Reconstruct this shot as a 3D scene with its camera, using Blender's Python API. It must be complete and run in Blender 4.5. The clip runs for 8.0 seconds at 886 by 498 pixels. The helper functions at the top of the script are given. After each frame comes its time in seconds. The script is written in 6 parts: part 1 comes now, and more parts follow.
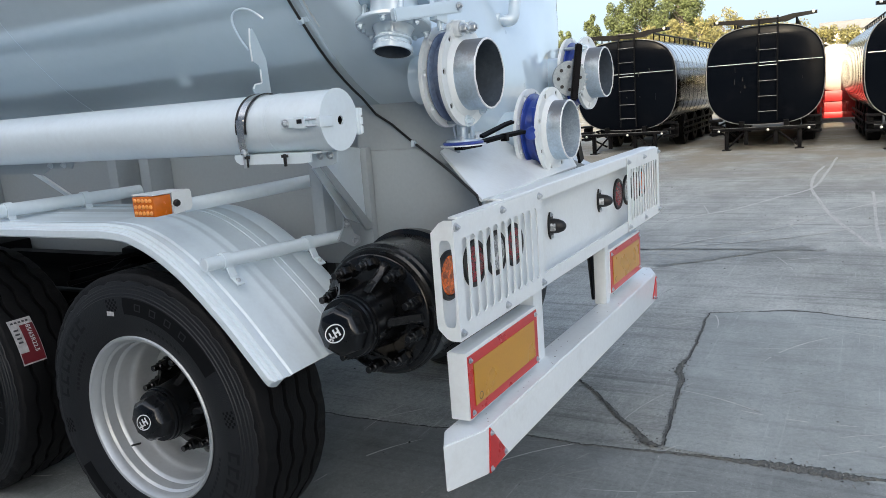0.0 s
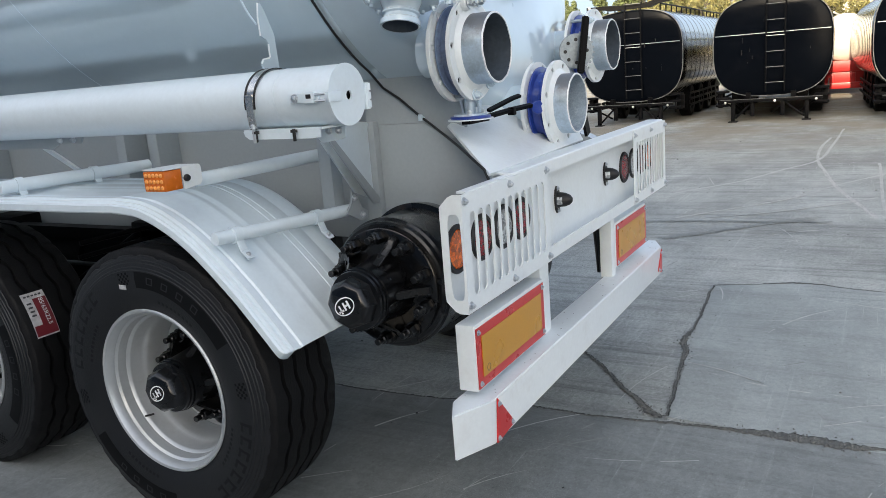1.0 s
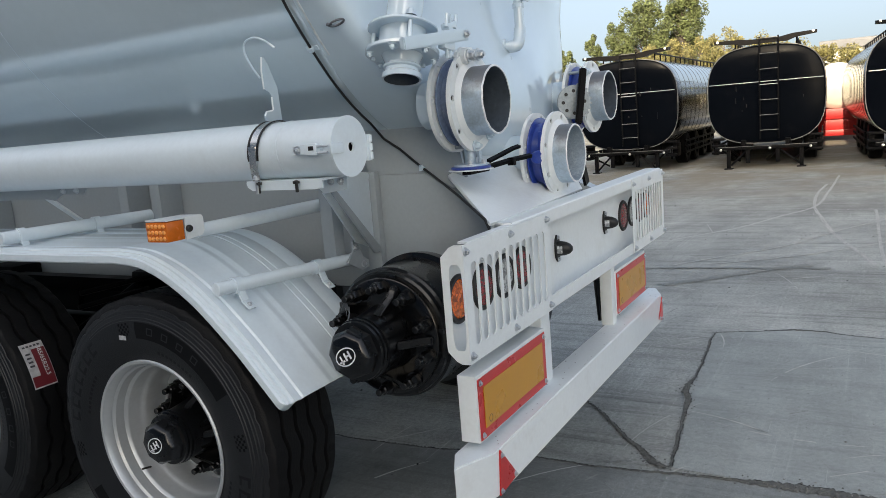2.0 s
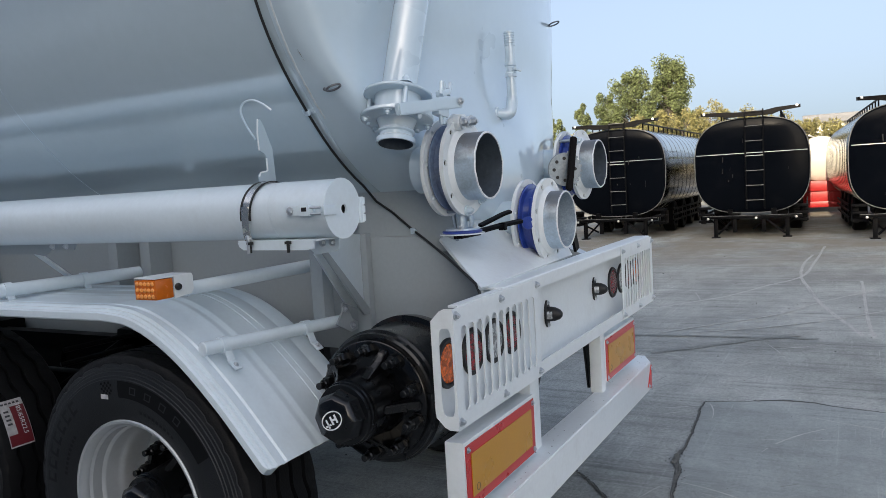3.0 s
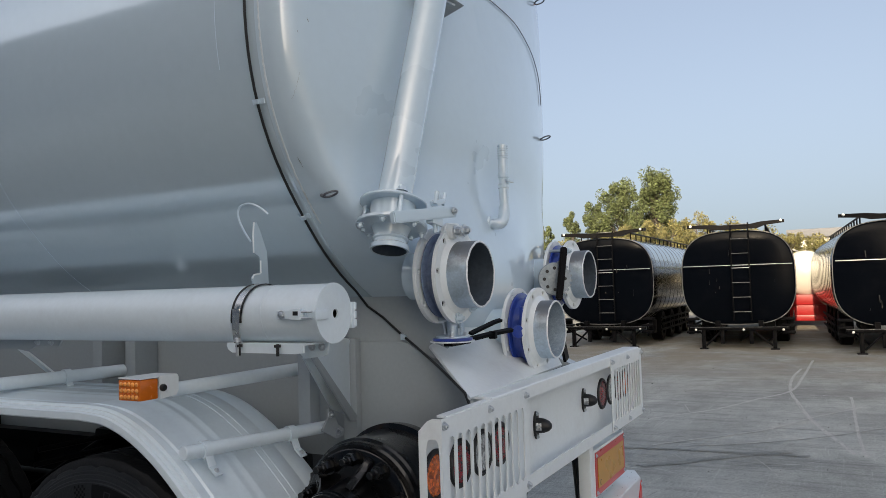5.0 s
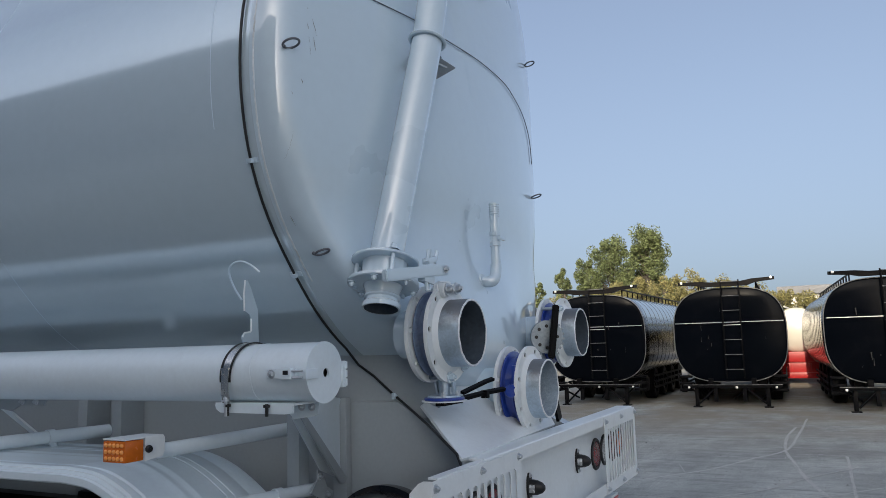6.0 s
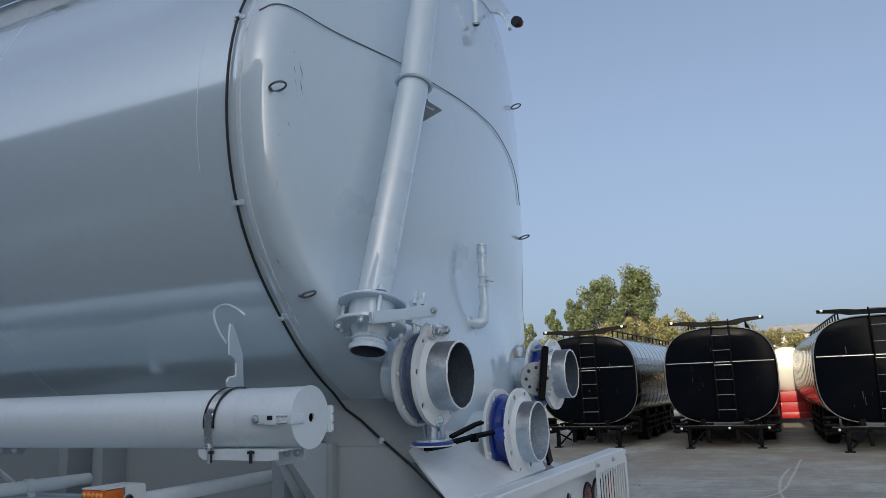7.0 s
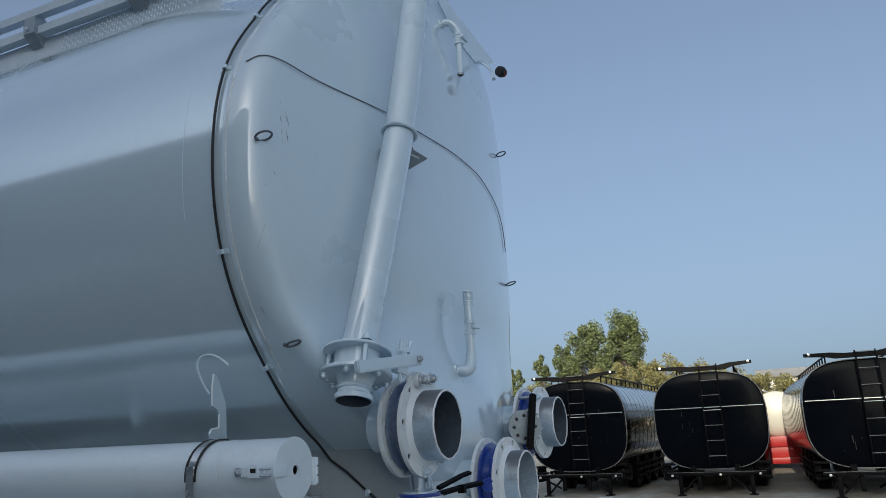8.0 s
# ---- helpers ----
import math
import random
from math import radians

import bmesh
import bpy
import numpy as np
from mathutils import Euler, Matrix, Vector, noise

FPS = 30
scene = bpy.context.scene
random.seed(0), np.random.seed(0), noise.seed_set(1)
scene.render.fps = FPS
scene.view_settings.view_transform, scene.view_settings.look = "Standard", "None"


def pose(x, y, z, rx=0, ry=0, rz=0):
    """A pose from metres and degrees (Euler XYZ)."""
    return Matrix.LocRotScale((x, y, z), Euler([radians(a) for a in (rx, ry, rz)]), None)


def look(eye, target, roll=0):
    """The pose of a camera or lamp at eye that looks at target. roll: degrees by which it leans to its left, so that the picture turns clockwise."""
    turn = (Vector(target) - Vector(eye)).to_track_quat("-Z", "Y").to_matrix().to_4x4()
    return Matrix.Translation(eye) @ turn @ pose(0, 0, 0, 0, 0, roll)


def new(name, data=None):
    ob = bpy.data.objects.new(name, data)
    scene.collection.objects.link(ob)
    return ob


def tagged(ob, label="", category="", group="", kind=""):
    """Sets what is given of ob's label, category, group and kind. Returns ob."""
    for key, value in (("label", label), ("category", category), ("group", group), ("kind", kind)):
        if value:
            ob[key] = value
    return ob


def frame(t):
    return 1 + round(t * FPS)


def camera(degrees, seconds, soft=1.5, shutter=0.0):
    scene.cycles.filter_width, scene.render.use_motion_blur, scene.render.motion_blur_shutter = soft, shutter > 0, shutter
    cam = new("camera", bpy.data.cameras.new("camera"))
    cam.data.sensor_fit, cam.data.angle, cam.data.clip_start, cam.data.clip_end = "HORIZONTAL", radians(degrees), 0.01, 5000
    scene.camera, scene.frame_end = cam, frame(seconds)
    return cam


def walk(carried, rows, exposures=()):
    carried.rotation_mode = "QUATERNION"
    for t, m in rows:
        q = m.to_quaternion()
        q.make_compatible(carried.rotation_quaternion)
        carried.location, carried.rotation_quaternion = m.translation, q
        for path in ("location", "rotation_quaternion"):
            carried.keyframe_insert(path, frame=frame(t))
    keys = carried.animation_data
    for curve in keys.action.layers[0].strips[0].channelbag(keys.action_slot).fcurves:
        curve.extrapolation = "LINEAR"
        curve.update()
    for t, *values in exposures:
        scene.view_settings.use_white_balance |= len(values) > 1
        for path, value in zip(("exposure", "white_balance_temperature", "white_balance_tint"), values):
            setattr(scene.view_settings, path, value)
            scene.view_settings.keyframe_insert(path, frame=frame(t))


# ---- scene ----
cam = camera(60.0, 8.0, soft=0.4)
PATH = [
    (0, (-2.898, -0.995, 1.546), (-1.194, -0.017, 1.17), -4.4),
    (0.5, (-2.909, -0.995, 1.546), (-1.235, -0.01, 1.07), -4.5),
    (1, (-2.924, -0.997, 1.556), (-1.241, -0.012, 1.111), -4.6),
    (1.5, (-2.932, -0.996, 1.563), (-1.231, -0.013, 1.189), -4.5),
    (2.8, (-2.926, -0.988, 1.571), (-1.192, -0.015, 1.35), -4.1),
    (3, (-2.933, -0.988, 1.571), (-1.186, -0.028, 1.403), -3.4),
    (3.5, (-2.939, -0.985, 1.576), (-1.164, -0.064, 1.536), -1.4),
    (4, (-2.945, -0.986, 1.581), (-1.172, -0.061, 1.577), -1.5),
    (4.5, (-2.947, -0.986, 1.584), (-1.177, -0.055, 1.618), -1.7),
    (6, (-2.948, -0.985, 1.594), (-1.177, -0.089, 1.836), -1.7),
    (6.5, (-2.942, -0.986, 1.593), (-1.173, -0.102, 1.891), -1.9),
    (7, (-2.931, -0.986, 1.595), (-1.161, -0.124, 1.943), -2.2),
    (7.5, (-2.932, -0.99, 1.598), (-1.161, -0.153, 2.003), -2.5),
    (8, (-2.928, -0.99, 1.6), (-1.163, -0.173, 2.064), -2.8),
]
walk(cam, [(t, look(e, g, r)) for t, e, g, r in PATH], [(0, 1.68, 6550, 8), (0.5, 1.80, 6750, 8), (1.0, 1.71, 6700, 8), (1.7, 1.45, 6900, 8), (3.0, 1.24, 6450, 10), (3.5, 1.03, 6450, 12), (4.7, 1.01, 6900, 10), (6.0, 0.72, 6200, 10), (7.5, 0.54, 6000, 9), (8.0, 0.47, 5850, 5)])

# ---------------------------------------------------------------- world, sun
SUN = Vector((-0.94, -0.06, 0.375)).normalized()
world = bpy.data.worlds.new("world")
scene.world = world
world.use_nodes = True
wn = world.node_tree.nodes
wn.clear()
sky = wn.new("ShaderNodeTexSky")
sky.sky_type = "NISHITA"
sky.sun_disc = False
sky.sun_elevation = math.asin(SUN.z)
sky.sun_rotation = math.atan2(SUN.x, SUN.y)
sky.air_density, sky.dust_density, sky.ozone_density = 1.0, 9.0, 1.8
# the horizon of a built-up plain lies in haze: read the sky from a little above it
aim = wn.new("ShaderNodeTexCoord")
lift = wn.new("ShaderNodeVectorMath")
lift.operation = "ADD"
lift.inputs[1].default_value = (0, 0, 0.11)
level = wn.new("ShaderNodeVectorMath")
level.operation = "NORMALIZE"
world.node_tree.links.new(aim.outputs["Generated"], lift.inputs[0])
world.node_tree.links.new(lift.outputs[0], level.inputs[0])
world.node_tree.links.new(level.outputs[0], sky.inputs["Vector"])
bg = wn.new("ShaderNodeBackground")
bg.inputs["Strength"].default_value = 0.15
wo = wn.new("ShaderNodeOutputWorld")
haze = wn.new("ShaderNodeHueSaturation")
haze.inputs["Saturation"].default_value = 0.76
world.node_tree.links.new(sky.outputs[0], haze.inputs["Color"])
world.node_tree.links.new(haze.outputs[0], bg.inputs[0])
world.node_tree.links.new(bg.outputs[0], wo.inputs[0])

sun_data = bpy.data.lights.new("sun", "SUN")
sun_data.energy, sun_data.angle, sun_data.color = 3.0, radians(0.5), (1.0, 0.84, 0.62)
sun = new("sun", sun_data)
sun.matrix_world = look(SUN * 60, (0, 0, 0))


# ---------------------------------------------------------------- materials
def material(name, color, rough=0.5, metal=0.0, coat=0.0, vary=0.08, scale=2.0, fine=60.0, bump=0.0, bump_scale=150.0,
             dirt=0.0, dirt_color=(0.10, 0.09, 0.08), dirt_scale=3.0, emit=None, spec=0.5, island=0.0, coat_ior=1.5, cells=0.0, cell_scale=90.0):
    """Principled paint, metal or stone with variation at two scales, patchy dirt and fine relief."""
    m = bpy.data.materials.new(name)
    m.use_nodes = True
    nt = m.node_tree
    n, link = nt.nodes, nt.links.new
    b = n["Principled BSDF"]
    tc = n.new("ShaderNodeTexCoord")
    big = n.new("ShaderNodeTexNoise")
    big.inputs["Scale"].default_value, big.inputs["Detail"].default_value = scale, 5
    small = n.new("ShaderNodeTexNoise")
    small.inputs["Scale"].default_value, small.inputs["Detail"].default_value = fine, 4
    link(tc.outputs["Object"], big.inputs["Vector"])
    link(tc.outputs["Object"], small.inputs["Vector"])
    add = n.new("ShaderNodeMath")
    add.operation = "MULTIPLY_ADD"
    link(small.outputs["Fac"], add.inputs[0])
    add.inputs[1].default_value = 0.5
    half = n.new("ShaderNodeMath")
    half.operation = "MULTIPLY"
    link(big.outputs["Fac"], half.inputs[0])
    half.inputs[1].default_value = 0.5
    link(half.outputs[0], add.inputs[2])
    ramp = n.new("ShaderNodeMapRange")
    link(add.outputs[0], ramp.inputs["Value"])
    ramp.inputs["From Min"].default_value, ramp.inputs["From Max"].default_value = 0.3, 0.7
    ramp.inputs["To Min"].default_value, ramp.inputs["To Max"].default_value = 1 - vary, 1 + vary
    tone = n.new("ShaderNodeVectorMath")
    tone.operation = "SCALE"
    tone.inputs[0].default_value = color
    link(ramp.outputs[0], tone.inputs["Scale"])
    colour = tone.outputs[0]
    if island:
        info = n.new("ShaderNodeNewGeometry")
        rng = n.new("ShaderNodeMapRange")
        link(info.outputs["Random Per Island"], rng.inputs["Value"])
        rng.inputs["To Min"].default_value, rng.inputs["To Max"].default_value = 1 - island, 1 + island
        t2 = n.new("ShaderNodeVectorMath")
        t2.operation = "SCALE"
        link(colour, t2.inputs[0])
        link(rng.outputs[0], t2.inputs["Scale"])
        colour = t2.outputs[0]
    if cells:
        facet = n.new("ShaderNodeTexVoronoi")
        facet.inputs["Scale"].default_value = cell_scale
        link(tc.outputs["Object"], facet.inputs["Vector"])
        split = n.new("ShaderNodeSeparateColor")
        link(facet.outputs["Color"], split.inputs[0])
        rng = n.new("ShaderNodeMapRange")
        link(split.outputs[0], rng.inputs["Value"])
        rng.inputs["To Min"].default_value, rng.inputs["To Max"].default_value = 1 - cells, 1 + cells
        t3 = n.new("ShaderNodeVectorMath")
        t3.operation = "SCALE"
        link(colour, t3.inputs[0])
        link(rng.outputs[0], t3.inputs["Scale"])
        colour = t3.outputs[0]
    if dirt:
        patch = n.new("ShaderNodeTexNoise")
        patch.inputs["Scale"].default_value, patch.inputs["Detail"].default_value, patch.inputs["Roughness"].default_value = dirt_scale, 10, 0.7
        link(tc.outputs["Object"], patch.inputs["Vector"])
        cut = n.new("ShaderNodeMapRange")
        link(patch.outputs["Fac"], cut.inputs["Value"])
        cut.inputs["From Min"].default_value, cut.inputs["From Max"].default_value = 0.52, 0.8
        cut.inputs["To Max"].default_value = dirt
        mix = n.new("ShaderNodeMix")
        mix.data_type = "RGBA"
        link(cut.outputs[0], mix.inputs["Factor"])
        link(colour, mix.inputs["A"])
        mix.inputs["B"].default_value = (*dirt_color, 1)
        colour = mix.outputs["Result"]
    link(colour, b.inputs["Base Color"])
    rr = n.new("ShaderNodeMapRange")
    link(big.outputs["Fac"], rr.inputs["Value"])
    rr.inputs["From Min"].default_value, rr.inputs["From Max"].default_value = 0.3, 0.7
    rr.inputs["To Min"].default_value, rr.inputs["To Max"].default_value = rough * 0.85, min(1, rough * 1.15)
    link(rr.outputs[0], b.inputs["Roughness"])
    b.inputs["Metallic"].default_value = metal
    b.inputs["Specular IOR Level"].default_value = spec
    b.inputs["Coat Weight"].default_value, b.inputs["Coat Roughness"].default_value, b.inputs["Coat IOR"].default_value = coat, 0.03, coat_ior
    if bump:
        bn = n.new("ShaderNodeTexNoise")
        bn.inputs["Scale"].default_value, bn.inputs["Detail"].default_value = bump_scale, 3
        link(tc.outputs["Object"], bn.inputs["Vector"])
        bp = n.new("ShaderNodeBump")
        bp.inputs["Strength"].default_value, bp.inputs["Distance"].default_value = bump, 0.01
        link(bn.outputs["Fac"], bp.inputs["Height"])
        link(bp.outputs[0], b.inputs["Normal"])
    if emit:
        b.inputs["Emission Color"].default_value, b.inputs["Emission Strength"].default_value = (*color, 1), emit
    return m


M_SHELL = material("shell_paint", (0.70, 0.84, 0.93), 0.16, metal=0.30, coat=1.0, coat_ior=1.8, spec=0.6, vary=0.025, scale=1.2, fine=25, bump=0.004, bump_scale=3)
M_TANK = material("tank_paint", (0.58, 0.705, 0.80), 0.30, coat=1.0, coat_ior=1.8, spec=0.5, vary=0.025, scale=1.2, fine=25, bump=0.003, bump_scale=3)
M_WHITE = material("white_paint", (0.755, 0.80, 0.82), 0.38, coat=0.2, vary=0.04, bump=0.03, bump_scale=40, dirt=0.25, dirt_scale=9, dirt_color=(0.42, 0.40, 0.37))
M_GREYWHITE = material("plastic_white", (0.69, 0.785, 0.85), 0.34, coat=0.5, vary=0.04, scale=3, dirt=0.22, dirt_scale=6, dirt_color=(0.42, 0.43, 0.43))
# tank paint darkened: the shade under the tank is put into its colour
M_SHADE = material("shaded_frame_paint", (0.335, 0.380, 0.410), 0.36, coat=0.6, vary=0.05, dirt=0.3, dirt_scale=4, dirt_color=(0.30, 0.29, 0.28))
M_TREAD = material("tread_rubber", (0.0060, 0.0062, 0.0070), 0.55, spec=0.2, vary=0.25, scale=7, fine=90, bump=0.2, bump_scale=160)
M_RUBBER = material("rubber", (0.0100, 0.0108, 0.0125), 0.42, spec=0.42, vary=0.25, scale=7, fine=90, bump=0.15, bump_scale=220, dirt=0.2, dirt_color=(0.03, 0.03, 0.03), dirt_scale=7)
M_RUBBER_RAISED = material("rubber_raised", (0.018, 0.019, 0.022), 0.5, spec=0.3, vary=0.2)
M_RUBBER_FAINT = material("rubber_faint_relief", (0.0068, 0.0074, 0.0086), 0.5, spec=0.3, vary=0.2)
M_RUBBER_MARK = material("rubber_mark", (0.0045, 0.0048, 0.0055), 0.6, spec=0.14, vary=0.1)
M_RIM = material("rim_silver", (0.50, 0.53, 0.55), 0.34, metal=0.45, vary=0.05, dirt=0.3, dirt_scale=8, dirt_color=(0.28, 0.27, 0.26))
M_BLACK = material("black_paint", (0.0035, 0.0037, 0.0043), 0.28, coat=0.55, spec=0.3, vary=0.2, scale=8, bump=0.08, bump_scale=60, dirt=0.12, dirt_color=(0.03, 0.03, 0.03), dirt_scale=12)
M_CABLE = material("cable_black", (0.012, 0.012, 0.013), 0.5)
M_GALV = material("galvanised_steel", (0.46, 0.55, 0.64), 0.42, metal=0.55, vary=0.22, scale=16, fine=120, bump=0.06, bump_scale=90, dirt=0.45, dirt_color=(0.72, 0.76, 0.80), dirt_scale=14)


def overspray(name, z_axis):
    """Bare dark steel on top, with pale paint overspray drifting up the sides in streaks."""
    m = material(name, (0.44, 0.545, 0.64), 0.36, metal=0.45, vary=0.20, scale=16, fine=120, bump=0.06, bump_scale=90, dirt=0.5, dirt_color=(0.60, 0.69, 0.76), dirt_scale=12)
    n, link = m.node_tree.nodes, m.node_tree.links.new
    b = n["Principled BSDF"]
    tc = n.new("ShaderNodeTexCoord")
    xyz = n.new("ShaderNodeSeparateXYZ")
    link(tc.outputs["Object"], xyz.inputs[0])
    drift = n.new("ShaderNodeTexNoise")
    drift.inputs["Scale"].default_value, drift.inputs["Detail"].default_value, drift.inputs["Roughness"].default_value = 14, 8, 0.65
    link(tc.outputs["Object"], drift.inputs["Vector"])
    add = n.new("ShaderNodeMath")
    add.operation = "MULTIPLY_ADD"
    link(drift.outputs["Fac"], add.inputs[0])
    add.inputs[1].default_value = 0.16
    link(xyz.outputs[2], add.inputs[2])
    edge = n.new("ShaderNodeMapRange")
    link(add.outputs[0], edge.inputs["Value"])
    edge.inputs["From Min"].default_value, edge.inputs["From Max"].default_value = z_axis + 0.080, z_axis + 0.150
    edge.inputs["To Max"].default_value = 0.85
    mix = n.new("ShaderNodeMix")
    mix.data_type = "RGBA"
    link(edge.outputs[0], mix.inputs["Factor"])
    link(b.inputs["Base Color"].links[0].from_socket, mix.inputs["A"])
    mix.inputs["B"].default_value = (0.12, 0.115, 0.115, 1)
    link(mix.outputs["Result"], b.inputs["Base Color"])
    return m


M_GALV_DULL = material("dull_galvanised_steel", (0.33, 0.385, 0.43), 0.45, metal=0.5, vary=0.15, scale=8, fine=90)
M_CUT = material("bright_cut_edge", (0.80, 0.82, 0.84), 0.5, metal=0.2, vary=0.15, scale=60)
M_QUAD = material("dark_zinc_plate", (0.30, 0.34, 0.37), 0.45, metal=0.5, vary=0.25, scale=12, fine=90)
M_BOARD = material("tread_plate", (0.50, 0.58, 0.66), 0.42, metal=0.1, vary=0.12, scale=9, fine=70, bump=0.03, bump_scale=60, dirt=0.5, dirt_color=(0.66, 0.73, 0.79), dirt_scale=7)
# near-black bore colour: the shade inside the pipes is painted in
M_PIPE_IN = material("pipe_inside_shade", (0.045, 0.062, 0.085), 0.75, vary=0.3, scale=12, dirt=0.5, dirt_color=(0.11, 0.14, 0.17), dirt_scale=20)
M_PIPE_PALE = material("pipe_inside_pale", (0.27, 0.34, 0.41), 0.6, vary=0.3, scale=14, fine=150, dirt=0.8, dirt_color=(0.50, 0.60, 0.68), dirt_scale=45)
M_BLUE = material("blue_valve_paint", (0.018, 0.050, 0.30), 0.32, coat=0.3, vary=0.2, scale=9, dirt=0.25, dirt_color=(0.25, 0.28, 0.36), dirt_scale=13)
M_BLUE_WORN = material("worn_blue_valve_paint", (0.14, 0.19, 0.30), 0.42, vary=0.3, scale=9, dirt=1.0, dirt_color=(0.33, 0.38, 0.42), dirt_scale=6)
M_ZINC = material("zinc_bolt", (0.56, 0.60, 0.64), 0.35, metal=0.8, vary=0.1)
M_STRAP = material("bright_steel", (0.70, 0.70, 0.68), 0.25, metal=0.9, vary=0.1, scale=20)
M_WELD = material("weld_bead", (0.70, 0.76, 0.80), 0.28, coat=0.5, vary=0.1, scale=14, bump=0.4, bump_scale=90, dirt=0.9, dirt_color=(0.16, 0.15, 0.12), dirt_scale=7)
M_AMBER = material("amber_lens", (0.72, 0.135, 0.010), 0.2, coat=0.4, vary=0.12, scale=40, bump=0.6, bump_scale=160, cells=0.55, cell_scale=110)
M_AMBER_CASE = material("amber_case", (0.66, 0.15, 0.010), 0.25, coat=0.5, vary=0.10, scale=30)
M_RED = material("red_lens", (0.20, 0.014, 0.020), 0.22, coat=0.3, vary=0.3, scale=60, bump=0.6, bump_scale=160, cells=0.8, cell_scale=110)
M_CLEAR = material("clear_lens", (0.45, 0.47, 0.48), 0.15, coat=0.6, vary=0.25, scale=60, bump=0.6, bump_scale=160, cells=0.5, cell_scale=110)
M_REFL_RED = material("reflector_red", (0.56, 0.022, 0.022), 0.3, coat=0.4, vary=0.08, scale=9, fine=150)
M_REFL_YEL = material("reflector_yellow", (0.56, 0.265, 0.014), 0.3, coat=0.4, vary=0.06, scale=6, fine=150)
M_SCUFF = material("scuff", (0.10, 0.095, 0.09), 0.8, vary=0.3)
M_LOGO = material("white_mark", (0.75, 0.76, 0.78), 0.5)
M_TK_BLACK = material("tanker_black", (0.0024, 0.0034, 0.0054), 0.2, coat=0.0, spec=0.035, vary=0.25, scale=1.5, dirt=0.2, dirt_color=(0.02, 0.02, 0.024), dirt_scale=2.5)
M_TK_SCUFF = material("tanker_scuff", (0.028, 0.027, 0.026), 0.7, vary=0.3, scale=20)
M_TK_DARK = material("chassis_black", (0.0028, 0.0028, 0.0035), 0.5, spec=0.09, vary=0.3, scale=4)
M_TK_STEEL = material("stainless_cladding", (0.50, 0.485, 0.46), 0.13, metal=1.0, vary=0.08, scale=0.8, bump=0.05, bump_scale=3)
M_TK_LINE = material("aluminium_strip", (0.72, 0.71, 0.68), 0.35, metal=0.8)
M_TK_RUNG = material("worn_rung_steel", (0.20, 0.20, 0.195), 0.4, metal=0.4, vary=0.5, scale=6)
M_RED_PAINT = material("red_chassis_paint", (0.34, 0.008, 0.010), 0.4, vary=0.1, scale=2)
M_FAR_WHITE = material("far_white_paint", (0.56, 0.545, 0.48), 0.4, vary=0.03)
M_LEAF = material("leaf_green", (0.090, 0.110, 0.042), 0.6, vary=0.2, scale=0.5, island=0.55)
M_LEAF_Y = material("leaf_yellow", (0.165, 0.152, 0.058), 0.6, vary=0.25, scale=0.4, island=0.5)
M_BARK = material("bark", (0.10, 0.085, 0.07), 0.9, vary=0.3)
M_WALL = material("workshop_cladding", (0.112, 0.158, 0.218), 0.7, vary=0.06, scale=0.5)
M_ROOF = material("far_roof", (0.13, 0.135, 0.145), 0.7, vary=0.1, scale=0.3)
M_FARWALL = material("far_wall", (0.55, 0.54, 0.50), 0.8, vary=0.1, scale=0.3)
M_RUBBLE = material("broken_concrete", (0.120, 0.122, 0.114), 0.95, vary=0.6, scale=60, fine=260, bump=0.8, bump_scale=120)
M_WIRE = material("bare_iron_wire", (0.14, 0.15, 0.17), 0.4, metal=0.5, vary=0.3, scale=20)
M_GAP = material("crack_gap", (0.018, 0.018, 0.017), 0.95, vary=0.4, scale=40)

M_GRIT = material("crumbled_concrete", (0.15, 0.148, 0.14), 0.95, vary=0.3, scale=20, island=0.85)


def yard(name, color, patch, streak, bump, specks=1.0, dirt_x=None, relief=0.45):
    """Worn concrete: cloudy patches, drawn-out scuffs along two ways, pale scratches, dark specks."""
    m = bpy.data.materials.new(name)
    m.use_nodes = True
    nt = m.node_tree
    n, link = nt.nodes, nt.links.new
    b = n["Principled BSDF"]
    tc = n.new("ShaderNodeTexCoord")

    def tex(scale, detail, stretch=None, angle=0.0, rough=0.6):
        mp = n.new("ShaderNodeMapping")
        link(tc.outputs["Object"], mp.inputs["Vector"])
        mp.inputs["Rotation"].default_value = (0, 0, radians(angle))
        mp.inputs["Scale"].default_value = stretch or (1, 1, 1)
        t = n.new("ShaderNodeTexNoise")
        t.inputs["Scale"].default_value, t.inputs["Detail"].default_value, t.inputs["Roughness"].default_value = scale, detail, rough
        link(mp.outputs[0], t.inputs["Vector"])
        return t.outputs["Fac"]

    def gain(src, lo, hi, a, z):
        r = n.new("ShaderNodeMapRange")
        link(src, r.inputs["Value"])
        for key, v in (("From Min", lo), ("From Max", hi), ("To Min", a), ("To Max", z)):
            r.inputs[key].default_value = v
        return r.outputs[0]

    def times(a, c):
        r = n.new("ShaderNodeMath")
        r.operation = "MULTIPLY"
        link(a, r.inputs[0])
        link(c, r.inputs[1])
        return r.outputs[0]

    f = gain(tex(0.55, 8), 0.3, 0.7, 1 - patch, 1 + patch)
    f = times(f, gain(tex(3.5, 9, rough=0.7), 0.3, 0.7, 1 - patch * 0.5, 1 + patch * 0.5))
    f = times(f, gain(tex(1.6, 7, (0.6, 1.6, 1), 62, 0.7), 0.35, 0.65, 1 - streak * 0.6, 1 + streak * 0.6))
    f = times(f, gain(tex(7.0, 4, (0.05, 5.0, 1), -35, 0.6), 0.60, 0.75, 1, 1 + streak))
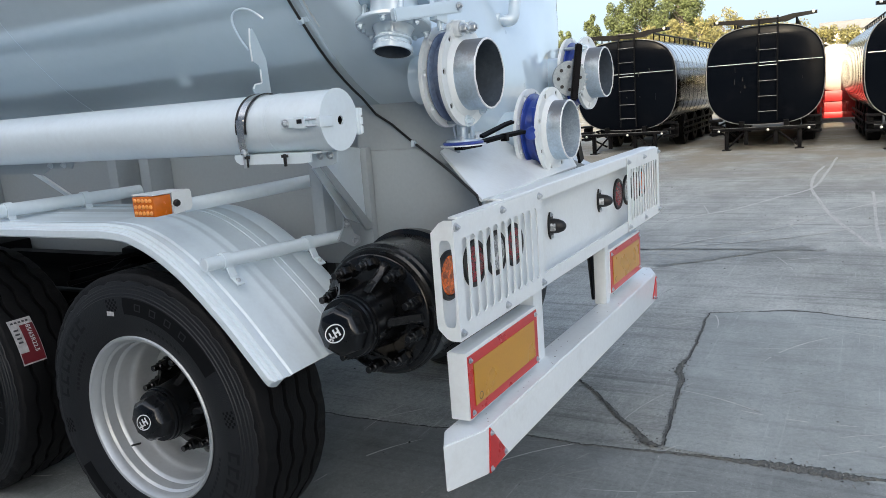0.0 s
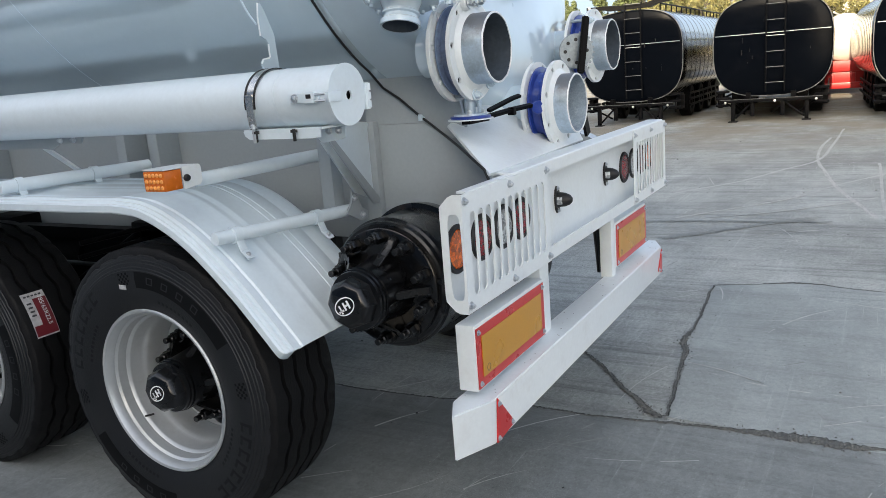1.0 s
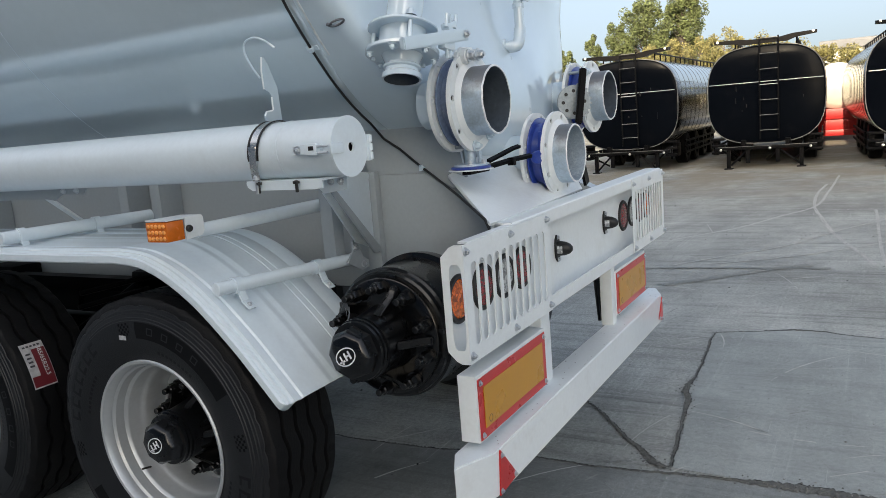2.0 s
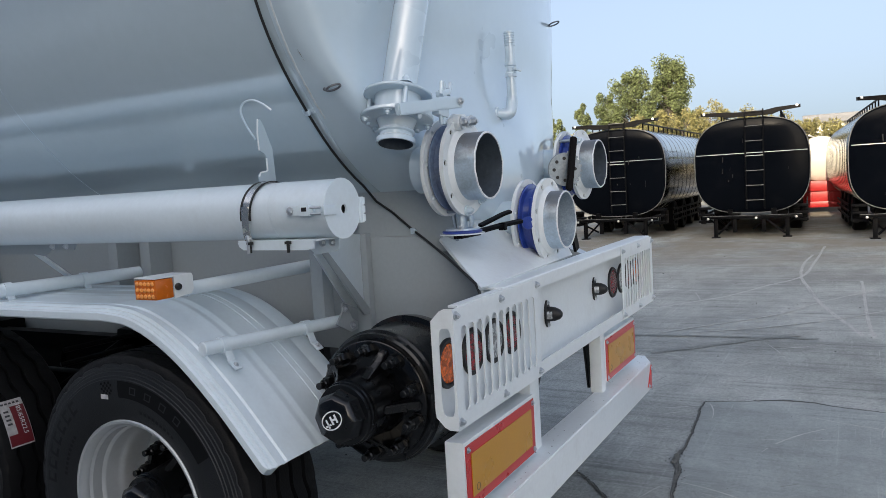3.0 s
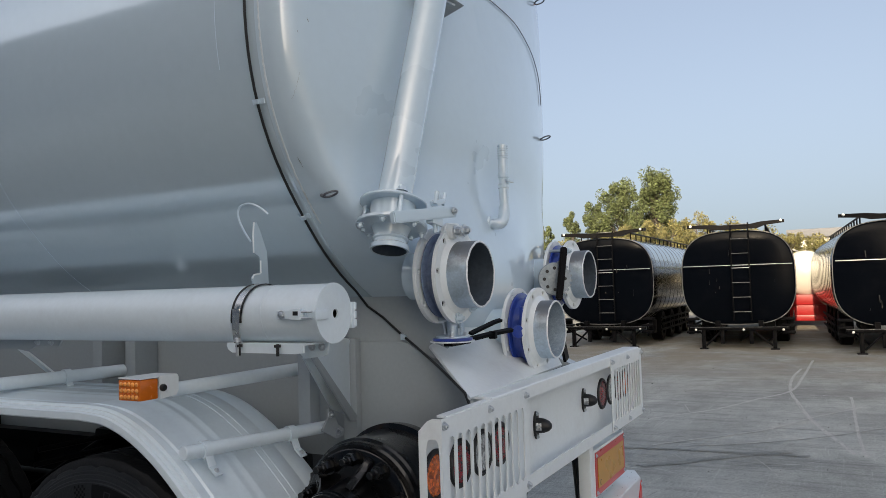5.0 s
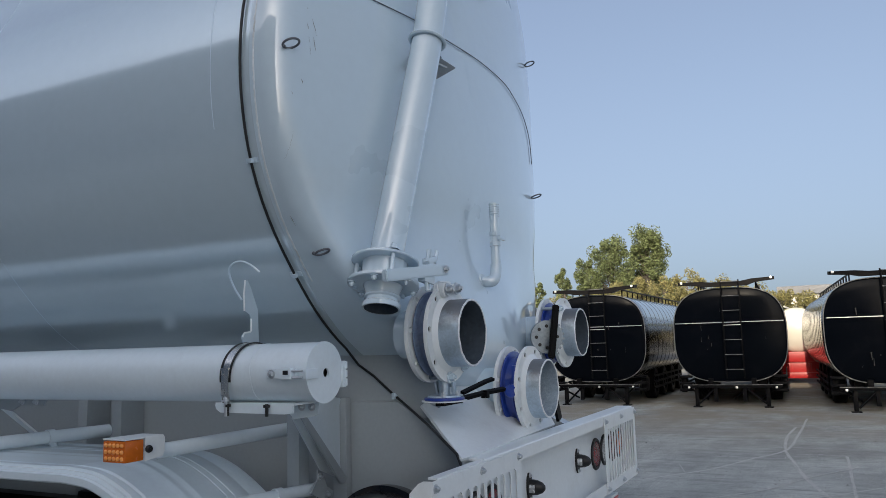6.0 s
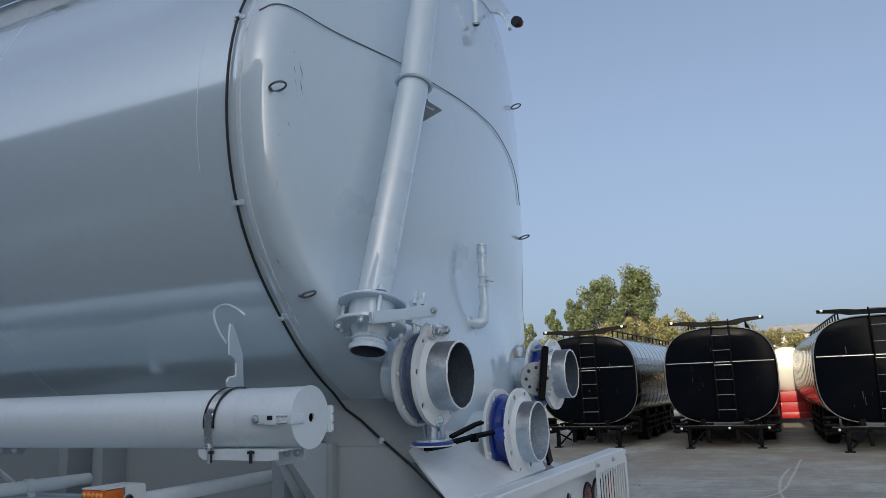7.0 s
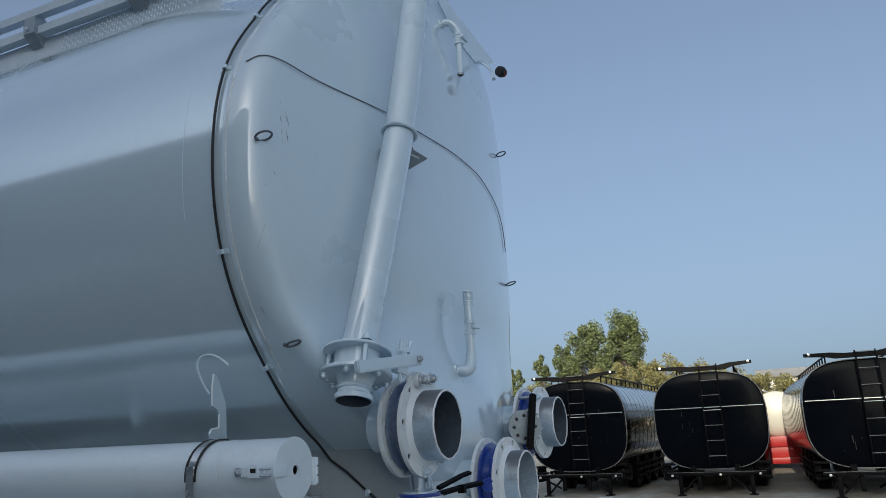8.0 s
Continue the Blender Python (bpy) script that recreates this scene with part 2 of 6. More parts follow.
    f = times(f, gain(tex(45, 8, rough=0.8), 0.3, 0.7, 1 - 0.4 * relief, 1 + 0.4 * relief))
    f = times(f, gain(tex(230, 4, rough=0.7), 0.3, 0.7, 0.76, 1.24))
    f = times(f, gain(tex(5.0, 7, (2.6, 0.10, 1), 6, 0.7), 0.53, 0.68, 1, 1 - 0.38 * relief))
    f = times(f, gain(tex(3.0, 8, (2.2, 0.16, 1), -14, 0.75), 0.50, 0.66, 1, 1 - 0.26 * relief))
    f = times(f, gain(tex(170, 3, rough=0.6), 0.62, 0.70, 1, specks))
    f = times(f, gain(tex(9, 10, rough=0.8), 0.60, 0.72, 1, 0.72))
    f = times(f, gain(tex(30, 6, rough=0.8), 0.62, 0.69, 1, 0.45))
    f = times(f, gain(tex(12.0, 3, (0.08, 9.0, 1), 48), 0.66, 0.71, 1, 1.35))
    f = times(f, gain(tex(10.0, 3, (0.07, 9.0, 1), 85), 0.68, 0.72, 1, 1.30))
    tone = n.new("ShaderNodeVectorMath")
    tone.operation = "SCALE"
    tone.inputs[0].default_value = color
    link(f, tone.inputs["Scale"])
    colour = tone.outputs[0]
    if dirt_x:
        xyz = n.new("ShaderNodeSeparateXYZ")
        link(tc.outputs["Object"], xyz.inputs[0])
        far = gain(xyz.outputs[0], dirt_x[0], dirt_x[1], 0.0, 1.0)
        sand = times(far, gain(tex(0.8, 9, rough=0.65), 0.36, 0.56, 0.0, 0.8))
        mix = n.new("ShaderNodeMix")
        mix.data_type = "RGBA"
        link(sand, mix.inputs["Factor"])
        link(colour, mix.inputs["A"])
        mix.inputs["B"].default_value = (0.235, 0.205, 0.155, 1)
        colour = mix.outputs["Result"]
    link(colour, b.inputs["Base Color"])
    link(gain(tex(2.5, 6), 0.3, 0.7, 0.72, 0.95), b.inputs["Roughness"])
    b.inputs["Specular IOR Level"].default_value = 0.35
    bp = n.new("ShaderNodeBump")
    bp.inputs["Strength"].default_value, bp.inputs["Distance"].default_value = bump, 0.006
    link(tex(90, 6, rough=0.75), bp.inputs["Height"])
    link(bp.outputs[0], b.inputs["Normal"])
    return m


M_SLAB = yard("slab_concrete", (0.300, 0.322, 0.312), 0.18, 0.14, 0.4, 1.25)
M_SLAB_NEAR = yard("darker_slab_concrete", (0.205, 0.218, 0.214), 0.26, 0.20, 0.4, 1.5)
M_GROUND = yard("yard_concrete", (0.335, 0.348, 0.330), 0.26, 0.24, 0.9, 1.7, (7.5, 13.0), 0.9)
M_SKID = material("dark_skid", (0.245, 0.256, 0.244), 0.9, vary=0.4, scale=10, fine=90)
M_CHALK = material("tyre_scuff_pale", (0.46, 0.463, 0.447), 0.9, vary=0.3, scale=12, fine=90)
M_PAPER = material("label_paper", (0.48, 0.48, 0.49), 0.5, vary=0.3, scale=40)
M_PAPER_RED = material("label_red", (0.15, 0.016, 0.024), 0.5)
M_PAPER_DARK = material("label_dark", (0.05, 0.05, 0.06), 0.5)


# ---------------------------------------------------------------- mesh tools
def finish(bm, smooth=35):
    bmesh.ops.recalc_face_normals(bm, faces=bm.faces)
    me = bpy.data.meshes.new("mesh")
    bm.to_mesh(me)
    bm.free()
    if smooth:
        for p in me.polygons:
            p.use_smooth = True
        me.set_sharp_from_angle(angle=radians(smooth))
    return me


def part(name, shape, mat, parent=None, label="", smooth=35, at=None):
    """One mesh object under a thing or a part."""
    me = shape if isinstance(shape, bpy.types.Mesh) else finish(shape, smooth)
    if not me.materials:
        me.materials.append(mat)
    ob = new(name, me)
    if at is not None:
        ob.matrix_basis = at
    ob.parent = parent
    if label:
        ob["label"] = label
    return ob


def thing(name, label, category, group="", kind="", at=None):
    ob = new(name)
    if at is not None:
        ob.matrix_basis = at
    return tagged(ob, label, category, group, kind)


def box(bm, x0, x1, y0, y1, z0, z1, bevel=0.0, m=None):
    vs = [bm.verts.new((x, y, z)) for x in (x0, x1) for y in (y0, y1) for z in (z0, z1)]
    fs = [bm.faces.new([vs[i] for i in q]) for q in ((0, 1, 3, 2), (4, 6, 7, 5), (0, 4, 5, 1), (2, 3, 7, 6), (0, 2, 6, 4), (1, 5, 7, 3))]
    if m is not None:
        bmesh.ops.transform(bm, matrix=m, verts=vs)
    if bevel:
        es = list({e for f in fs for e in f.edges})
        bmesh.ops.bevel(bm, geom=es, offset=bevel, segments=2, affect="EDGES", profile=0.6)
    return bm


def boxed(x0, x1, y0, y1, z0, z1, bevel=0.0, m=None):
    return box(bmesh.new(), x0, x1, y0, y1, z0, z1, bevel, m)


def axes(d):
    d = Vector(d).normalized()
    u = d.cross(Vector((0, 0, 1)) if abs(d.z) < 0.9 else Vector((1, 0, 0))).normalized()
    return d, u, d.cross(u)


def lathe(bm, origin, axis, profile, n=48, closed=False, a0=0.0, a1=2 * math.pi):
    """Revolve (along, radius) pairs about an axis."""
    d, u, v = axes(axis)
    o = Vector(origin)
    full = abs(a1 - a0) > 6.28
    steps = n if full else n + 1
    rings = []
    for k in range(steps):
        a = a0 + (a1 - a0) * k / n
        w = u * math.cos(a) + v * math.sin(a)
        rings.append([bm.verts.new(o + d * s + w * max(r, 1e-4)) for s, r in profile])
    for k in range(n):
        p, q = rings[k], rings[(k + 1) % steps]
        for i in range(len(profile) - (0 if closed else 1)):
            j = (i + 1) % len(profile)
            bm.faces.new((p[i], p[j], q[j], q[i]))
    return bm


def rod(bm, a, b, r, n=14, r2=None, cap=True):
    a, b = Vector(a), Vector(b)
    length = (b - a).length
    r2 = r if r2 is None else r2
    prof = [(0, r), (length, r2)]
    if cap:
        c = min(r, r2) * 0.12
        prof = [(0, 0), (0, r - c), (c, r), (length - c, r2), (length, r2 - c), (length, 0)]
    return lathe(bm, a, b - a, prof, n)


def spline(pts, steps=6):
    """Catmull-Rom points through pts."""
    p = [Vector(q) for q in pts]
    p = [2 * p[0] - p[1]] + p + [2 * p[-1] - p[-2]]
    out = []
    for i in range(1, len(p) - 2):
        for k in range(steps):
            t = k / steps
            a, b, c, d = p[i - 1:i + 3]
            out.append(0.5 * (2 * b + (c - a) * t + (2 * a - 5 * b + 4 * c - d) * t * t + (3 * b - a - 3 * c + d) * t ** 3))
    return out + [p[-2]]


def sweep(bm, pts, r, n=10, cap=True, flat=None):
    """A round (or flat: half-width, half-thickness, side vector) bar along points."""
    pts = [Vector(p) for p in pts]
    rings = []
    up = None
    for i, p in enumerate(pts):
        t = (pts[min(i + 1, len(pts) - 1)] - pts[max(i - 1, 0)]).normalized()
        if flat:
            u = Vector(flat[2])
            u = (u - t * u.dot(t)).normalized()
            v = t.cross(u)
            ring = [p + u * a * flat[0] + v * b * flat[1] for a, b in ((-1, -1), (1, -1), (1, 1), (-1, 1))]
        else:
            if up is None:
                _, up, _ = axes(t)
            u = (up - t * up.dot(t)).normalized()
            up = u
            v = t.cross(u)
            ring = [p + (u * math.cos(2 * math.pi * k / n) + v * math.sin(2 * math.pi * k / n)) * r for k in range(n)]
        rings.append([bm.verts.new(q) for q in ring])
    m = len(rings[0])
    for a, b in zip(rings, rings[1:]):
        for k in range(m):
            bm.faces.new((a[k], a[(k + 1) % m], b[(k + 1) % m], b[k]))
    if cap:
        bm.faces.new(rings[0][::-1])
        bm.faces.new(rings[-1])
    return bm


def slab(bm, pts, thick):
    """A flat plate: outline points and a thickness vector."""
    th = Vector(thick)
    a = [bm.verts.new(Vector(p)) for p in pts]
    b = [bm.verts.new(Vector(p) + th) for p in pts]
    bm.faces.new(a)
    bm.faces.new(b[::-1])
    for i in range(len(a)):
        j = (i + 1) % len(a)
        bm.faces.new((a[i], b[i], b[j], a[j]))
    return bm


def thicken(bm, vec):
    r = bmesh.ops.extrude_face_region(bm, geom=list(bm.faces))
    bmesh.ops.translate(bm, vec=vec, verts=[g for g in r["geom"] if isinstance(g, bmesh.types.BMVert)])
    return bm


def bridge(bm, outer, inner, place):
    """Quads between two loops of 2D points of the same length."""
    o = [bm.verts.new(place(*p)) for p in outer]
    i = [bm.verts.new(place(*p)) for p in inner]
    for k in range(len(o)):
        j = (k + 1) % len(o)
        bm.faces.new((o[k], o[j], i[j], i[k]))


def hex_bolt(r, h, washer=True):
    """A hexagon bolt head on its washer, standing up along z."""
    bm = bmesh.new()
    z = 0.0
    if washer:
        lathe(bm, (0, 0, 0), (0, 0, 1), [(0, r * 1.55), (h * 0.22, r * 1.5), (h * 0.22, 0)], 18)
        z = h * 0.22
    lathe(bm, (0, 0, z), (0, 0, 1), [(0, r), (h * 0.75, r), (h, r * 0.82), (h, 0)], 6)
    lathe(bm, (0, 0, z + h * 0.9), (0, 0, 1), [(0, r * 0.55), (h * 0.45, r * 0.5), (h * 0.45, 0)], 12)
    return finish(bm, 30)


def facing(p, d):
    """A pose at p whose z looks along d."""
    return Matrix.Translation(p) @ Vector(d).to_track_quat("Z", "Y").to_matrix().to_4x4()


BOLT = hex_bolt(0.0085, 0.009)
BOLT_BIG = hex_bolt(0.014, 0.016)
BOLT_SMALL = hex_bolt(0.006, 0.005)
BOLT_PAINT = hex_bolt(0.009, 0.010)
BOLT_PAINT.materials.append(M_TANK)
BOLT_PAINT_BIG = hex_bolt(0.013, 0.016)
BOLT_PAINT_BIG.materials.append(M_TANK)


def bolt(p, d, parent, me=BOLT, mat=M_ZINC, name="bolt"):
    return part(name, me, mat, parent, at=facing(p, d))

# ---------------------------------------------------------------- ground
TZ, TR, TY = 2.52, 1.10, 0.65       # tank axis height, radius, rear seam

bm = bmesh.new()
ring_r = [0, 2, 4, 7, 11, 17, 26, 40, 70, 140, 400, 1500]
lathe(bm, (4, 0, 0), (0, 0, 1), [(0, r) for r in ring_r], 48)
ground = tagged(part("ground", bm, M_GROUND), "worn grey concrete yard with cracks and pale tyre marks", "ground", kind="structure")


def channel(name, pts, seed):
    """Broken concrete along a crack: an uneven bed of chips with a dark gap at one edge."""
    rnd = random.Random(seed)
    line = []
    for (ax, ay, aw), (bx, by, bw) in zip(pts, pts[1:]):
        n = max(2, int(math.hypot(bx - ax, by - ay) / 0.009))
        line += [(ax + (bx - ax) * k / n, ay + (by - ay) * k / n, aw + (bw - aw) * k / n) for k in range(n)]
    line.append(pts[-1])
    bed, gap = bmesh.new(), bmesh.new()
    rows, edge, wander = [], [], 0.0
    for i, (x, y, w) in enumerate(line):
        x1, y1, _ = line[max(i - 2, 0)]
        x2, y2, _ = line[min(i + 2, len(line) - 1)]
        d = Vector((x2 - x1, y2 - y1)).normalized()
        nrm = Vector((-d.y, d.x))
        wander = 0.8 * wander + rnd.uniform(-1, 1) * 0.0035
        lo, hi = -0.5 * w * rnd.uniform(0.6, 1.25) - 0.001, 0.5 * w * rnd.uniform(0.6, 1.25) + 0.001
        c = Vector((x, y)) + nrm * wander
        rows.append([bed.verts.new((*(c + nrm * (lo + (hi - lo) * j / 6)), 0.0052 + (0 if j in (0, 6) else rnd.uniform(0.0, 0.007) * min(1, w / 0.03)))) for j in range(7)])
        g = rnd.uniform(0.0012, 0.0042)
        e = c + nrm * (hi + rnd.uniform(-0.001, 0.001))
        edge.append([gap.verts.new((*(e - nrm * g), 0.0068)), gap.verts.new((*(e + nrm * g), 0.0068))])
    for p, q in zip(rows, rows[1:]):
        for j in range(6):
            bed.faces.new((p[j], p[j + 1], q[j + 1], q[j]))
    for p, q in zip(edge, edge[1:]):
        if rnd.random() > 0.12:
            gap.faces.new((p[0], p[1], q[1], q[0]))
    ob = part(name, bed, M_RUBBLE, ground, "crumbled crack in the concrete", smooth=0)
    part("crack_gap", gap, M_GAP, ob, smooth=0)
    return line


CRACKS = [
    [(0.03, 1.6, 0.006), (0.05, 1.15, 0.007), (0.07, 0.86, 0.007), (0.12, 0.60, 0.007), (0.144, 0.391, 0.008), (0.138, 0.167, 0.010), (0.154, -0.065, 0.012), (0.19, -0.253, 0.020), (0.205, -0.40, 0.016), (0.212, -0.48, 0.028), (0.215, -0.60, 0.052),
     (0.215, -0.72, 0.072), (0.215, -0.85, 0.080), (0.21, -0.95, 0.058), (0.225, -1.03, 0.020), (0.25, -1.6, 0.012), (0.25, -2.2, 0.012)],
    [(0.95, 0.55, 0.007), (0.878, 0.38, 0.011), (0.728, 0.24, 0.020), (0.60, 0.14, 0.026), (0.486, 0.048, 0.028), (0.36, -0.06, 0.042), (0.268, -0.13, 0.056), (0.222, -0.20, 0.045)],
    [(2.324, -0.032, 0.008), (2.1, -0.045, 0.022), (1.777, -0.072, 0.020), (1.45, -0.09, 0.018), (1.25, -0.075, 0.046), (1.169, -0.08, 0.055), (1.045, -0.13, 0.046), (0.9, -0.14, 0.026), (0.7, -0.165, 0.018), (0.55, -0.18, 0.022), (0.414, -0.195, 0.018), (0.242, -0.215, 0.016)],
    [(2.33, -0.04, 0.006), (2.43, -0.32, 0.008), (2.46, -0.40, 0.018), (2.508, -0.51, 0.030), (2.494, -0.704, 0.016), (2.46, -0.80, 0.006), (2.4, -1.07, 0.005), (2.5, -1.6, 0.005), (2.4, -2.4, 0.005)]]
crack_lines = [channel("crack", [(x, y, w * f) for x, y, w in pts], 3 + k) for k, (pts, f) in enumerate(zip(CRACKS, (0.9, 0.62, 0.68, 0.8)))]
# loose grit along the cracks
rnd = random.Random(12)
bm = bmesh.new()
for k in range(1500):
    line = crack_lines[k % 3]
    cx, cy, cw = line[rnd.randrange(len(line))]
    if rnd.random() > cw / 0.05 + 0.15:
        continue
    x, y = cx + rnd.gauss(0, cw * 0.55 + 0.004), cy + rnd.gauss(0, cw * 0.55 + 0.004)
    q = rnd.uniform(0.0015, 0.0065) * (0.5 + min(1, cw / 0.05))
    v = [bm.verts.new((x + q * math.cos(a + k), y + q * math.sin(a + k) * 0.8, 0.0055)) for a in (0, 1.6, 3.1, 4.7)]
    top = bm.verts.new((x, y, 0.0055 + q * rnd.uniform(0.6, 1.1)))
    for i in range(4):
        bm.faces.new((v[i], v[(i + 1) % 4], top))
# crumbs and pebbles strewn over the yard
for k in range(1500):
    x, y = (rnd.uniform(-1.0, 7.0), rnd.uniform(-2.6, 3.0)) if k % 3 else (rnd.uniform(4.0, 15.0), rnd.uniform(-3.5, 4.5))
    q = rnd.uniform(0.0015, 0.0045) * (2.6 if k % 17 == 0 else 1) * (2.0 if x > 6 else 1)
    z0 = 0.0045 if x < 0.2 or (x < 2.5 and y < 0) else 0.0005
    v = [bm.verts.new((x + q * math.cos(a + k), y + q * math.sin(a + k) * 0.8, z0)) for a in (0, 1.6, 3.1, 4.7)]
    top = bm.verts.new((x, y, z0 + q * rnd.uniform(0.4, 0.9)))
    for i in range(4):
        bm.faces.new((v[i], v[(i + 1) % 4], top))
tagged(part("grit", bm, M_GRIT, ground, smooth=0), kind="stuff")
bm = bmesh.new()
slab(bm, [(0.24, -0.22, 0), (0.84, -0.165, 0), (1.11, -0.09, 0), (1.65, -0.07, 0), (2.3, -0.02, 0), (2.56, -0.56, 0), (2.4, -1.07, 0), (2.4, -2.4, 0), (0.26, -2.2, 0), (0.2, -1.0, 0)], (0, 0, 0.004))
part("concrete_slab", bm, M_SLAB, ground, "paler concrete slab")
bm = bmesh.new()
slab(bm, [(0.0, 9.0, 0), (0.03, 1.6, 0), (0.07, 0.86, 0), (0.144, 0.391, 0), (0.138, 0.167, 0), (0.19, -0.253, 0), (0.212, -0.48, 0), (0.215, -0.9, 0), (0.25, -2.2, 0), (0.3, -8.0, 0), (-19.5, -8.0, 0), (-19.5, 9.0, 0)], (0, 0, 0.0035))
part("concrete_slab", bm, M_SLAB_NEAR, ground, "darker concrete slab on the near side")
def worn_line(bm, pts, width, z, rnd, keep=0.6, step=0.05):
    """A broken, uneven scuff along points, fading in and out."""
    line = spline([Vector((x, y, 0)) for x, y in pts], 10)
    fine = []
    for a, b in zip(line, line[1:]):
        n = max(1, int((b - a).length / step))
        fine += [a.lerp(b, k / n) for k in range(n)]
    seed = rnd.uniform(0, 50)
    for a, b in zip(fine, fine[1:]):
        d = (b - a).normalized()
        nrm = Vector((-d.y, d.x, 0))
        for j, lane in enumerate((-0.35, 0.0, 0.4)):
            if noise.noise((a.x * 2.2 + lane * 9, a.y * 2.2, seed)) * 0.5 + 0.5 > rnd.uniform(1 - keep, 1.25 - keep * 0.4):
                continue
            c0, c1 = a + nrm * width * (lane + rnd.uniform(-0.2, 0.2)), b + nrm * width * (lane + rnd.uniform(-0.2, 0.2))
            w = width * rnd.uniform(0.08, 0.28)
            bm.faces.new([bm.verts.new((q.x, q.y, z + 0.0003 * j)) for q in (c0 - nrm * w, c1 - nrm * w, c1 + nrm * w, c0 + nrm * w)])


rnd = random.Random(31)
for k, (pts, w, mat) in enumerate((
        ([(12.94, -0.37), (10.34, -0.32), (8.72, -0.24), (7.81, 0.11), (6.88, 0.48), (6.31, 0.86), (5.95, 1.1)], 0.034, M_CHALK),
        ([(11.47, -0.24), (10.18, -0.18), (8.73, -0.23), (7.79, -0.36), (6.69, -0.53), (5.88, -0.70), (5.14, -0.89), (4.69, -0.99)], 0.034, M_CHALK),
        ([(8.3, -0.97), (7.64, -0.99), (6.24, -1.01), (5.15, -1.04), (4.6, -1.08)], 0.026, M_CHALK),
        ([(7.46, -1.09), (6.59, -0.59), (5.68, -0.17), (4.92, 0.45), (4.53, 0.77)], 0.026, M_CHALK),
        ([(6.2, -1.3), (5.5, -0.72), (4.95, -0.1), (4.6, 0.5)], 0.022, M_CHALK),
        ([(3.67, 0.65), (4.11, 0.18), (4.39, -0.08), (4.7, -0.5)], 0.09, M_SKID),
        ([(4.30, 1.4), (4.37, 1.0), (4.47, 0.19), (4.53, -0.68)], 0.05, M_SKID))):
    bm = bmesh.new()
    worn_line(bm, pts, w, 0.002 + 0.001 * k, rnd, 0.36 if mat is M_CHALK else 0.3, 0.03)
    part("tyre_mark", bm, mat, ground, smooth=0)
# fine scratches swept over the yard
for mat, count in ((M_CHALK, 180), (M_SKID, 130)):
    bm = bmesh.new()
    for k in range(count):
        x, y = rnd.uniform(-1.2, 9.0), rnd.uniform(-2.4, 2.6)
        a = rnd.gauss(2.15, 0.35) if k % 4 else rnd.uniform(0, 3.1)
        length, bend, w = rnd.uniform(0.15, 0.9), rnd.uniform(-0.5, 0.5), rnd.uniform(0.0015, 0.005)
        z = 0.0055 if x < 0.3 or (x < 2.6 and y < 0.02) else 0.0015
        prev = None
        for i in range(9):
            t = i / 8
            b = a + bend * t
            q = Vector((x + math.cos(b) * length * t, y + math.sin(b) * length * t, z))
            nrm = Vector((-math.sin(b), math.cos(b), 0)) * w * math.sin(math.pi * (0.06 + 0.88 * t))
            cur = (bm.verts.new(q - nrm), bm.verts.new(q + nrm))
            if prev and rnd.random() > 0.25:
                bm.faces.new((prev[0], prev[1], cur[1], cur[0]))
            prev = cur
    tagged(part("ground_scratch", bm, mat, ground, smooth=0), kind="stuff")
# plain workshop wall that closes the yard on the near side
tagged(part("wall_west", boxed(-20.4, -20.0, -9, 62, 0, 16.7), M_WALL), "plain grey metal-clad workshop wall", "wall", kind="structure")

# ---------------------------------------------------------------- the bulk trailer
trailer = thing("bulk_powder_trailer", "grey-white bulk powder tank semi-trailer, parked, rear axle without wheels", "trailer")

# tank shell with a dished rear head; the section is round on one side and fuller on the other
shell_y = 12.5
KS, KR, KC = 0.075, 0.09, 3.5         # straight skirt, knuckle radius, crown radius


def fullness(a):
    """Radius of the tank's section, in tank radii, by angle."""
    c, s = math.cos(a), math.sin(a)
    top = 1.24 if s > 0 else 1.03
    if c >= 0:
        e, top = (3.6, top) if s > 0 else (2.5, 1.03)
        return 1 / ((abs(c) / 1.10) ** e + (abs(s) / top) ** e) ** (1 / e)
    q = min(1.0, s * s / (0.30 if s > 0 else 0.45))
    side = 1.010 - 0.034 * q * q * (3 - 2 * q)
    t = max(0.0, (abs(s) - (0.95 if s > 0 else 0.90)) / (0.05 if s > 0 else 0.10))
    return side + (top - side) * t * t * (3 - 2 * t)


def bulge(z, x):
    """How far the lower part of the head stands out to the rear, less towards the far side."""
    t = min(1.0, max(0.0, (TZ - 0.42 - z) / 0.62))
    f = min(1.0, max(0.0, (x - 0.20) / 0.55))
    return 0.19 * t * t * (3 - 2 * t) * (1 - 0.45 * f * f * (3 - 2 * f))


def section_lathe(bm, profile, n=144, skirt=None):
    rows = []
    for k in range(n):
        a = 2 * math.pi * k / n
        m = fullness(a)
        row = []
        for i, (y, r) in enumerate(profile):
            z = TZ + max(r, 1e-4) * m * math.sin(a)
            row.append(bm.verts.new((max(r, 1e-4) * m * math.cos(a), y - (bulge(z, r * m * math.cos(a)) if skirt is not None and i > skirt else 0), z)))
        rows.append(row)
    for k in range(n):
        p, q = rows[k], rows[(k + 1) % n]
        for i in range(len(profile) - 1):
            bm.faces.new((p[i], p[i + 1], q[i + 1], q[i]))
    return bm


KH = math.sqrt((KC - KR) ** 2 - (TR - KR) ** 2)
KP = math.asin((TR - KR) / (KC - KR))
head_prof = [(TY - KS, TR)]
head_prof += [(TY - KS - KR * math.sin(t), TR - KR + KR * math.cos(t)) for t in [(math.pi / 2 - KP) * k / 9 for k in range(1, 10)]]
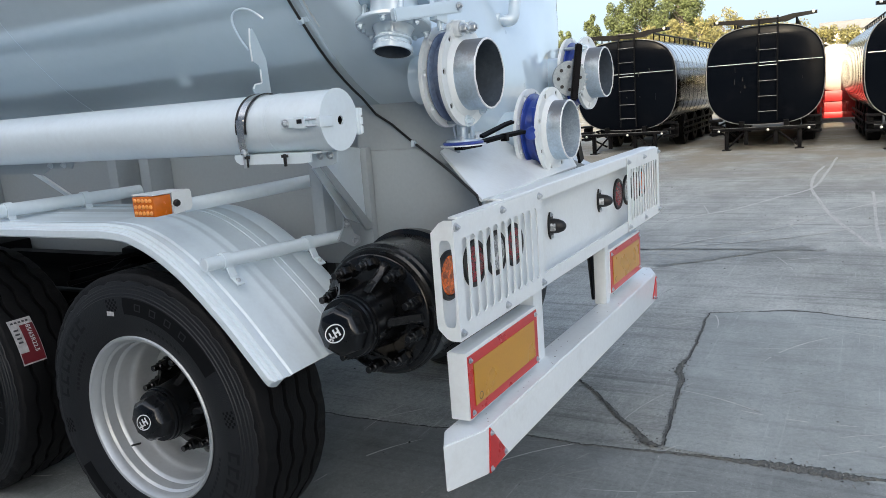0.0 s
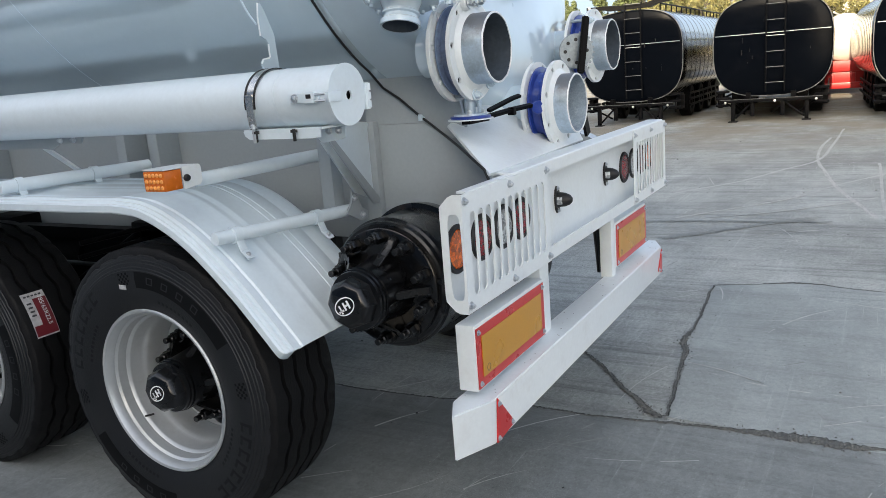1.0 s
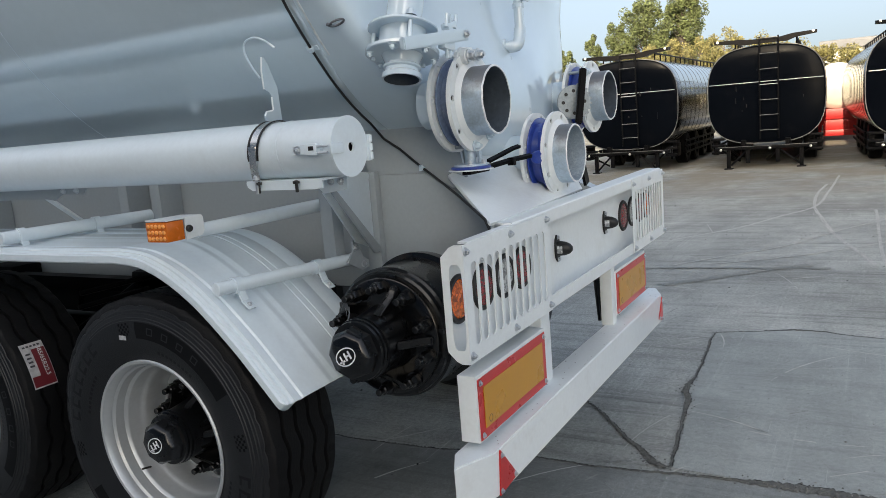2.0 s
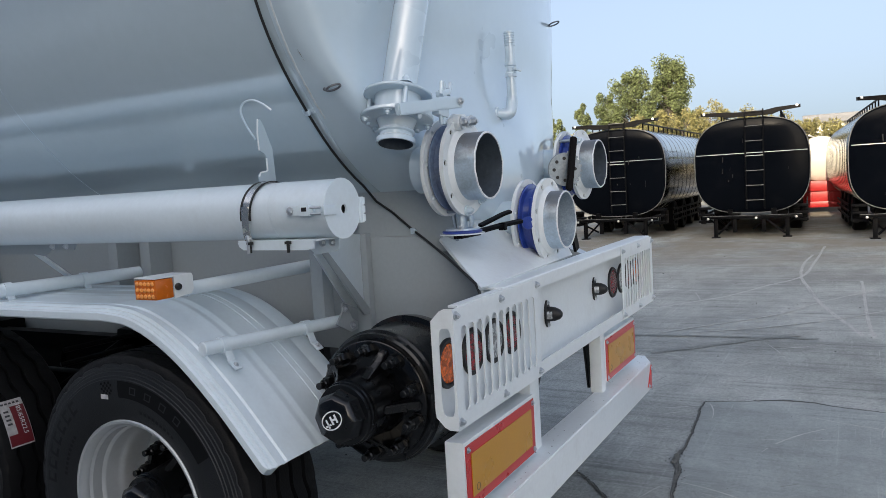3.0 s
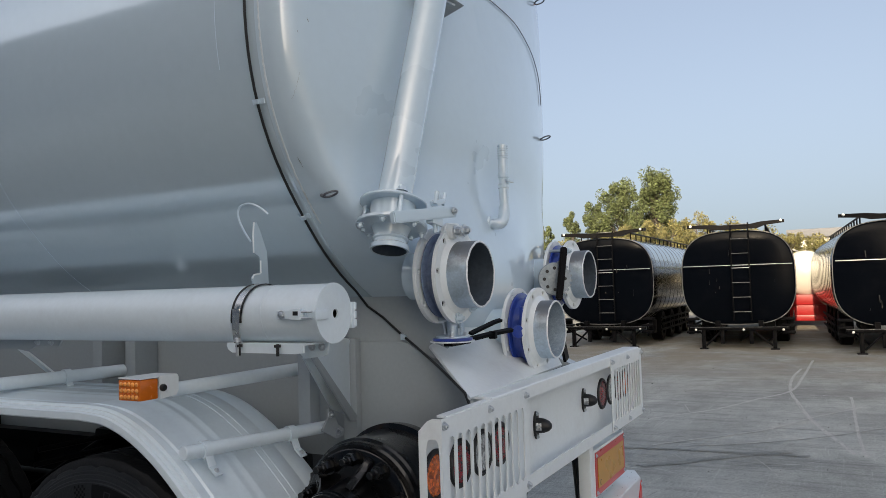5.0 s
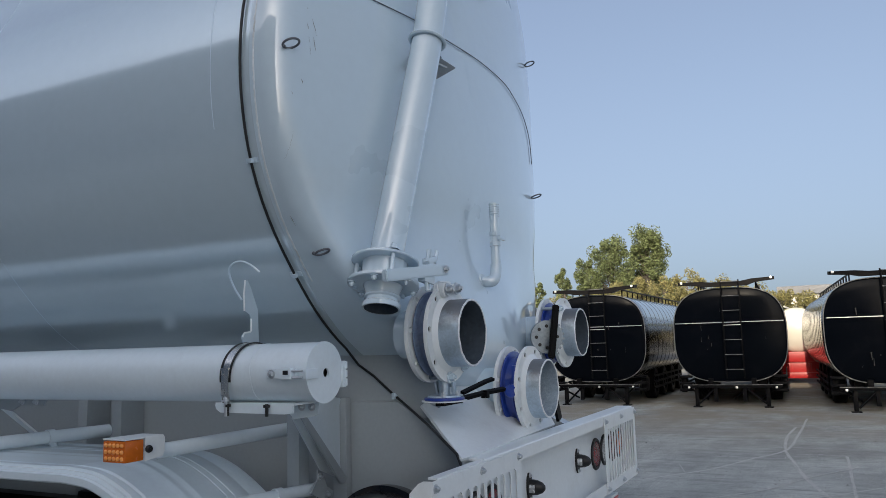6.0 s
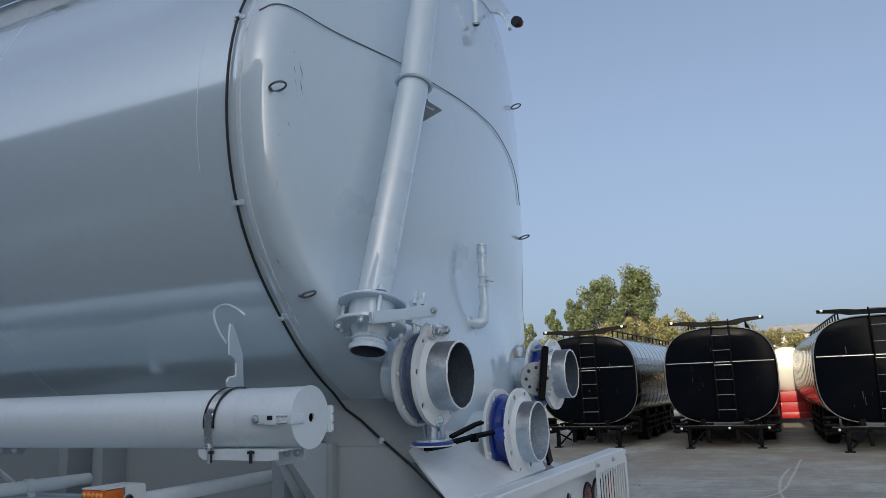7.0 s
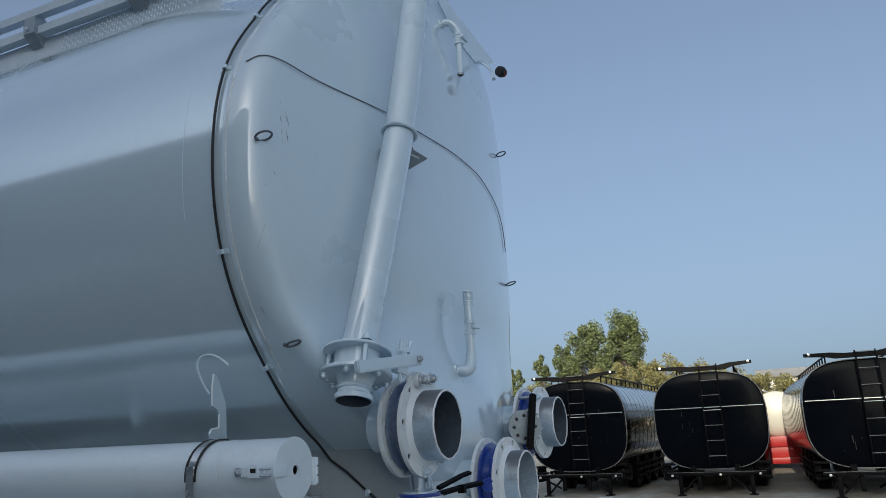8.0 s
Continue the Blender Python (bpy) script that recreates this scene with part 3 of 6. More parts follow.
head_prof += [(TY - KS + KH - KC * math.cos(t), KC * math.sin(t)) for t in [KP * (1 - k / 18) for k in range(1, 19)]]


def head_y(r):
    """The head's distance from the rear, by section radius."""
    for (y0, r0), (y1, r1) in zip(head_prof, head_prof[1:]):
        if r1 <= r <= r0:
            return y0 + (y1 - y0) * (r0 - r) / max(1e-6, r0 - r1)
    return TY - KS


def shoulder(a, y):
    """How far the shell swells below the walkway, away from the head."""
    d = math.degrees(a)
    u = min(1.0, max(0.0, (158 - d) / 30)) * min(1.0, max(0.0, (d - 92) / 30))
    w = min(1.0, max(0.0, (y - 0.69) / 0.70))
    return 0.068 * u * u * (3 - 2 * u) * w * w * (3 - 2 * w)


bm = bmesh.new()
rows = []
for y in (TY - 0.03, TY, 0.78, 0.86, 0.94, 1.02, 1.10, 1.18, 1.26, 1.36, 1.47, 2.0, 4.0, shell_y):
    row = []
    for k in range(180):
        a = 2 * math.pi * k / 180
        r = TR * fullness(a) + shoulder(a, y)
        row.append(bm.verts.new((r * math.cos(a), y, TZ + r * math.sin(a))))
    rows.append(row)
for p, q in zip(rows, rows[1:]):
    for k in range(180):
        bm.faces.new((p[k], q[k], q[(k + 1) % 180], p[(k + 1) % 180]))
bm.faces.new(rows[-1])
part("tank_shell", bm, M_SHELL, trailer, "glossy grey-white cylindrical tank shell", smooth=40)
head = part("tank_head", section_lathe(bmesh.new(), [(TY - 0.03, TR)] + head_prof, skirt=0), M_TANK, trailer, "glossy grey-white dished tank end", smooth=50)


def on_head(x, z, off=0.0):
    m = fullness(math.atan2(z - TZ, x))
    return Vector((x, head_y(math.hypot(x, z - TZ) / m) - bulge(z, x) - off, z))


# weld bead round the head, rough and uneven
bm = bmesh.new()
pts = []
for k in range(761):
    a = math.radians(30 + 191 * k / 760)
    j = 0.0012 * noise.noise((math.cos(a) * 9, math.sin(a) * 9, 2)) + 0.0016 * noise.noise((math.cos(a) * 70, math.sin(a) * 70, 5))
    w = (TR - 0.003 + j) * fullness(a)
    pts.append((math.cos(a) * w, TY - 0.046 + j * 1.5, TZ + math.sin(a) * w))
sweep(bm, pts, 0.0052, 6, cap=False)
part("weld_bead", bm, M_WELD, trailer, "rough weld seam with rust spots")

# black cable round the rear seam, down the edge of the apron, in white clips
circle = [Vector((math.cos(a) * (TR * fullness(a) + 0.009), TY, TZ + math.sin(a) * (TR * fullness(a) + 0.009))) for a in [math.radians(d) for d in range(96, 243, 3)]]
cable_pts = circle + [Vector((-0.482, 0.635, 1.520)), Vector((-0.482, 0.567, 1.477)), Vector((-0.484, 0.487, 1.413)), Vector((-0.507, 0.415, 1.372)), Vector((-0.64, 0.25, 1.315)), Vector((-0.80, 0.075, 1.255)), Vector((-0.84, 0.03, 1.20))]
bm = bmesh.new()
sweep(bm, cable_pts, 0.0047, 8)
part("cable", bm, M_CABLE, trailer, "black cable clipped round the tank seam")
for a in (147, 163.5, 197, 219):
    w = Vector((math.cos(math.radians(a)), 0, math.sin(math.radians(a))))
    t = Vector((-w.z, 0, w.x))
    c = Vector((0, TY, TZ)) + w * TR * fullness(math.radians(a))
    bm = bmesh.new()
    mtx = Matrix((( t.x, 0, w.x, c.x), (t.y, 1, w.y, c.y), (t.z, 0, w.z, c.z), (0, 0, 0, 1)))
    box(bm, -0.009, 0.009, -0.024, 0.024, 0.0, 0.004, 0.001, mtx)
    box(bm, -0.008, 0.008, -0.009, 0.009, 0.004, 0.018, 0.003, mtx)
    part("cable_clip", bm, M_TANK, trailer)

bm = bmesh.new()
clip_at, along = Vector((-0.489, 0.473, 1.405)), Vector((-0.267, -0.837, -0.477))
rod(bm, clip_at - along * 0.009, clip_at + along * 0.009, 0.0085, 12)
box(bm, -0.007, 0.007, 0.0, 0.012, -0.012, 0.012, 0.002, Matrix.Translation(clip_at))
part("cable_clip", bm, M_TANK, trailer)

# thin shell weld lines
for y, a0, a1 in ((0.785, 2.84, 3.33), (2.085, 1.9, 4.2)):
    bm = bmesh.new()
    arc = [a0 + (a1 - a0) * k / 60 for k in range(61)]
    sweep(bm, [(math.cos(a) * (TR * fullness(a) + shoulder(a, y)), y, TZ + math.sin(a) * (TR * fullness(a) + shoulder(a, y))) for a in arc], 0.0010, 5)
    part("shell_seam", bm, M_TANK, trailer)

# rust scratches on the head
rnd = random.Random(4)
for x, z, length, lean, width in ((-0.977, 2.673, 0.062, 0.26, 1.0), (-0.974, 2.602, 0.045, 0.18, 1.1), (-0.995, 2.646, 0.022, 0.1, 1.3), (-0.992, 2.60, 0.020, 0.1, 0.8), (-0.989, 2.570, 0.032, 0.1, 0.7), (-0.993, 2.70, 0.006, 0.2, 1.0),
                                  (-1.022, 2.449, 0.014, 0.4, 1.6), (-1.041, 2.274, 0.085, -0.05, 0.45), (-0.978, 2.020, 0.034, 0.55, 1.6), (-1.055, 2.40, 0.008, 0.3, 0.9)):
    bm = bmesh.new()
    n = 10
    line = [on_head(x + lean * q * length + rnd.uniform(-1, 1) * 0.0009, z - q * length, 0.0012) for q in [k / n for k in range(n + 1)]]
    prev = None
    for k, p in enumerate(line):
        w = width * rnd.uniform(0.0004, 0.0016) * math.sin(math.pi * (0.1 + 0.8 * k / n))
        cur = (bm.verts.new(p + Vector((-w, 0, 0))), bm.verts.new(p + Vector((w, 0, 0))))
        if prev:
            bm.faces.new((prev[0], prev[1], cur[1], cur[0]))
        prev = cur
    part("scratch", bm, M_SCUFF, trailer)

# wire across the head, held to the column
bm = bmesh.new()
wire = [(-1.060, 2.84), (-1.035, 2.862), (-0.98, 2.858), (-0.814, 2.834), (-0.45, 2.836), (-0.237, 2.829), (0.065, 2.833), (0.35, 2.828), (0.512, 2.812), (0.72, 2.775), (0.87, 2.725), (0.96, 2.66), (1.0, 2.56)]
sweep(bm, spline([on_head(x, z, 0.006) for x, z in wire], 5), 0.0022, 8)
part("head_wire", bm, M_WIRE, trailer)

# welded rings on the head
for x, z in ((-0.90, 1.900), (-1.078, 2.548), (0.985, 2.375), (0.985, 3.13)):
    r = 0.023 if z < 2 else 0.026
    c = on_head(x, z, 0.034 if z < 2 else 0.028)
    bm = bmesh.new()
    sweep(bm, [c + Vector((math.cos(a) * r, math.sin(a) * r, 0.008 * -math.sin(a))) for a in [k * math.pi / 12 for k in range(25)]], 0.0038, 8, cap=False)
    rod(bm, on_head(x, z, -0.004), c + Vector((0, r, -0.006)), 0.006, 8)
    part("wire_ring", bm, M_WIRE, trailer)

# ---- riser pipe with its swing coupling
base, mid, top = Vector((-0.774, 0.33, 1.872)), Vector((-0.535, 0.275, 2.70)), Vector((-0.27, 0.28, 3.60))
axis = (mid - base).normalized()
bm = bmesh.new()
sweep(bm, [base - axis * 0.01, base.lerp(mid, 0.5), mid, mid.lerp(top, 0.5), top, top + Vector((0.05, 0.08, 0.08)), top + Vector((0.08, 0.35, 0.10))], 0.057, 28)
riser = part("riser_pipe", bm, M_TANK, trailer, "grey-white vertical riser pipe")
bm = bmesh.new()
e1 = Vector((-0.75, -0.66, 0))
e1 = (e1 - axis * e1.dot(axis)).normalized()
e2 = axis.cross(e1)
loop = [mid + (e1 * math.cos(a) + e2 * math.sin(a)) * 0.064 for a in [math.radians(-130 + 260 * k / 28) for k in range(29)]]
sweep(bm, loop, 0.0075, 8)
part("u_bolt", bm, M_TANK, riser)
bm = bmesh.new()
slab(bm, [mid + Vector((0.03, 0.03, -0.040)), mid + Vector((0.16, 0.0, -0.045)), mid + Vector((0.15, 0.12, -0.02)), mid + Vector((0.03, 0.13, -0.02))], (0, 0, -0.008))
slab(bm, [mid + Vector((0.075, 0.0, -0.03)), mid + Vector((0.215, -0.01, -0.035)), mid + Vector((0.21, 0.10, -0.075)), mid + Vector((0.03, 0.10, -0.075))], (0, 0.006, -0.004))
part("pipe_bracket", bm, M_SHADE, riser)
for dx in (0.078, 0.125):
    bolt(mid + Vector((dx, 0.02, -0.015)), axis, riser)

# coupling: two discs, bridge bars, lower mouth, lever
d = Vector((0.27, 0.02, 0.96)).normalized()
d = Vector((0.285, 0.05, 0.957)).normalized()
part("swing_coupling", lathe(bmesh.new(), base, d, [(0.006, 0.057), (0.006, 0.066), (0.0, 0.074), (0.0, 0.106), (-0.003, 0.111), (-0.010, 0.112), (-0.013, 0.109), (-0.014, 0.076), (-0.078, 0.074), (-0.079, 0.112), (-0.082, 0.118), (-0.091, 0.118), (-0.094, 0.114), (-0.095, 0.066), (-0.120, 0.055), (-0.126, 0.055), (-0.130, 0.060), (-0.136, 0.060), (-0.140, 0.054), (-0.150, 0.054), (-0.156, 0.063), (-0.172, 0.063), (-0.172, 0.0565)], 56), M_TANK, riser, "grey-white flanged swing coupling")
part("mouth_inside", lathe(bmesh.new(), base, d, [(-0.1715, 0.0562), (-0.150, 0.050), (-0.100, 0.049), (-0.100, 0)], 40), M_PIPE_IN, riser, "inside of the coupling, coloured dark for shade")
cu = Vector((-0.80, -0.60, 0))
cu = (cu - d * cu.dot(d)).normalized()
cv = d.cross(cu)
for k in range(3):
    a = 0.15 + k * 2.1
    w = cu * math.cos(a) + cv * math.sin(a)
    bm = bmesh.new()
    rod(bm, base + w * 0.096 + d * 0.010, base + w * 0.096 - d * 0.105, 0.0075, 10)
    part("swing_bolt", bm, M_TANK, riser)
    bolt(base + w * 0.096 + d * 0.0, d, riser, BOLT_PAINT_BIG)
for k in range(6):
    a = 0.65 + k * 1.05
    w = cu * math.cos(a) + cv * math.sin(a)
    bolt(base + w * 0.104 - d * 0.095, -d, riser, BOLT_PAINT)
bm = bmesh.new()
l0, l1 = Vector((-0.935, 0.240, 1.803)), Vector((-0.640, 0.172, 1.838))
sweep(bm, [l0, l0.lerp(l1, 0.06), l0.lerp(l1, 0.94), l1], 0, flat=(0.019, 0.011, (0, 0, 1)))
bmesh.ops.bevel(bm, geom=list(bm.edges), offset=0.004, segments=2, affect="EDGES")
part("lever", bm, M_TANK, riser)
bolt(l1 + Vector((-0.022, -0.010, 0)), (-0.23, -0.97, 0), riser)
for dx, dz, tilt in ((-0.085, 0.022, 0.4), (-0.055, 0.022, -0.3), (-0.030, 0.022, 0.6), (-0.10, -0.022, 0.3), (-0.065, -0.022, -0.4)):
    bm = bmesh.new()
    p0 = l1 + Vector((dx, 0.028, dz))
    rod(bm, p0, p0 + Vector((0.03 * tilt, 0, 0.042 if dz > 0 else -0.052)), 0.0065, 8)
    part("catch_pin", bm, M_TANK, riser)
part("lever_catch", boxed(-0.034, 0.034, -0.014, 0.014, -0.015, 0.015, 0.005, Matrix.Translation(l1 + Vector((-0.085, 0.032, -0.034))) @ pose(0, 0, 0, 0, 8, 0)), M_TANK, riser)
part("lever_catch", boxed(-0.028, 0.028, -0.014, 0.014, -0.010, 0.010, 0.004, Matrix.Translation(l1 + Vector((-0.055, 0.035, 0.030))) @ pose(0, 0, 0, 0, -14, 0)), M_TANK, riser)

# ---- small bent vent pipes on the head
def vent(x, z0, z1, up, out, threaded=True, reach=0.05):
    """A bent pipe with an elbow and a cock, from the head."""
    s = 1 if up else -1
    root = on_head(x - reach, z0, 0)
    y = out
    pts = spline([root + Vector((0, 0.02, 0)), Vector((x - 0.6 * reach, root.y - 0.04, z0 - s * 0.005)), Vector((x, y, z0 + s * 0.05)), Vector((x, y, z0 + s * 0.12)), Vector((x, y, z1))], 6)
    bm = bmesh.new()
    sweep(bm, pts, 0.0195 if threaded else 0.0155, 14)
    v = part("vent_pipe", bm, M_TANK, trailer, "grey-white bent vent pipe with a stop cock")
    bm = bmesh.new()
    sweep(bm, pts[3:15], 0.0235 if threaded else 0.0195, 16)
    part("elbow", bm, M_TANK, v)
    bm = bmesh.new()
    for k in range(6 if threaded else 1):
        zz = z1 - s * (0.006 + 0.010 * k)
        lathe(bm, (x, y, zz - 0.003), (0, 0, 1), [(0, 0.015), (0.0015, 0.0225 if threaded else 0.0185), (0.0045, 0.0225 if threaded else 0.0185), (0.006, 0.015)], 16)
    part("thread", bm, M_TANK if threaded else M_GALV_DULL, v)
    zc = z0 + s * (0.175 if threaded else 0.085)
    if not threaded:
        # black disc over the vent's mouth stands for the shade within
        part("mouth_inside", lathe(bmesh.new(), (x, y, z1 - 0.0006), (0, 0, 1), [(0, 0), (0, 0.0145)], 20), M_CABLE, v)
    bm = bmesh.new()
    lathe(bm, (x, y, zc - 0.03), (0, 0, 1), [(0, 0.016), (0, 0.025), (0.014, 0.025), (0.018, 0.021), (0.042, 0.021), (0.046, 0.025), (0.06, 0.025), (0.06, 0.016)], 8)
    box(bm, -0.022, 0.045, -0.032, -0.020, -0.006, 0.010, 0.003, Matrix.Translation((x, y, zc)))
    rod(bm, (x, y, zc), (x, y - 0.03, zc), 0.008, 8)
    part("cock", bm, M_TANK, v)
    bm = lathe(bmesh.new(), root, (0, 1, 0), [(-0.006, 0.0), (-0.006, 0.022), (0.004, 0.026)], 16)
    part("weld_collar", bm, M_TANK, v)


vent(0.045, 1.85, 2.18, True, 0.28)
vent(0.308, 3.60, 3.318, False, 0.365, False, 0.035)

# red marker lamp on a bent rod
bm = bmesh.new()
rp = Vector((0.618, 0.262, 3.442))
sweep(bm, spline([(0.732, 0.435, 3.595), (0.679, 0.38, 3.551), (0.615, 0.32, 3.465), (0.577, 0.29, 3.392)], 6), 0, flat=(0.010, 0.008, (1, 0.2, 0)))
marker = part("marker_arm", bm, M_TANK, trailer, "bent rod with a red marker lamp")
bm = bmesh.new()
bm.faces.new([bm.verts.new((x, 0.44 + 0.05 * (3.75 - z), z)) for x, z in ((0.247, 3.726), (0.287, 3.796), (0.422, 3.769), (1.025, 3.716), (0.74, 3.594), (0.49, 3.621))])
thicken(bm, (0, 0.006, 0))
part("mounting_plate", bm, M_TANK, marker, "bent plate that carries the lamp arm")
part("lamp_base", lathe(bmesh.new(), rp, (1, -0.3, 0), [(-0.022, 0), (-0.022, 0.025), (-0.010, 0.029), (0.006, 0.029), (0.006, 0)], 20), M_CABLE, marker)
part("red_lens", lathe(bmesh.new(), rp + Vector((0.006, -0.002, 0)), (1, -0.3, 0), [(0, 0.025), (0.018, 0.023), (0.028, 0.014), (0.030, 0)], 20), M_RED, marker)

# ---- discharge valves


def discharge(name, x, z, y_end, y_fl, y_root, spin, label, fitted, gap, body_len):
    """Butterfly valve between two flanges with a galvanised stub, along -y."""
    R, F = 0.114, 0.166
    d = (0, -1, 0)
    stub = part(name, lathe(bmesh.new(), (x, y_root, z), d, [(0, 0.084), (y_root - y_fl - gap - 0.016, 0.084), (y_root - y_fl - gap - 0.016, 0.07)], 56), M_TANK, trailer, label)

    def flange(y, th):
        bm = bmesh.new()
        n = 8
        for k in range(n):
            a0, a1 = spin + 2 * math.pi * k / n, spin + 2 * math.pi * (k + 1) / n
            am, rm = (a0 + a1) / 2, 0.148
            outer = [(F, a0 + (a1 - a0) * i / 6) for i in range(7)] + [(0.148, a1)] + [(R, a1 + (a0 - a1) * i / 6) for i in range(7)] + [(0.148, a0)]
            op = [(r * math.cos(a), r * math.sin(a)) for r, a in outer]
            cx, cz = rm * math.cos(am), rm * math.sin(am)
            ip = []
            for px, pz in op:
                q = Vector((px - cx, pz - cz)).normalized()
                ip.append((cx + q.x * 0.0105, cz + q.y * 0.0105))
            bridge(bm, op, ip, lambda u, w: (x + u, y, z + w))
        bmesh.ops.remove_doubles(bm, verts=bm.verts, dist=0.0004)
        thicken(bm, (0, th, 0))
        return part("flange", bm, M_WHITE, stub, smooth=30)

    flange(y_fl, 0.014)
    flange(y_fl + gap + 0.002, 0.014)
    bm = bmesh.new()
    b0, b1 = gap - 0.002 - body_len, gap - 0.002
    lathe(bm, (x, y_fl, z), (0, 1, 0), [(b0, R), (b0, 0.138), (b0 + 0.003, 0.145), (b0 + 0.009, 0.145), (b0 + 0.012, 0.138), (b0 + 0.014, 0.126), (b1 - 0.014, 0.126), (b1 - 0.012, 0.138), (b1 - 0.009, 0.146), (b1 - 0.003, 0.146), (b1, 0.138), (b1, R)], 56)
    part("valve_liner", lathe(bmesh.new(), (x, y_fl + 0.012, z), (0, 1, 0), [(0, R - 0.004), (0, R), (gap - 0.008, R), (gap - 0.008, R - 0.004)], 56), M_CABLE, stub, "black rubber valve liner")
    part("valve_body", bm, M_BLUE_WORN if x < -0.3 else M_BLUE, stub, "blue butterfly valve body")
    part("valve_disc", lathe(bmesh.new(), (x, y_fl + 0.034, z), (0, 1, 0), [(-0.004, 0), (-0.004, R - 0.012), (0.004, R - 0.012), (0.004, 0)], 40), M_PIPE_IN, stub)
    # galvanised outlet with a rough flame-cut end, its inside coloured dark for shade
    bm = bmesh.new()
    n = 96
    rings = []
    for k in range(n):
        a = 2 * math.pi * k / n
        rough = 0.0018 * noise.noise((math.cos(a) * 4 + x * 9, math.sin(a) * 4, 1)) + 0.0009 * noise.noise((math.cos(a) * 22, math.sin(a) * 22, x))
        w = Vector((math.cos(a), 0, math.sin(a)))
        c = Vector((x, 0, z))
        rings.append([bm.verts.new(c + w * r + Vector((0, yy, 0))) for r, yy in ((R + 0.006, y_fl - 0.001), (R + 0.001, y_fl - 0.012), (R, y_fl - 0.016), (R, y_end + 0.003 + rough), (R - 0.002, y_end + rough), (R - 0.0065, y_end + rough), (R - 0.007, y_end + 0.003 + rough), (R - 0.007, y_fl + 0.02))])
    for k in range(n):
        p, q = rings[k], rings[(k + 1) % n]
        for i in range(7):
            f = bm.faces.new((p[i], q[i], q[i + 1], p[i + 1]))
            f.material_index = 1 if i > 5 else 2 if i in (3, 4, 5) else 0
    me = finish(bm)
    me.materials.append(overspray("oversprayed_steel", z))
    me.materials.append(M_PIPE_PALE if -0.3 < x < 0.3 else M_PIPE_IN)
    me.materials.append(M_CUT)
    part("outlet_pipe", me, M_GALV, stub, "galvanised outlet pipe with a rough cut end")
    part("weld_collar", lathe(bmesh.new(), (x, y_fl - 0.0005, z), d, [(0, R + 0.020), (0.004, R + 0.014), (0.010, R + 0.004), (0.014, R)], 56), M_WHITE, stub)
    for k in range(8):
        a = spin + 2 * math.pi * (k + 0.5) / 8
        if k in fitted:
            bolt((x + 0.148 * math.cos(a), y_fl - 0.001, z + 0.148 * math.sin(a)), (0, -1, 0), stub, BOLT_PAINT_BIG)
            bm = bmesh.new()
            rod(bm, (x + 0.148 * math.cos(a), y_fl + 0.01, z + 0.148 * math.sin(a)), (x + 0.148 * math.cos(a), y_fl + gap + 0.03, z + 0.148 * math.sin(a)), 0.008, 8)
            part("stud_and_hole_shade", bm, M_GALV_DULL, stub)
        else:
            # empty hole: an added black plug gives the shade inside it
            bm = bmesh.new()
            rod(bm, (x + 0.148 * math.cos(a), y_fl + 0.004, z + 0.148 * math.sin(a)), (x + 0.148 * math.cos(a), y_fl + 0.017, z + 0.148 * math.sin(a)), 0.0088, 8)
            part("stud_and_hole_shade", bm, M_BLACK, stub, "dark plug standing in for shade in an empty flange hole")
    return stub


v1 = discharge("discharge_valve", -0.585, 1.625, 0.105, 0.194, 0.37, 0.30, "upper discharge outlet with blue butterfly valve and white flanges", (5, 6), 0.070, 0.052)
v2 = discharge("discharge_valve", -0.055, 1.405, 0.03, 0.100, 0.40, 0.10, "lower discharge outlet with blue butterfly valve and white flanges", (), 0.084, 0.056)
v3 = discharge("discharge_valve", 0.645, 1.625, 0.10, 0.182, 0.46, 0.30, "far discharge outlet with blue butterfly valve and white flanges", (2,), 0.080, 0.05)

bm = bmesh.new()
slab(bm, [(-0.68, 0.199, 1.73), (-0.668, 0.199, 1.785), (-0.63, 0.199, 1.802), (-0.56, 0.199, 1.804), (-0.53, 0.199, 1.77), (-0.53, 0.199, 1.73)], (0, 0.012, 0))
part("flange_lug", bm, M_WHITE, v1, smooth=20)
# boss with two large bolts at the top of the near flange
bm = bmesh.new()
rod(bm, (-0.632, 0.212, 1.772), (-0.632, 0.176, 1.772), 0.026, 24)
part("flange_boss", bm, M_WHITE, v1)
bolt((-0.632, 0.175, 1.772), (0, -1, 0), v1, BOLT_BIG)
bm = bmesh.new()
rod(bm, (-0.565, 0.212, 1.778), (-0.565, 0.176, 1.778), 0.018, 16)
part("flange_boss", bm, M_WHITE, v1)
bolt((-0.565, 0.175, 1.778), (0, -1, 0), v1, BOLT_BIG)

# spindle and lever of the near valve, below it
bm = bmesh.new()
rod(bm, (-0.585, 0.222, 1.50), (-0.585, 0.222, 1.405), 0.019, 14)
box(bm, -0.012, 0.012, -0.026, -0.018, -0.02, 0.02, 0.002, Matrix.Translation((-0.575, 0.212, 1.44)))
part("spindle", bm, M_GALV, v1)
part("index_plate", lathe(bmesh.new(), (-0.585, 0.222, 1.40), (0, 0, 1), [(0, 0), (0, 0.066), (0.003, 0.069), (0.008, 0.069), (0.010, 0.066), (0.010, 0)], 32), M_BLUE, v1, "blue notched plate")
part("washer_plate", lathe(bmesh.new(), (-0.585, 0.222, 1.396), (0, 0, 1), [(0, 0), (0, 0.078), (0.0036, 0.078), (0.0036, 0)], 32), M_WHITE, v1)
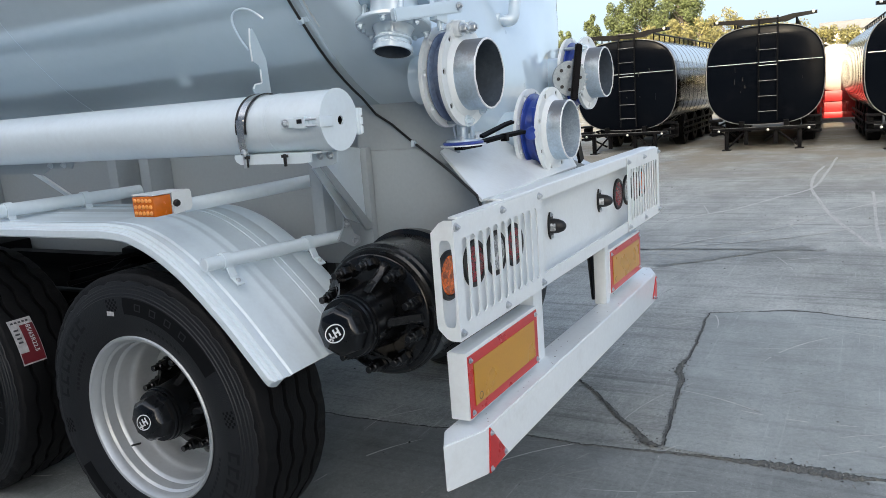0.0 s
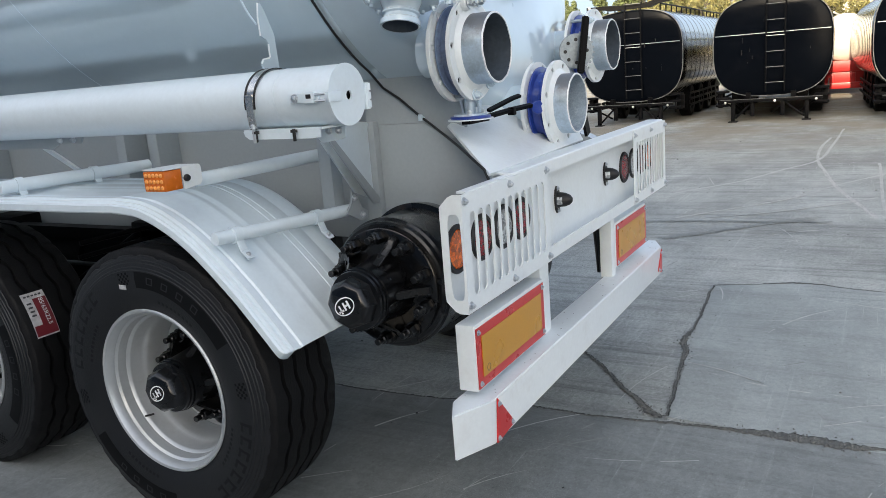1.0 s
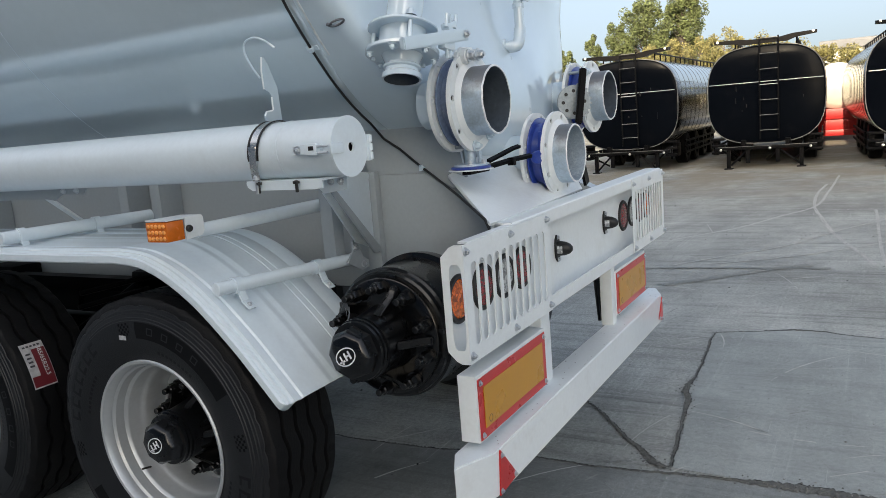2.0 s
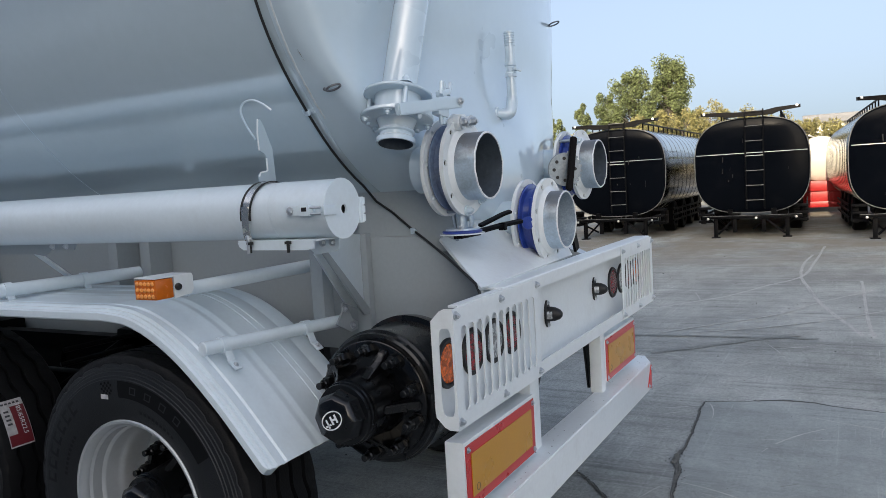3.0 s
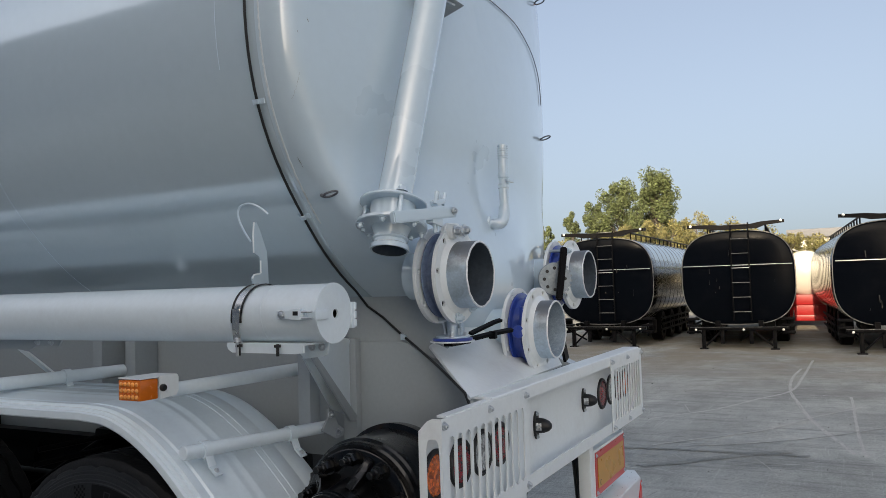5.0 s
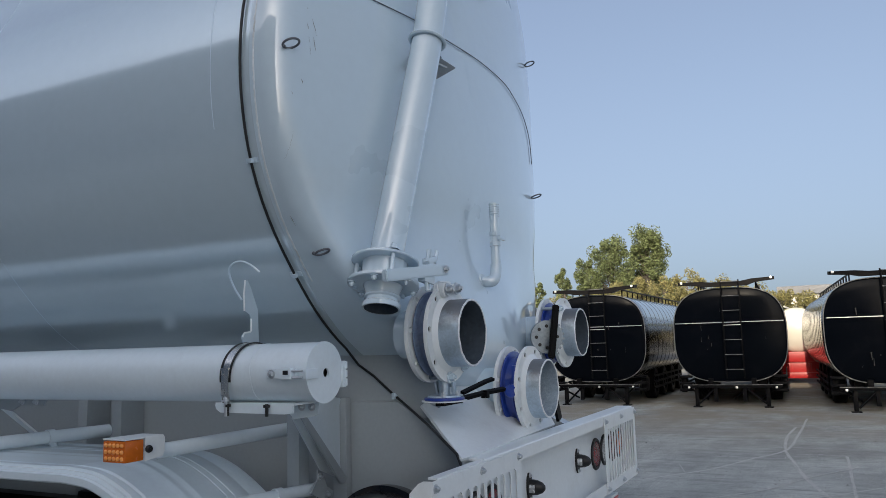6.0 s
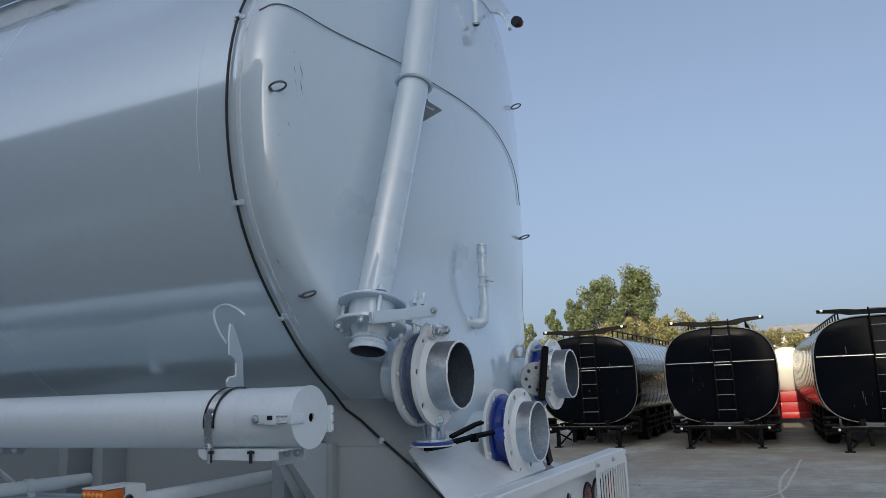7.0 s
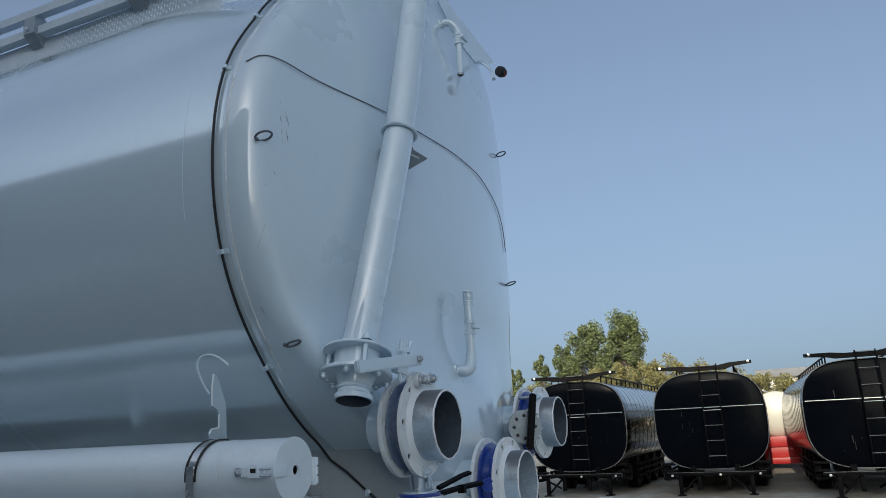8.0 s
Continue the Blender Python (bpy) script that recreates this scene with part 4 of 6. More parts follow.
part("top_plate", lathe(bmesh.new(), (-0.585, 0.222, 1.4104), (0, 0, 1), [(0, 0), (0, 0.058), (0.006, 0.056), (0.006, 0)], 32), M_GALV, v1)
for dx, dy in ((-0.045, -0.02), (0.045, 0.02), (0.0, -0.05)):
    bolt((-0.585 + dx, 0.222 + dy, 1.416), (0, 0, 1), v1)
bm = bmesh.new()
sweep(bm, [(-0.62, 0.215, 1.392), (-0.56, 0.205, 1.393), (-0.48, 0.185, 1.402), (-0.38, 0.155, 1.412), (-0.29, 0.125, 1.418)], 0, flat=(0.009, 0.006, (0, 1, 0.3)))
box(bm, -0.646, -0.50, 0.192, 0.226, 1.384, 1.399, 0.003)
box(bm, -0.40, -0.376, 0.145, 0.170, 1.392, 1.420, 0.003)
part("lever_handle", bm, M_TK_DARK, v1, "black lever handle")
bm = bmesh.new()
sweep(bm, [(-0.50, 0.195, 1.418), (-0.43, 0.18, 1.434), (-0.36, 0.165, 1.450), (-0.32, 0.155, 1.456)], 0, flat=(0.008, 0.005, (0, 1, 0.3)))
part("lever_grip", bm, M_TK_DARK, v1)
# middle valve: round boss with key on its body
bm = bmesh.new()
rod(bm, (-0.115, 0.135, 1.41), (-0.215, 0.135, 1.41), 0.014, 10)
lathe(bm, (-0.205, 0.129, 1.405), (-1, -0.15, 0), [(0, 0.026), (0.014, 0.026), (0.018, 0.022), (0.018, 0)], 20)
box(bm, -0.205, -0.19, 0.113, 0.128, 1.43, 1.50, 0.004)
part("valve_boss", bm, M_BLUE, v2)
# far valve: perforated quadrant and black lever
bm = bmesh.new()
lathe(bm, (0.455, 0.215, 1.606), (-0.8, -0.6, 0), [(0, 0), (0, 0.075), (0.002, 0.077), (0.008, 0.077), (0.010, 0.075), (0.010, 0)], 30)
qd, qu, qv = axes((-0.8, -0.6, 0))
for k in range(9):
    a = math.radians(125 + 16 * k)
    w = qu * math.cos(a) + qv * math.sin(a)
    t = qd.cross(w)
    slab(bm, [Vector((0.455, 0.215, 1.606)) + w * r + t * h for r, h in ((0.074, -0.007), (0.086, -0.004), (0.086, 0.004), (0.074, 0.007))], qd * 0.009)
part("quadrant_plate", bm, M_QUAD, v3, "perforated grey quadrant plate")
for k in range(8):
    a = k * math.pi / 4
    dd, u, v = axes((-0.8, -0.6, 0))
    p = Vector((0.455, 0.215, 1.606)) + dd * 0.0108 + (u * math.cos(a) + v * math.sin(a)) * 0.050
    part("hole", lathe(bmesh.new(), p, dd, [(0, 0), (0.0, 0.008), (0.002, 0.008), (0.002, 0)], 12), M_CABLE, v3)
bm = bmesh.new()
sweep(bm, [(0.405, 0.178, 1.508), (0.408, 0.177, 1.520), (0.428, 0.172, 1.60), (0.448, 0.168, 1.68), (0.463, 0.165, 1.742), (0.466, 0.165, 1.752)], 0, flat=(0.016, 0.010, (0.6, -0.8, 0)))
bmesh.ops.bevel(bm, geom=list(bm.edges), offset=0.006, segments=2, affect="EDGES")
part("lever_handle", bm, M_TK_DARK, v3, "black lever handle")
bm = bmesh.new()
sweep(bm, [(0.12, 0.09, 1.43), (0.16, 0.085, 1.35), (0.19, 0.08, 1.26)], 0, flat=(0.022, 0.006, (1, 0, 0.2)))
part("lever_handle", bm, M_TK_DARK, v2, "black lever handle")

# ---- apron plate from the tank bottom down to the rear beam
bm = bmesh.new()
nu, nv = 10, 8
lo_l, lo_r, up_l, up_r = Vector((-0.825, 0.045, 1.246)), Vector((0.16, 0.090, 1.243)), Vector((-0.50, 0.36, 1.375)), Vector((0.42, 0.36, 1.56))
grid = []
for j in range(nv + 1):
    row = []
    for i in range(nu + 1):
        u, v = i / nu, j / nv
        p = lo_l.lerp(lo_r, u).lerp(up_l.lerp(up_r, u), v)
        p.z -= 0.03 * math.sin(math.pi * v) * math.sin(math.pi * u)
        row.append(bm.verts.new(p))
    grid.append(row)
for j in range(nv):
    for i in range(nu):
        bm.faces.new((grid[j][i], grid[j][i + 1], grid[j + 1][i + 1], grid[j + 1][i]))
thicken(bm, (0, 0.004, -0.008))
part("apron_plate", bm, M_WHITE, trailer, "white sloping apron plate", smooth=50)

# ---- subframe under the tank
# plates and rails take the darkened paint, so their shade is coloured in
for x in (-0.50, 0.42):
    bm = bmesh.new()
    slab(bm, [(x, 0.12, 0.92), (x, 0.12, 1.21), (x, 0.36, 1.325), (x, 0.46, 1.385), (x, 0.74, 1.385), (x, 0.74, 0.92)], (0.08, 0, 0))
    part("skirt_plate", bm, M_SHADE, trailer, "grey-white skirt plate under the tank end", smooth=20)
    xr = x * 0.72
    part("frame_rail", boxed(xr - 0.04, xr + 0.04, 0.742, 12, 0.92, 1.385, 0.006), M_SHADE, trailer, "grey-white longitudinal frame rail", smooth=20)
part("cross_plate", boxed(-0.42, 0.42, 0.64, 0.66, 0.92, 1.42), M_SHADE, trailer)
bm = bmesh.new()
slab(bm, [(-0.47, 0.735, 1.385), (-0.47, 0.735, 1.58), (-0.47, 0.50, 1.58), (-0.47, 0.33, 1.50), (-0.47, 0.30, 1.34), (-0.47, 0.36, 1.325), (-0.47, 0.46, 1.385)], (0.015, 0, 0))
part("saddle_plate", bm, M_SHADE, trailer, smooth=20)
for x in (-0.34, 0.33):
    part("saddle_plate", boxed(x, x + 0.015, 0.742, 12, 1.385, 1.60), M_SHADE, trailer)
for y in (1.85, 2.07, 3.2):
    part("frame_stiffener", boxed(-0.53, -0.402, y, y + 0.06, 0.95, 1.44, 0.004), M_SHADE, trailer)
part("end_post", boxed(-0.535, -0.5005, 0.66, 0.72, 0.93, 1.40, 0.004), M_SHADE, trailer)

# ---- rear beam: a channel open to the rear
BX0, BX1, BZ0, BZ1, WEB = -1.096, 1.125, 0.885, 1.238, 0.07
BXM = -0.76
bm = bmesh.new()
prof = [(0.0, BZ1 - 0.045), (0.0, BZ1 - 0.004), (0.004, BZ1), (0.077, BZ1), (0.077, BZ0), (0.004, BZ0), (0.0, BZ0 + 0.004), (0.0, BZ0 + 0.05),
        (0.006, BZ0 + 0.05), (0.006, BZ0 + 0.007), (WEB, BZ0 + 0.007), (WEB, BZ1 - 0.007), (0.006, BZ1 - 0.007), (0.006, BZ1 - 0.045)]
slab(bm, [(BXM, y, z) for y, z in prof], (BX1 - BXM, 0, 0))
beam = part("rear_beam", bm, M_WHITE, trailer, "white channel-section rear light beam", smooth=30)
# the near end carries the lamps on a plain plate with narrow lips
bm = bmesh.new()
slab(bm, [(BXM, WEB, BZ0), (BXM, WEB, BZ1 - 0.035), (BX0 + 0.04, WEB, BZ1 - 0.060), (BX0, WEB, BZ1 - 0.10), (BX0, WEB, BZ0 + 0.04), (BX0 + 0.04, WEB, BZ0)], (0, 0.006, 0))
part("lamp_plate", bm, M_WHITE, beam, smooth=20)
part("beam_lip", boxed(BX0 + 0.02, BXM, -0.001, 0.028, BZ1 - 0.010, BZ1 - 0.004), M_WHITE, beam, smooth=20)
part("beam_lip", boxed(BX0 + 0.02, BXM, -0.001, 0.060, BZ0 + 0.004, BZ0 + 0.010), M_WHITE, beam, smooth=20)

NSLOT = 11


def guard(x0, x1, side):
    """A slotted lamp guard bolted over the beam, with bent ends."""
    z0, z1, y = BZ0 + 0.004, BZ1 - 0.008, -0.006
    bm = bmesh.new()
    margin = 0.035
    p = (x1 - x0 - 2 * margin) / NSLOT
    zt, zb, r = z1 - 0.055, z0 + 0.045, p * 0.345
    for k in range(NSLOT):
        cx = x0 + margin + p * (k + 0.5)
        inner, outer = [], []
        for i in range(9):
            a = math.pi - math.pi * i / 8
            inner.append((cx + r * math.cos(a), zt - r + r * math.sin(a)))
        outer += [(cx - p / 2, zt - r), (cx - p / 2, zt), (cx - p / 2, z1), (cx - p / 4, z1), (cx, z1), (cx + p / 4, z1), (cx + p / 2, z1), (cx + p / 2, zt), (cx + p / 2, zt - r)]
        for i in range(9):
            a = -math.pi * i / 8
            inner.append((cx + r * math.cos(a), zb + r + r * math.sin(a)))
        outer += [(cx + p / 2, zb + r), (cx + p / 2, zb), (cx + p / 2, z0), (cx + p / 4, z0), (cx, z0), (cx - p / 4, z0), (cx - p / 2, z0), (cx - p / 2, zb), (cx - p / 2, zb + r)]
        bridge(bm, outer, inner, lambda u, w: (u, y, w))
    for a, b in ((x0, x0 + margin), (x1 - margin, x1)):
        bm.faces.new([bm.verts.new((u, y, w)) for u, w in ((a, z0), (b, z0), (b, z1), (a, z1))])
    bmesh.ops.remove_doubles(bm, verts=bm.verts, dist=0.0003)
    thicken(bm, (0, 0.004, 0))
    g = part("lamp_guard", bm, M_WHITE, trailer, "white slotted lamp guard plate", smooth=30)
    # bent return with an oval window
    xe = x0 if side < 0 else x1
    bm = bmesh.new()
    yo, yi, c = y + 0.0042, 0.066, 0.035
    outline = [(yo, z0), (yo, z1), (yi - c, z1), (yi, z1 - c), (yi, z0 + c), (yi - c, z0)]
    op, ip = [], []
    zc, yc = (z0 + z1) / 2 - 0.008, yo + 0.0245
    hy, hz = 0.021, 0.124
    for i in range(48):
        a = 2 * math.pi * i / 48
        uy, uz = math.cos(a), math.sin(a)
        py, pz = math.copysign(abs(uy) ** 0.45, uy), math.copysign(abs(uz) ** 0.45, uz)
        ip.append((yc + hy * py, zc + hz * pz))
        qy, qz = yc + (yi - yc if py > 0 else yc - yo) * math.copysign(min(1, abs(py) * 1.25), py), zc + (z1 - zc if pz > 0 else zc - z0) * math.copysign(min(1, abs(pz) * 1.25), pz)
        over = (qy - (yi - c)) + (abs(qz - (z0 + z1) / 2) - ((z1 - z0) / 2 - c)) - c
        if qy > yi - c and over > 0:
            qy, qz = qy - over / 2, qz - math.copysign(over / 2, qz - zc)
        op.append((qy, qz))
    if side < 0:
        slab(bm, [(xe, a, b) for a, b in ((yo, z0), (yo, z1), (yo + 0.010, z1), (yo + 0.010, z0))], (0.004, 0, 0))
        bm2 = bmesh.new()
        bridge(bm2, op, ip, lambda u, w: (xe, u, w))
        thicken(bm2, (0.004, 0, 0))
        part("guard_return", bm2, M_WHITE, g, smooth=30)
        bm.free()
    else:
        slab(bm, [(xe - 0.004, a, b) for a, b in outline], (0.004, 0, 0))
        part("guard_return", bm, M_WHITE, g, smooth=30)
    for fx, fz in ((0.025, -0.02), (0.5, -0.02), (0.97, -0.02)):
        bolt((x0 + (x1 - x0) * fx, y, z1 + fz), (0, -1, 0), g)
        bolt((x0 + (x1 - x0) * fx, y, z0 + 0.022), (0, -1, 0), g)
    return g


guard(-1.114, -0.482, -1)
guard(0.572, 1.150, 1)


def round_lamp(x, z, mat, label):
    bm = bmesh.new()
    lathe(bm, (x, WEB, z), (0, -1, 0), [(-0.01, 0.05), (-0.01, 0.072), (0.004, 0.074), (0.009, 0.070), (0.009, 0.060), (0.004, 0.058)], 40)
    ring = part("tail_lamp", bm, M_CABLE, trailer, label)
    part("lens", lathe(bmesh.new(), (x, WEB - 0.004, z), (0, -1, 0), [(0, 0.0585), (0.003, 0.056), (0.006, 0.03), (0.007, 0)], 40), mat, ring)


for x, m, word in ((-1.02, M_AMBER, "amber"), (-0.86, M_RED, "red"), (-0.705, M_CLEAR, "clear"), (-0.565, M_RED, "red"), (0.655, M_RED, "red"), (0.808, M_CLEAR, "clear"), (0.945, M_RED, "red"), (1.075, M_AMBER, "amber")):
    round_lamp(x, 1.055, m, "round %s rear lamp in a black rubber ring" % word)


def plate_lamp(x, z):
    bm = bmesh.new()
    slab(bm, [(x + 0.022 * math.sin(a) * (1 if abs(math.cos(a)) < 0.8 else 0.7), WEB, z + 0.052 * math.cos(a)) for a in [k * math.pi / 12 for k in range(24)]], (0, -0.008, 0))
    lathe(bm, (x, WEB - 0.008, z), (0, -1, 0), [(0, 0.028), (0.012, 0.028), (0.028, 0.026), (0.046, 0.019), (0.055, 0.010), (0.057, 0)], 24)
    lamp = part("plate_lamp", bm, M_CABLE, trailer, "black conical number-plate lamp", smooth=50)
    part("lens", boxed(x - 0.031, x - 0.022, WEB - 0.034, WEB - 0.013, z - 0.015, z + 0.014, 0.003), M_CLEAR, lamp)
    for s in (-1, 1):
        bolt((x, WEB - 0.008, z + s * 0.043), (0, -1, 0), lamp, BOLT_SMALL)


plate_lamp(-0.225, 1.058)
plate_lamp(0.365, 1.066)

# ---- underrun bar with angled ends
bm = bmesh.new()
slab(bm, [(-1.187, 0.035, 0.463), (-1.045, -0.028, 0.463), (0.945, -0.028, 0.463), (1.075, 0.03, 0.463), (1.075, 0.075, 0.463), (-1.090, 0.085, 0.463)], (0, 0, 0.141))
bmesh.ops.bevel(bm, geom=list(bm.edges), offset=0.004, segments=2, affect="EDGES")
bar = part("underrun_bar", bm, M_WHITE, trailer, "white box-section underrun bar with angled ends", smooth=30)


def triangle(x0, x1, y, z0, z1, flip):
    bm = bmesh.new()
    pts = [(x0, y, z0), (x1, y, z0 + 0.014), (x0 + 0.016, y, z1)] if not flip else [(x1, y, z0), (x1, y, z1), (x0, y, z0 + 0.02)]
    slab(bm, pts, (0, -0.005, 0))
    t = part("triangle_reflector", bm, M_REFL_RED, bar, "red triangular reflector", smooth=20)
    for p in pts:
        q = Vector(p).lerp(sum((Vector(a) for a in pts), Vector()) / 3, 0.22)
        bolt(q + Vector((0, -0.005, 0)), (0, -1, 0), bar, BOLT_SMALL)


triangle(-1.042, -0.918, -0.029, 0.466, 0.603, False)
triangle(0.87, 0.94, -0.029, 0.470, 0.590, True)
rnd = random.Random(8)
for k in range(60):
    x = rnd.uniform(-1.1, 1.1)
    y = rnd.uniform(-0.02, 0.07)
    bm = bmesh.new()
    n = rnd.randint(5, 7)
    s = rnd.uniform(0.001, 0.0045)
    zt = 0.6042
    bm.faces.new([bm.verts.new((x + math.cos(2 * math.pi * i / n) * s * rnd.uniform(0.5, 1.6), y + math.sin(2 * math.pi * i / n) * s * rnd.uniform(0.4, 1), zt + 0.0008)) for i in range(n)])
    part("paint_chip", bm, M_SCUFF if k % 3 else M_CHALK, bar)


def reflector(x0, x1, z0, z1, y, post, post_y, post_w):
    """A shallow box with a red-framed yellow plate, on a post under the beam."""
    bx0, bx1 = (x0 - 0.006, x1 + 0.006)
    b = part("reflector_box", boxed(bx0, bx1, y, y + 0.062, z0 - 0.006, z1 + 0.012, 0.004), M_WHITE, trailer, "white box holding a reflective marker plate", smooth=30)
    part("red_border", boxed(x0, x1, y - 0.003, y - 0.0005, z0, z1), M_REFL_RED, b, "red reflective border", smooth=0)
    w = 0.030
    part("yellow_panel", boxed(x0 + w, x1 - w, y - 0.0055, y - 0.0035, z0 + w, z1 - w), M_REFL_YEL, b, "yellow reflective panel", smooth=0)
    for x in (x0 + 0.014, x1 - 0.014):
        for z in (z0 + 0.014, z1 - 0.014):
            bolt((x, y - 0.004, z), (0, -1, 0), b, BOLT_SMALL)
    seal = bmesh.new()
    lathe(seal, (x0 + w + 0.035, y - 0.0056, z0 + w + 0.02), (0, -1, 0), [(0, 0.012), (0.0006, 0.012), (0.0006, 0.010), (0, 0.010)], 20)
    part("stamp", seal, M_SCUFF, b)
    part("post", boxed(post, post + post_w, post_y, post_y + 0.055, 0.60, BZ0 + 0.01, 0.005), M_WHITE, trailer, "white box-section post", smooth=30)


reflector(-1.052, -0.535, 0.634, 0.822, 0.014, -0.48, 0.044, 0.085)
reflector(0.392, 0.885, 0.640, 0.830, 0.035, 0.330, 0.037, 0.055)
bm = bmesh.new()
slab(bm, [(0.345, 0.12, 0.90), (0.43, 0.12, 0.90), (0.43, 0.12, 0.60), (0.405, 0.12, 0.60)], (0, 0.012, 0))
part("mud_flap", bm, M_CABLE, trailer, "black rubber flap", smooth=20)

# ---- hose tube along the side
TX, TZZ, TRR = -1.07, 1.518, 0.0885
bm = bmesh.new()
lathe(bm, (TX, 0.372, TZZ), (0, 1, 0), [(0.0, TRR - 0.002), (0.002, TRR), (8.5, TRR), (8.5, 0)], 56)
tube = part("hose_tube", bm, M_GREYWHITE, trailer, "long white hose storage tube with a hinged lid", smooth=40)
bm = bmesh.new()
sweep(bm, [(TX + math.cos(a) * TRR, 0.575 + 0.002 * math.sin(5 * a), TZZ + math.sin(a) * TRR) for a in [k * math.pi / 24 for k in range(49)]], 0.0013, 5, cap=False)
part("tube_seam", bm, M_GREYWHITE, tube)
bm = bmesh.new()
hole_r, n = 0.0135, 40
c = Vector((TX, 0.366, TZZ))
outer = [((TRR + 0.002) * math.cos(2 * math.pi * k / n), (TRR + 0.002) * math.sin(2 * math.pi * k / n)) for k in range(n)]
inner = [(0.006 + hole_r * math.cos(2 * math.pi * k / n), -0.002 + hole_r * math.sin(2 * math.pi * k / n)) for k in range(n)]
bridge(bm, outer, inner, lambda u, w: (TX + u, 0.367, TZZ + w))
thicken(bm, (0, 0.006, 0))
part("tube_lid", bm, M_GREYWHITE, tube, "round white lid with a hole")
# black disc behind the lid's hole, the tube's inner shade as colour
part("tube_inside", lathe(bmesh.new(), (TX, 0.39, TZZ), (0, 1, 0), [(0, 0), (0, TRR - 0.004)], 30), M_CABLE, tube)
bm = bmesh.new()
box(bm, TX + TRR - 0.004, TX + TRR + 0.016, 0.362, 0.40, TZZ - 0.050, TZZ + 0.030, 0.003)
for k in range(3):
    rod(bm, (TX + TRR + 0.014, 0.366, TZZ - 0.046 + 0.026 * k), (TX + TRR + 0.014, 0.366, TZZ - 0.024 + 0.026 * k), 0.008, 10)
part("hinge", bm, M_GREYWHITE, tube)
bm = bmesh.new()
lx = TX - TRR
box(bm, lx - 0.010, lx + 0.006, 0.40, 0.505, TZZ - 0.014, TZZ + 0.014, 0.003)
box(bm, lx - 0.024, lx - 0.008, 0.405, 0.445, TZZ - 0.016, TZZ + 0.018, 0.004)
box(bm, lx - 0.012, lx + 0.05, 0.360, 0.366, TZZ - 0.016, TZZ + 0.014, 0.002)
part("latch", bm, M_GREYWHITE, tube, "toggle latch")
for dz in (0.008, -0.010):
    part("latch_rod", rod(bmesh.new(), (lx - 0.018, 0.368, TZZ + dz), (lx - 0.018, 0.425, TZZ + dz), 0.0035, 8), M_ZINC, tube)
# black sliver laid on the latch as the shade of its gap
part("latch_gap_shade", boxed(lx - 0.0255, lx - 0.0245, 0.414, 0.432, TZZ - 0.002, TZZ + 0.010), M_CABLE, tube)
bolt((lx - 0.010, 0.485, TZZ), (-1, 0, 0), tube)
# steel band with its rubber edge and tension bolt
for dy, w, m, off in ((0.0, 0.016, M_STRAP, 0.003), (-0.018, 0.004, M_CABLE, 0.004), (0.018, 0.004, M_CABLE, 0.004)):
    bm = bmesh.new()
    a_s = [math.radians(a) for a in range(20, 196, 5)]
    for a, b in zip(a_s, a_s[1:]):
        q = [(TX + (TRR + off) * math.cos(t), 0.648 + 0.018 * max(0, t / 1.57 - 1) + dy + s * w, TZZ + (TRR + off) * math.sin(t)) for t, s in ((a, -1), (a, 1), (b, 1), (b, -1))]
        bm.faces.new([bm.verts.new(p) for p in q])
    bmesh.ops.remove_doubles(bm, verts=bm.verts, dist=0.0003)
    thicken(bm, (0, 0, 0.0025))
    part("strap", bm, m, tube, "steel clamp band" if m is M_STRAP else "")
bm = bmesh.new()
sweep(bm, [(TX - TRR - 0.003, 0.668, TZZ + 0.02), (TX - TRR - 0.003, 0.668, TZZ - 0.02), (TX - TRR - 0.001, 0.669, TZZ - 0.055), (TX - TRR + 0.006, 0.670, TZZ - 0.085)], 0, flat=(0.014, 0.002, (0, 1, 0)))
part("strap_end", bm, M_STRAP, tube)
bm = bmesh.new()
rod(bm, (TX - TRR + 0.003, 0.670, TZZ - 0.075), (TX - TRR + 0.003, 0.670, TZZ - 0.125), 0.005, 8)
part("tension_bolt", bm, M_ZINC, tube)
bolt((TX - TRR + 0.003, 0.670, TZZ - 0.080), (0, 0, 1), tube, BOLT)
# saddle angle, gusset, diagonal sheet and post
bm = bmesh.new()
zs = TZZ - TRR - 0.003
slab(bm, [(-1.14, 0.725, zs + 0.006), (-1.14, 0.42, zs + 0.006), (-1.0, 0.42, zs + 0.006), (-1.0, 0.725, zs + 0.006)], (0, 0, -0.006))
slab(bm, [(-1.14, 0.728, zs), (-1.14, 0.722, zs - 0.014), (-1.14, 0.705, zs - 0.024), (-1.14, 0.46, zs - 0.026), (-1.14, 0.43, zs - 0.022), (-1.14, 0.43, zs)], (0.006, 0, 0))
saddle = part("tube_saddle", bm, M_GREYWHITE, trailer, "white angle bracket under the tube", smooth=30)
for y in (0.518, 0.668):
    bm = bmesh.new()
    rod(bm, (-1.150, y, zs + 0.004), (-1.150, y, zs - 0.032), 0.005, 8)
    lathe(bm, (-1.150, y, zs - 0.006), (0, 0, 1), [(0, 0), (0, 0.011), (0.008, 0.011), (0.008, 0)], 6)
    part("bolt", bm, M_CABLE, saddle)
bm = bmesh.new()
slab(bm, [(-1.02, 0.575, zs + 0.002), (-1.02, 0.425, zs + 0.002), (-1.02, 0.430, zs - 0.036), (-1.02, 0.445, zs - 0.042), (-1.02, 0.520, zs - 0.052), (-1.02, 0.545, zs - 0.03)], (0.006, 0, 0))
gus = part("tube_gusset", bm, M_GREYWHITE, trailer, "white gusset plate", smooth=30)
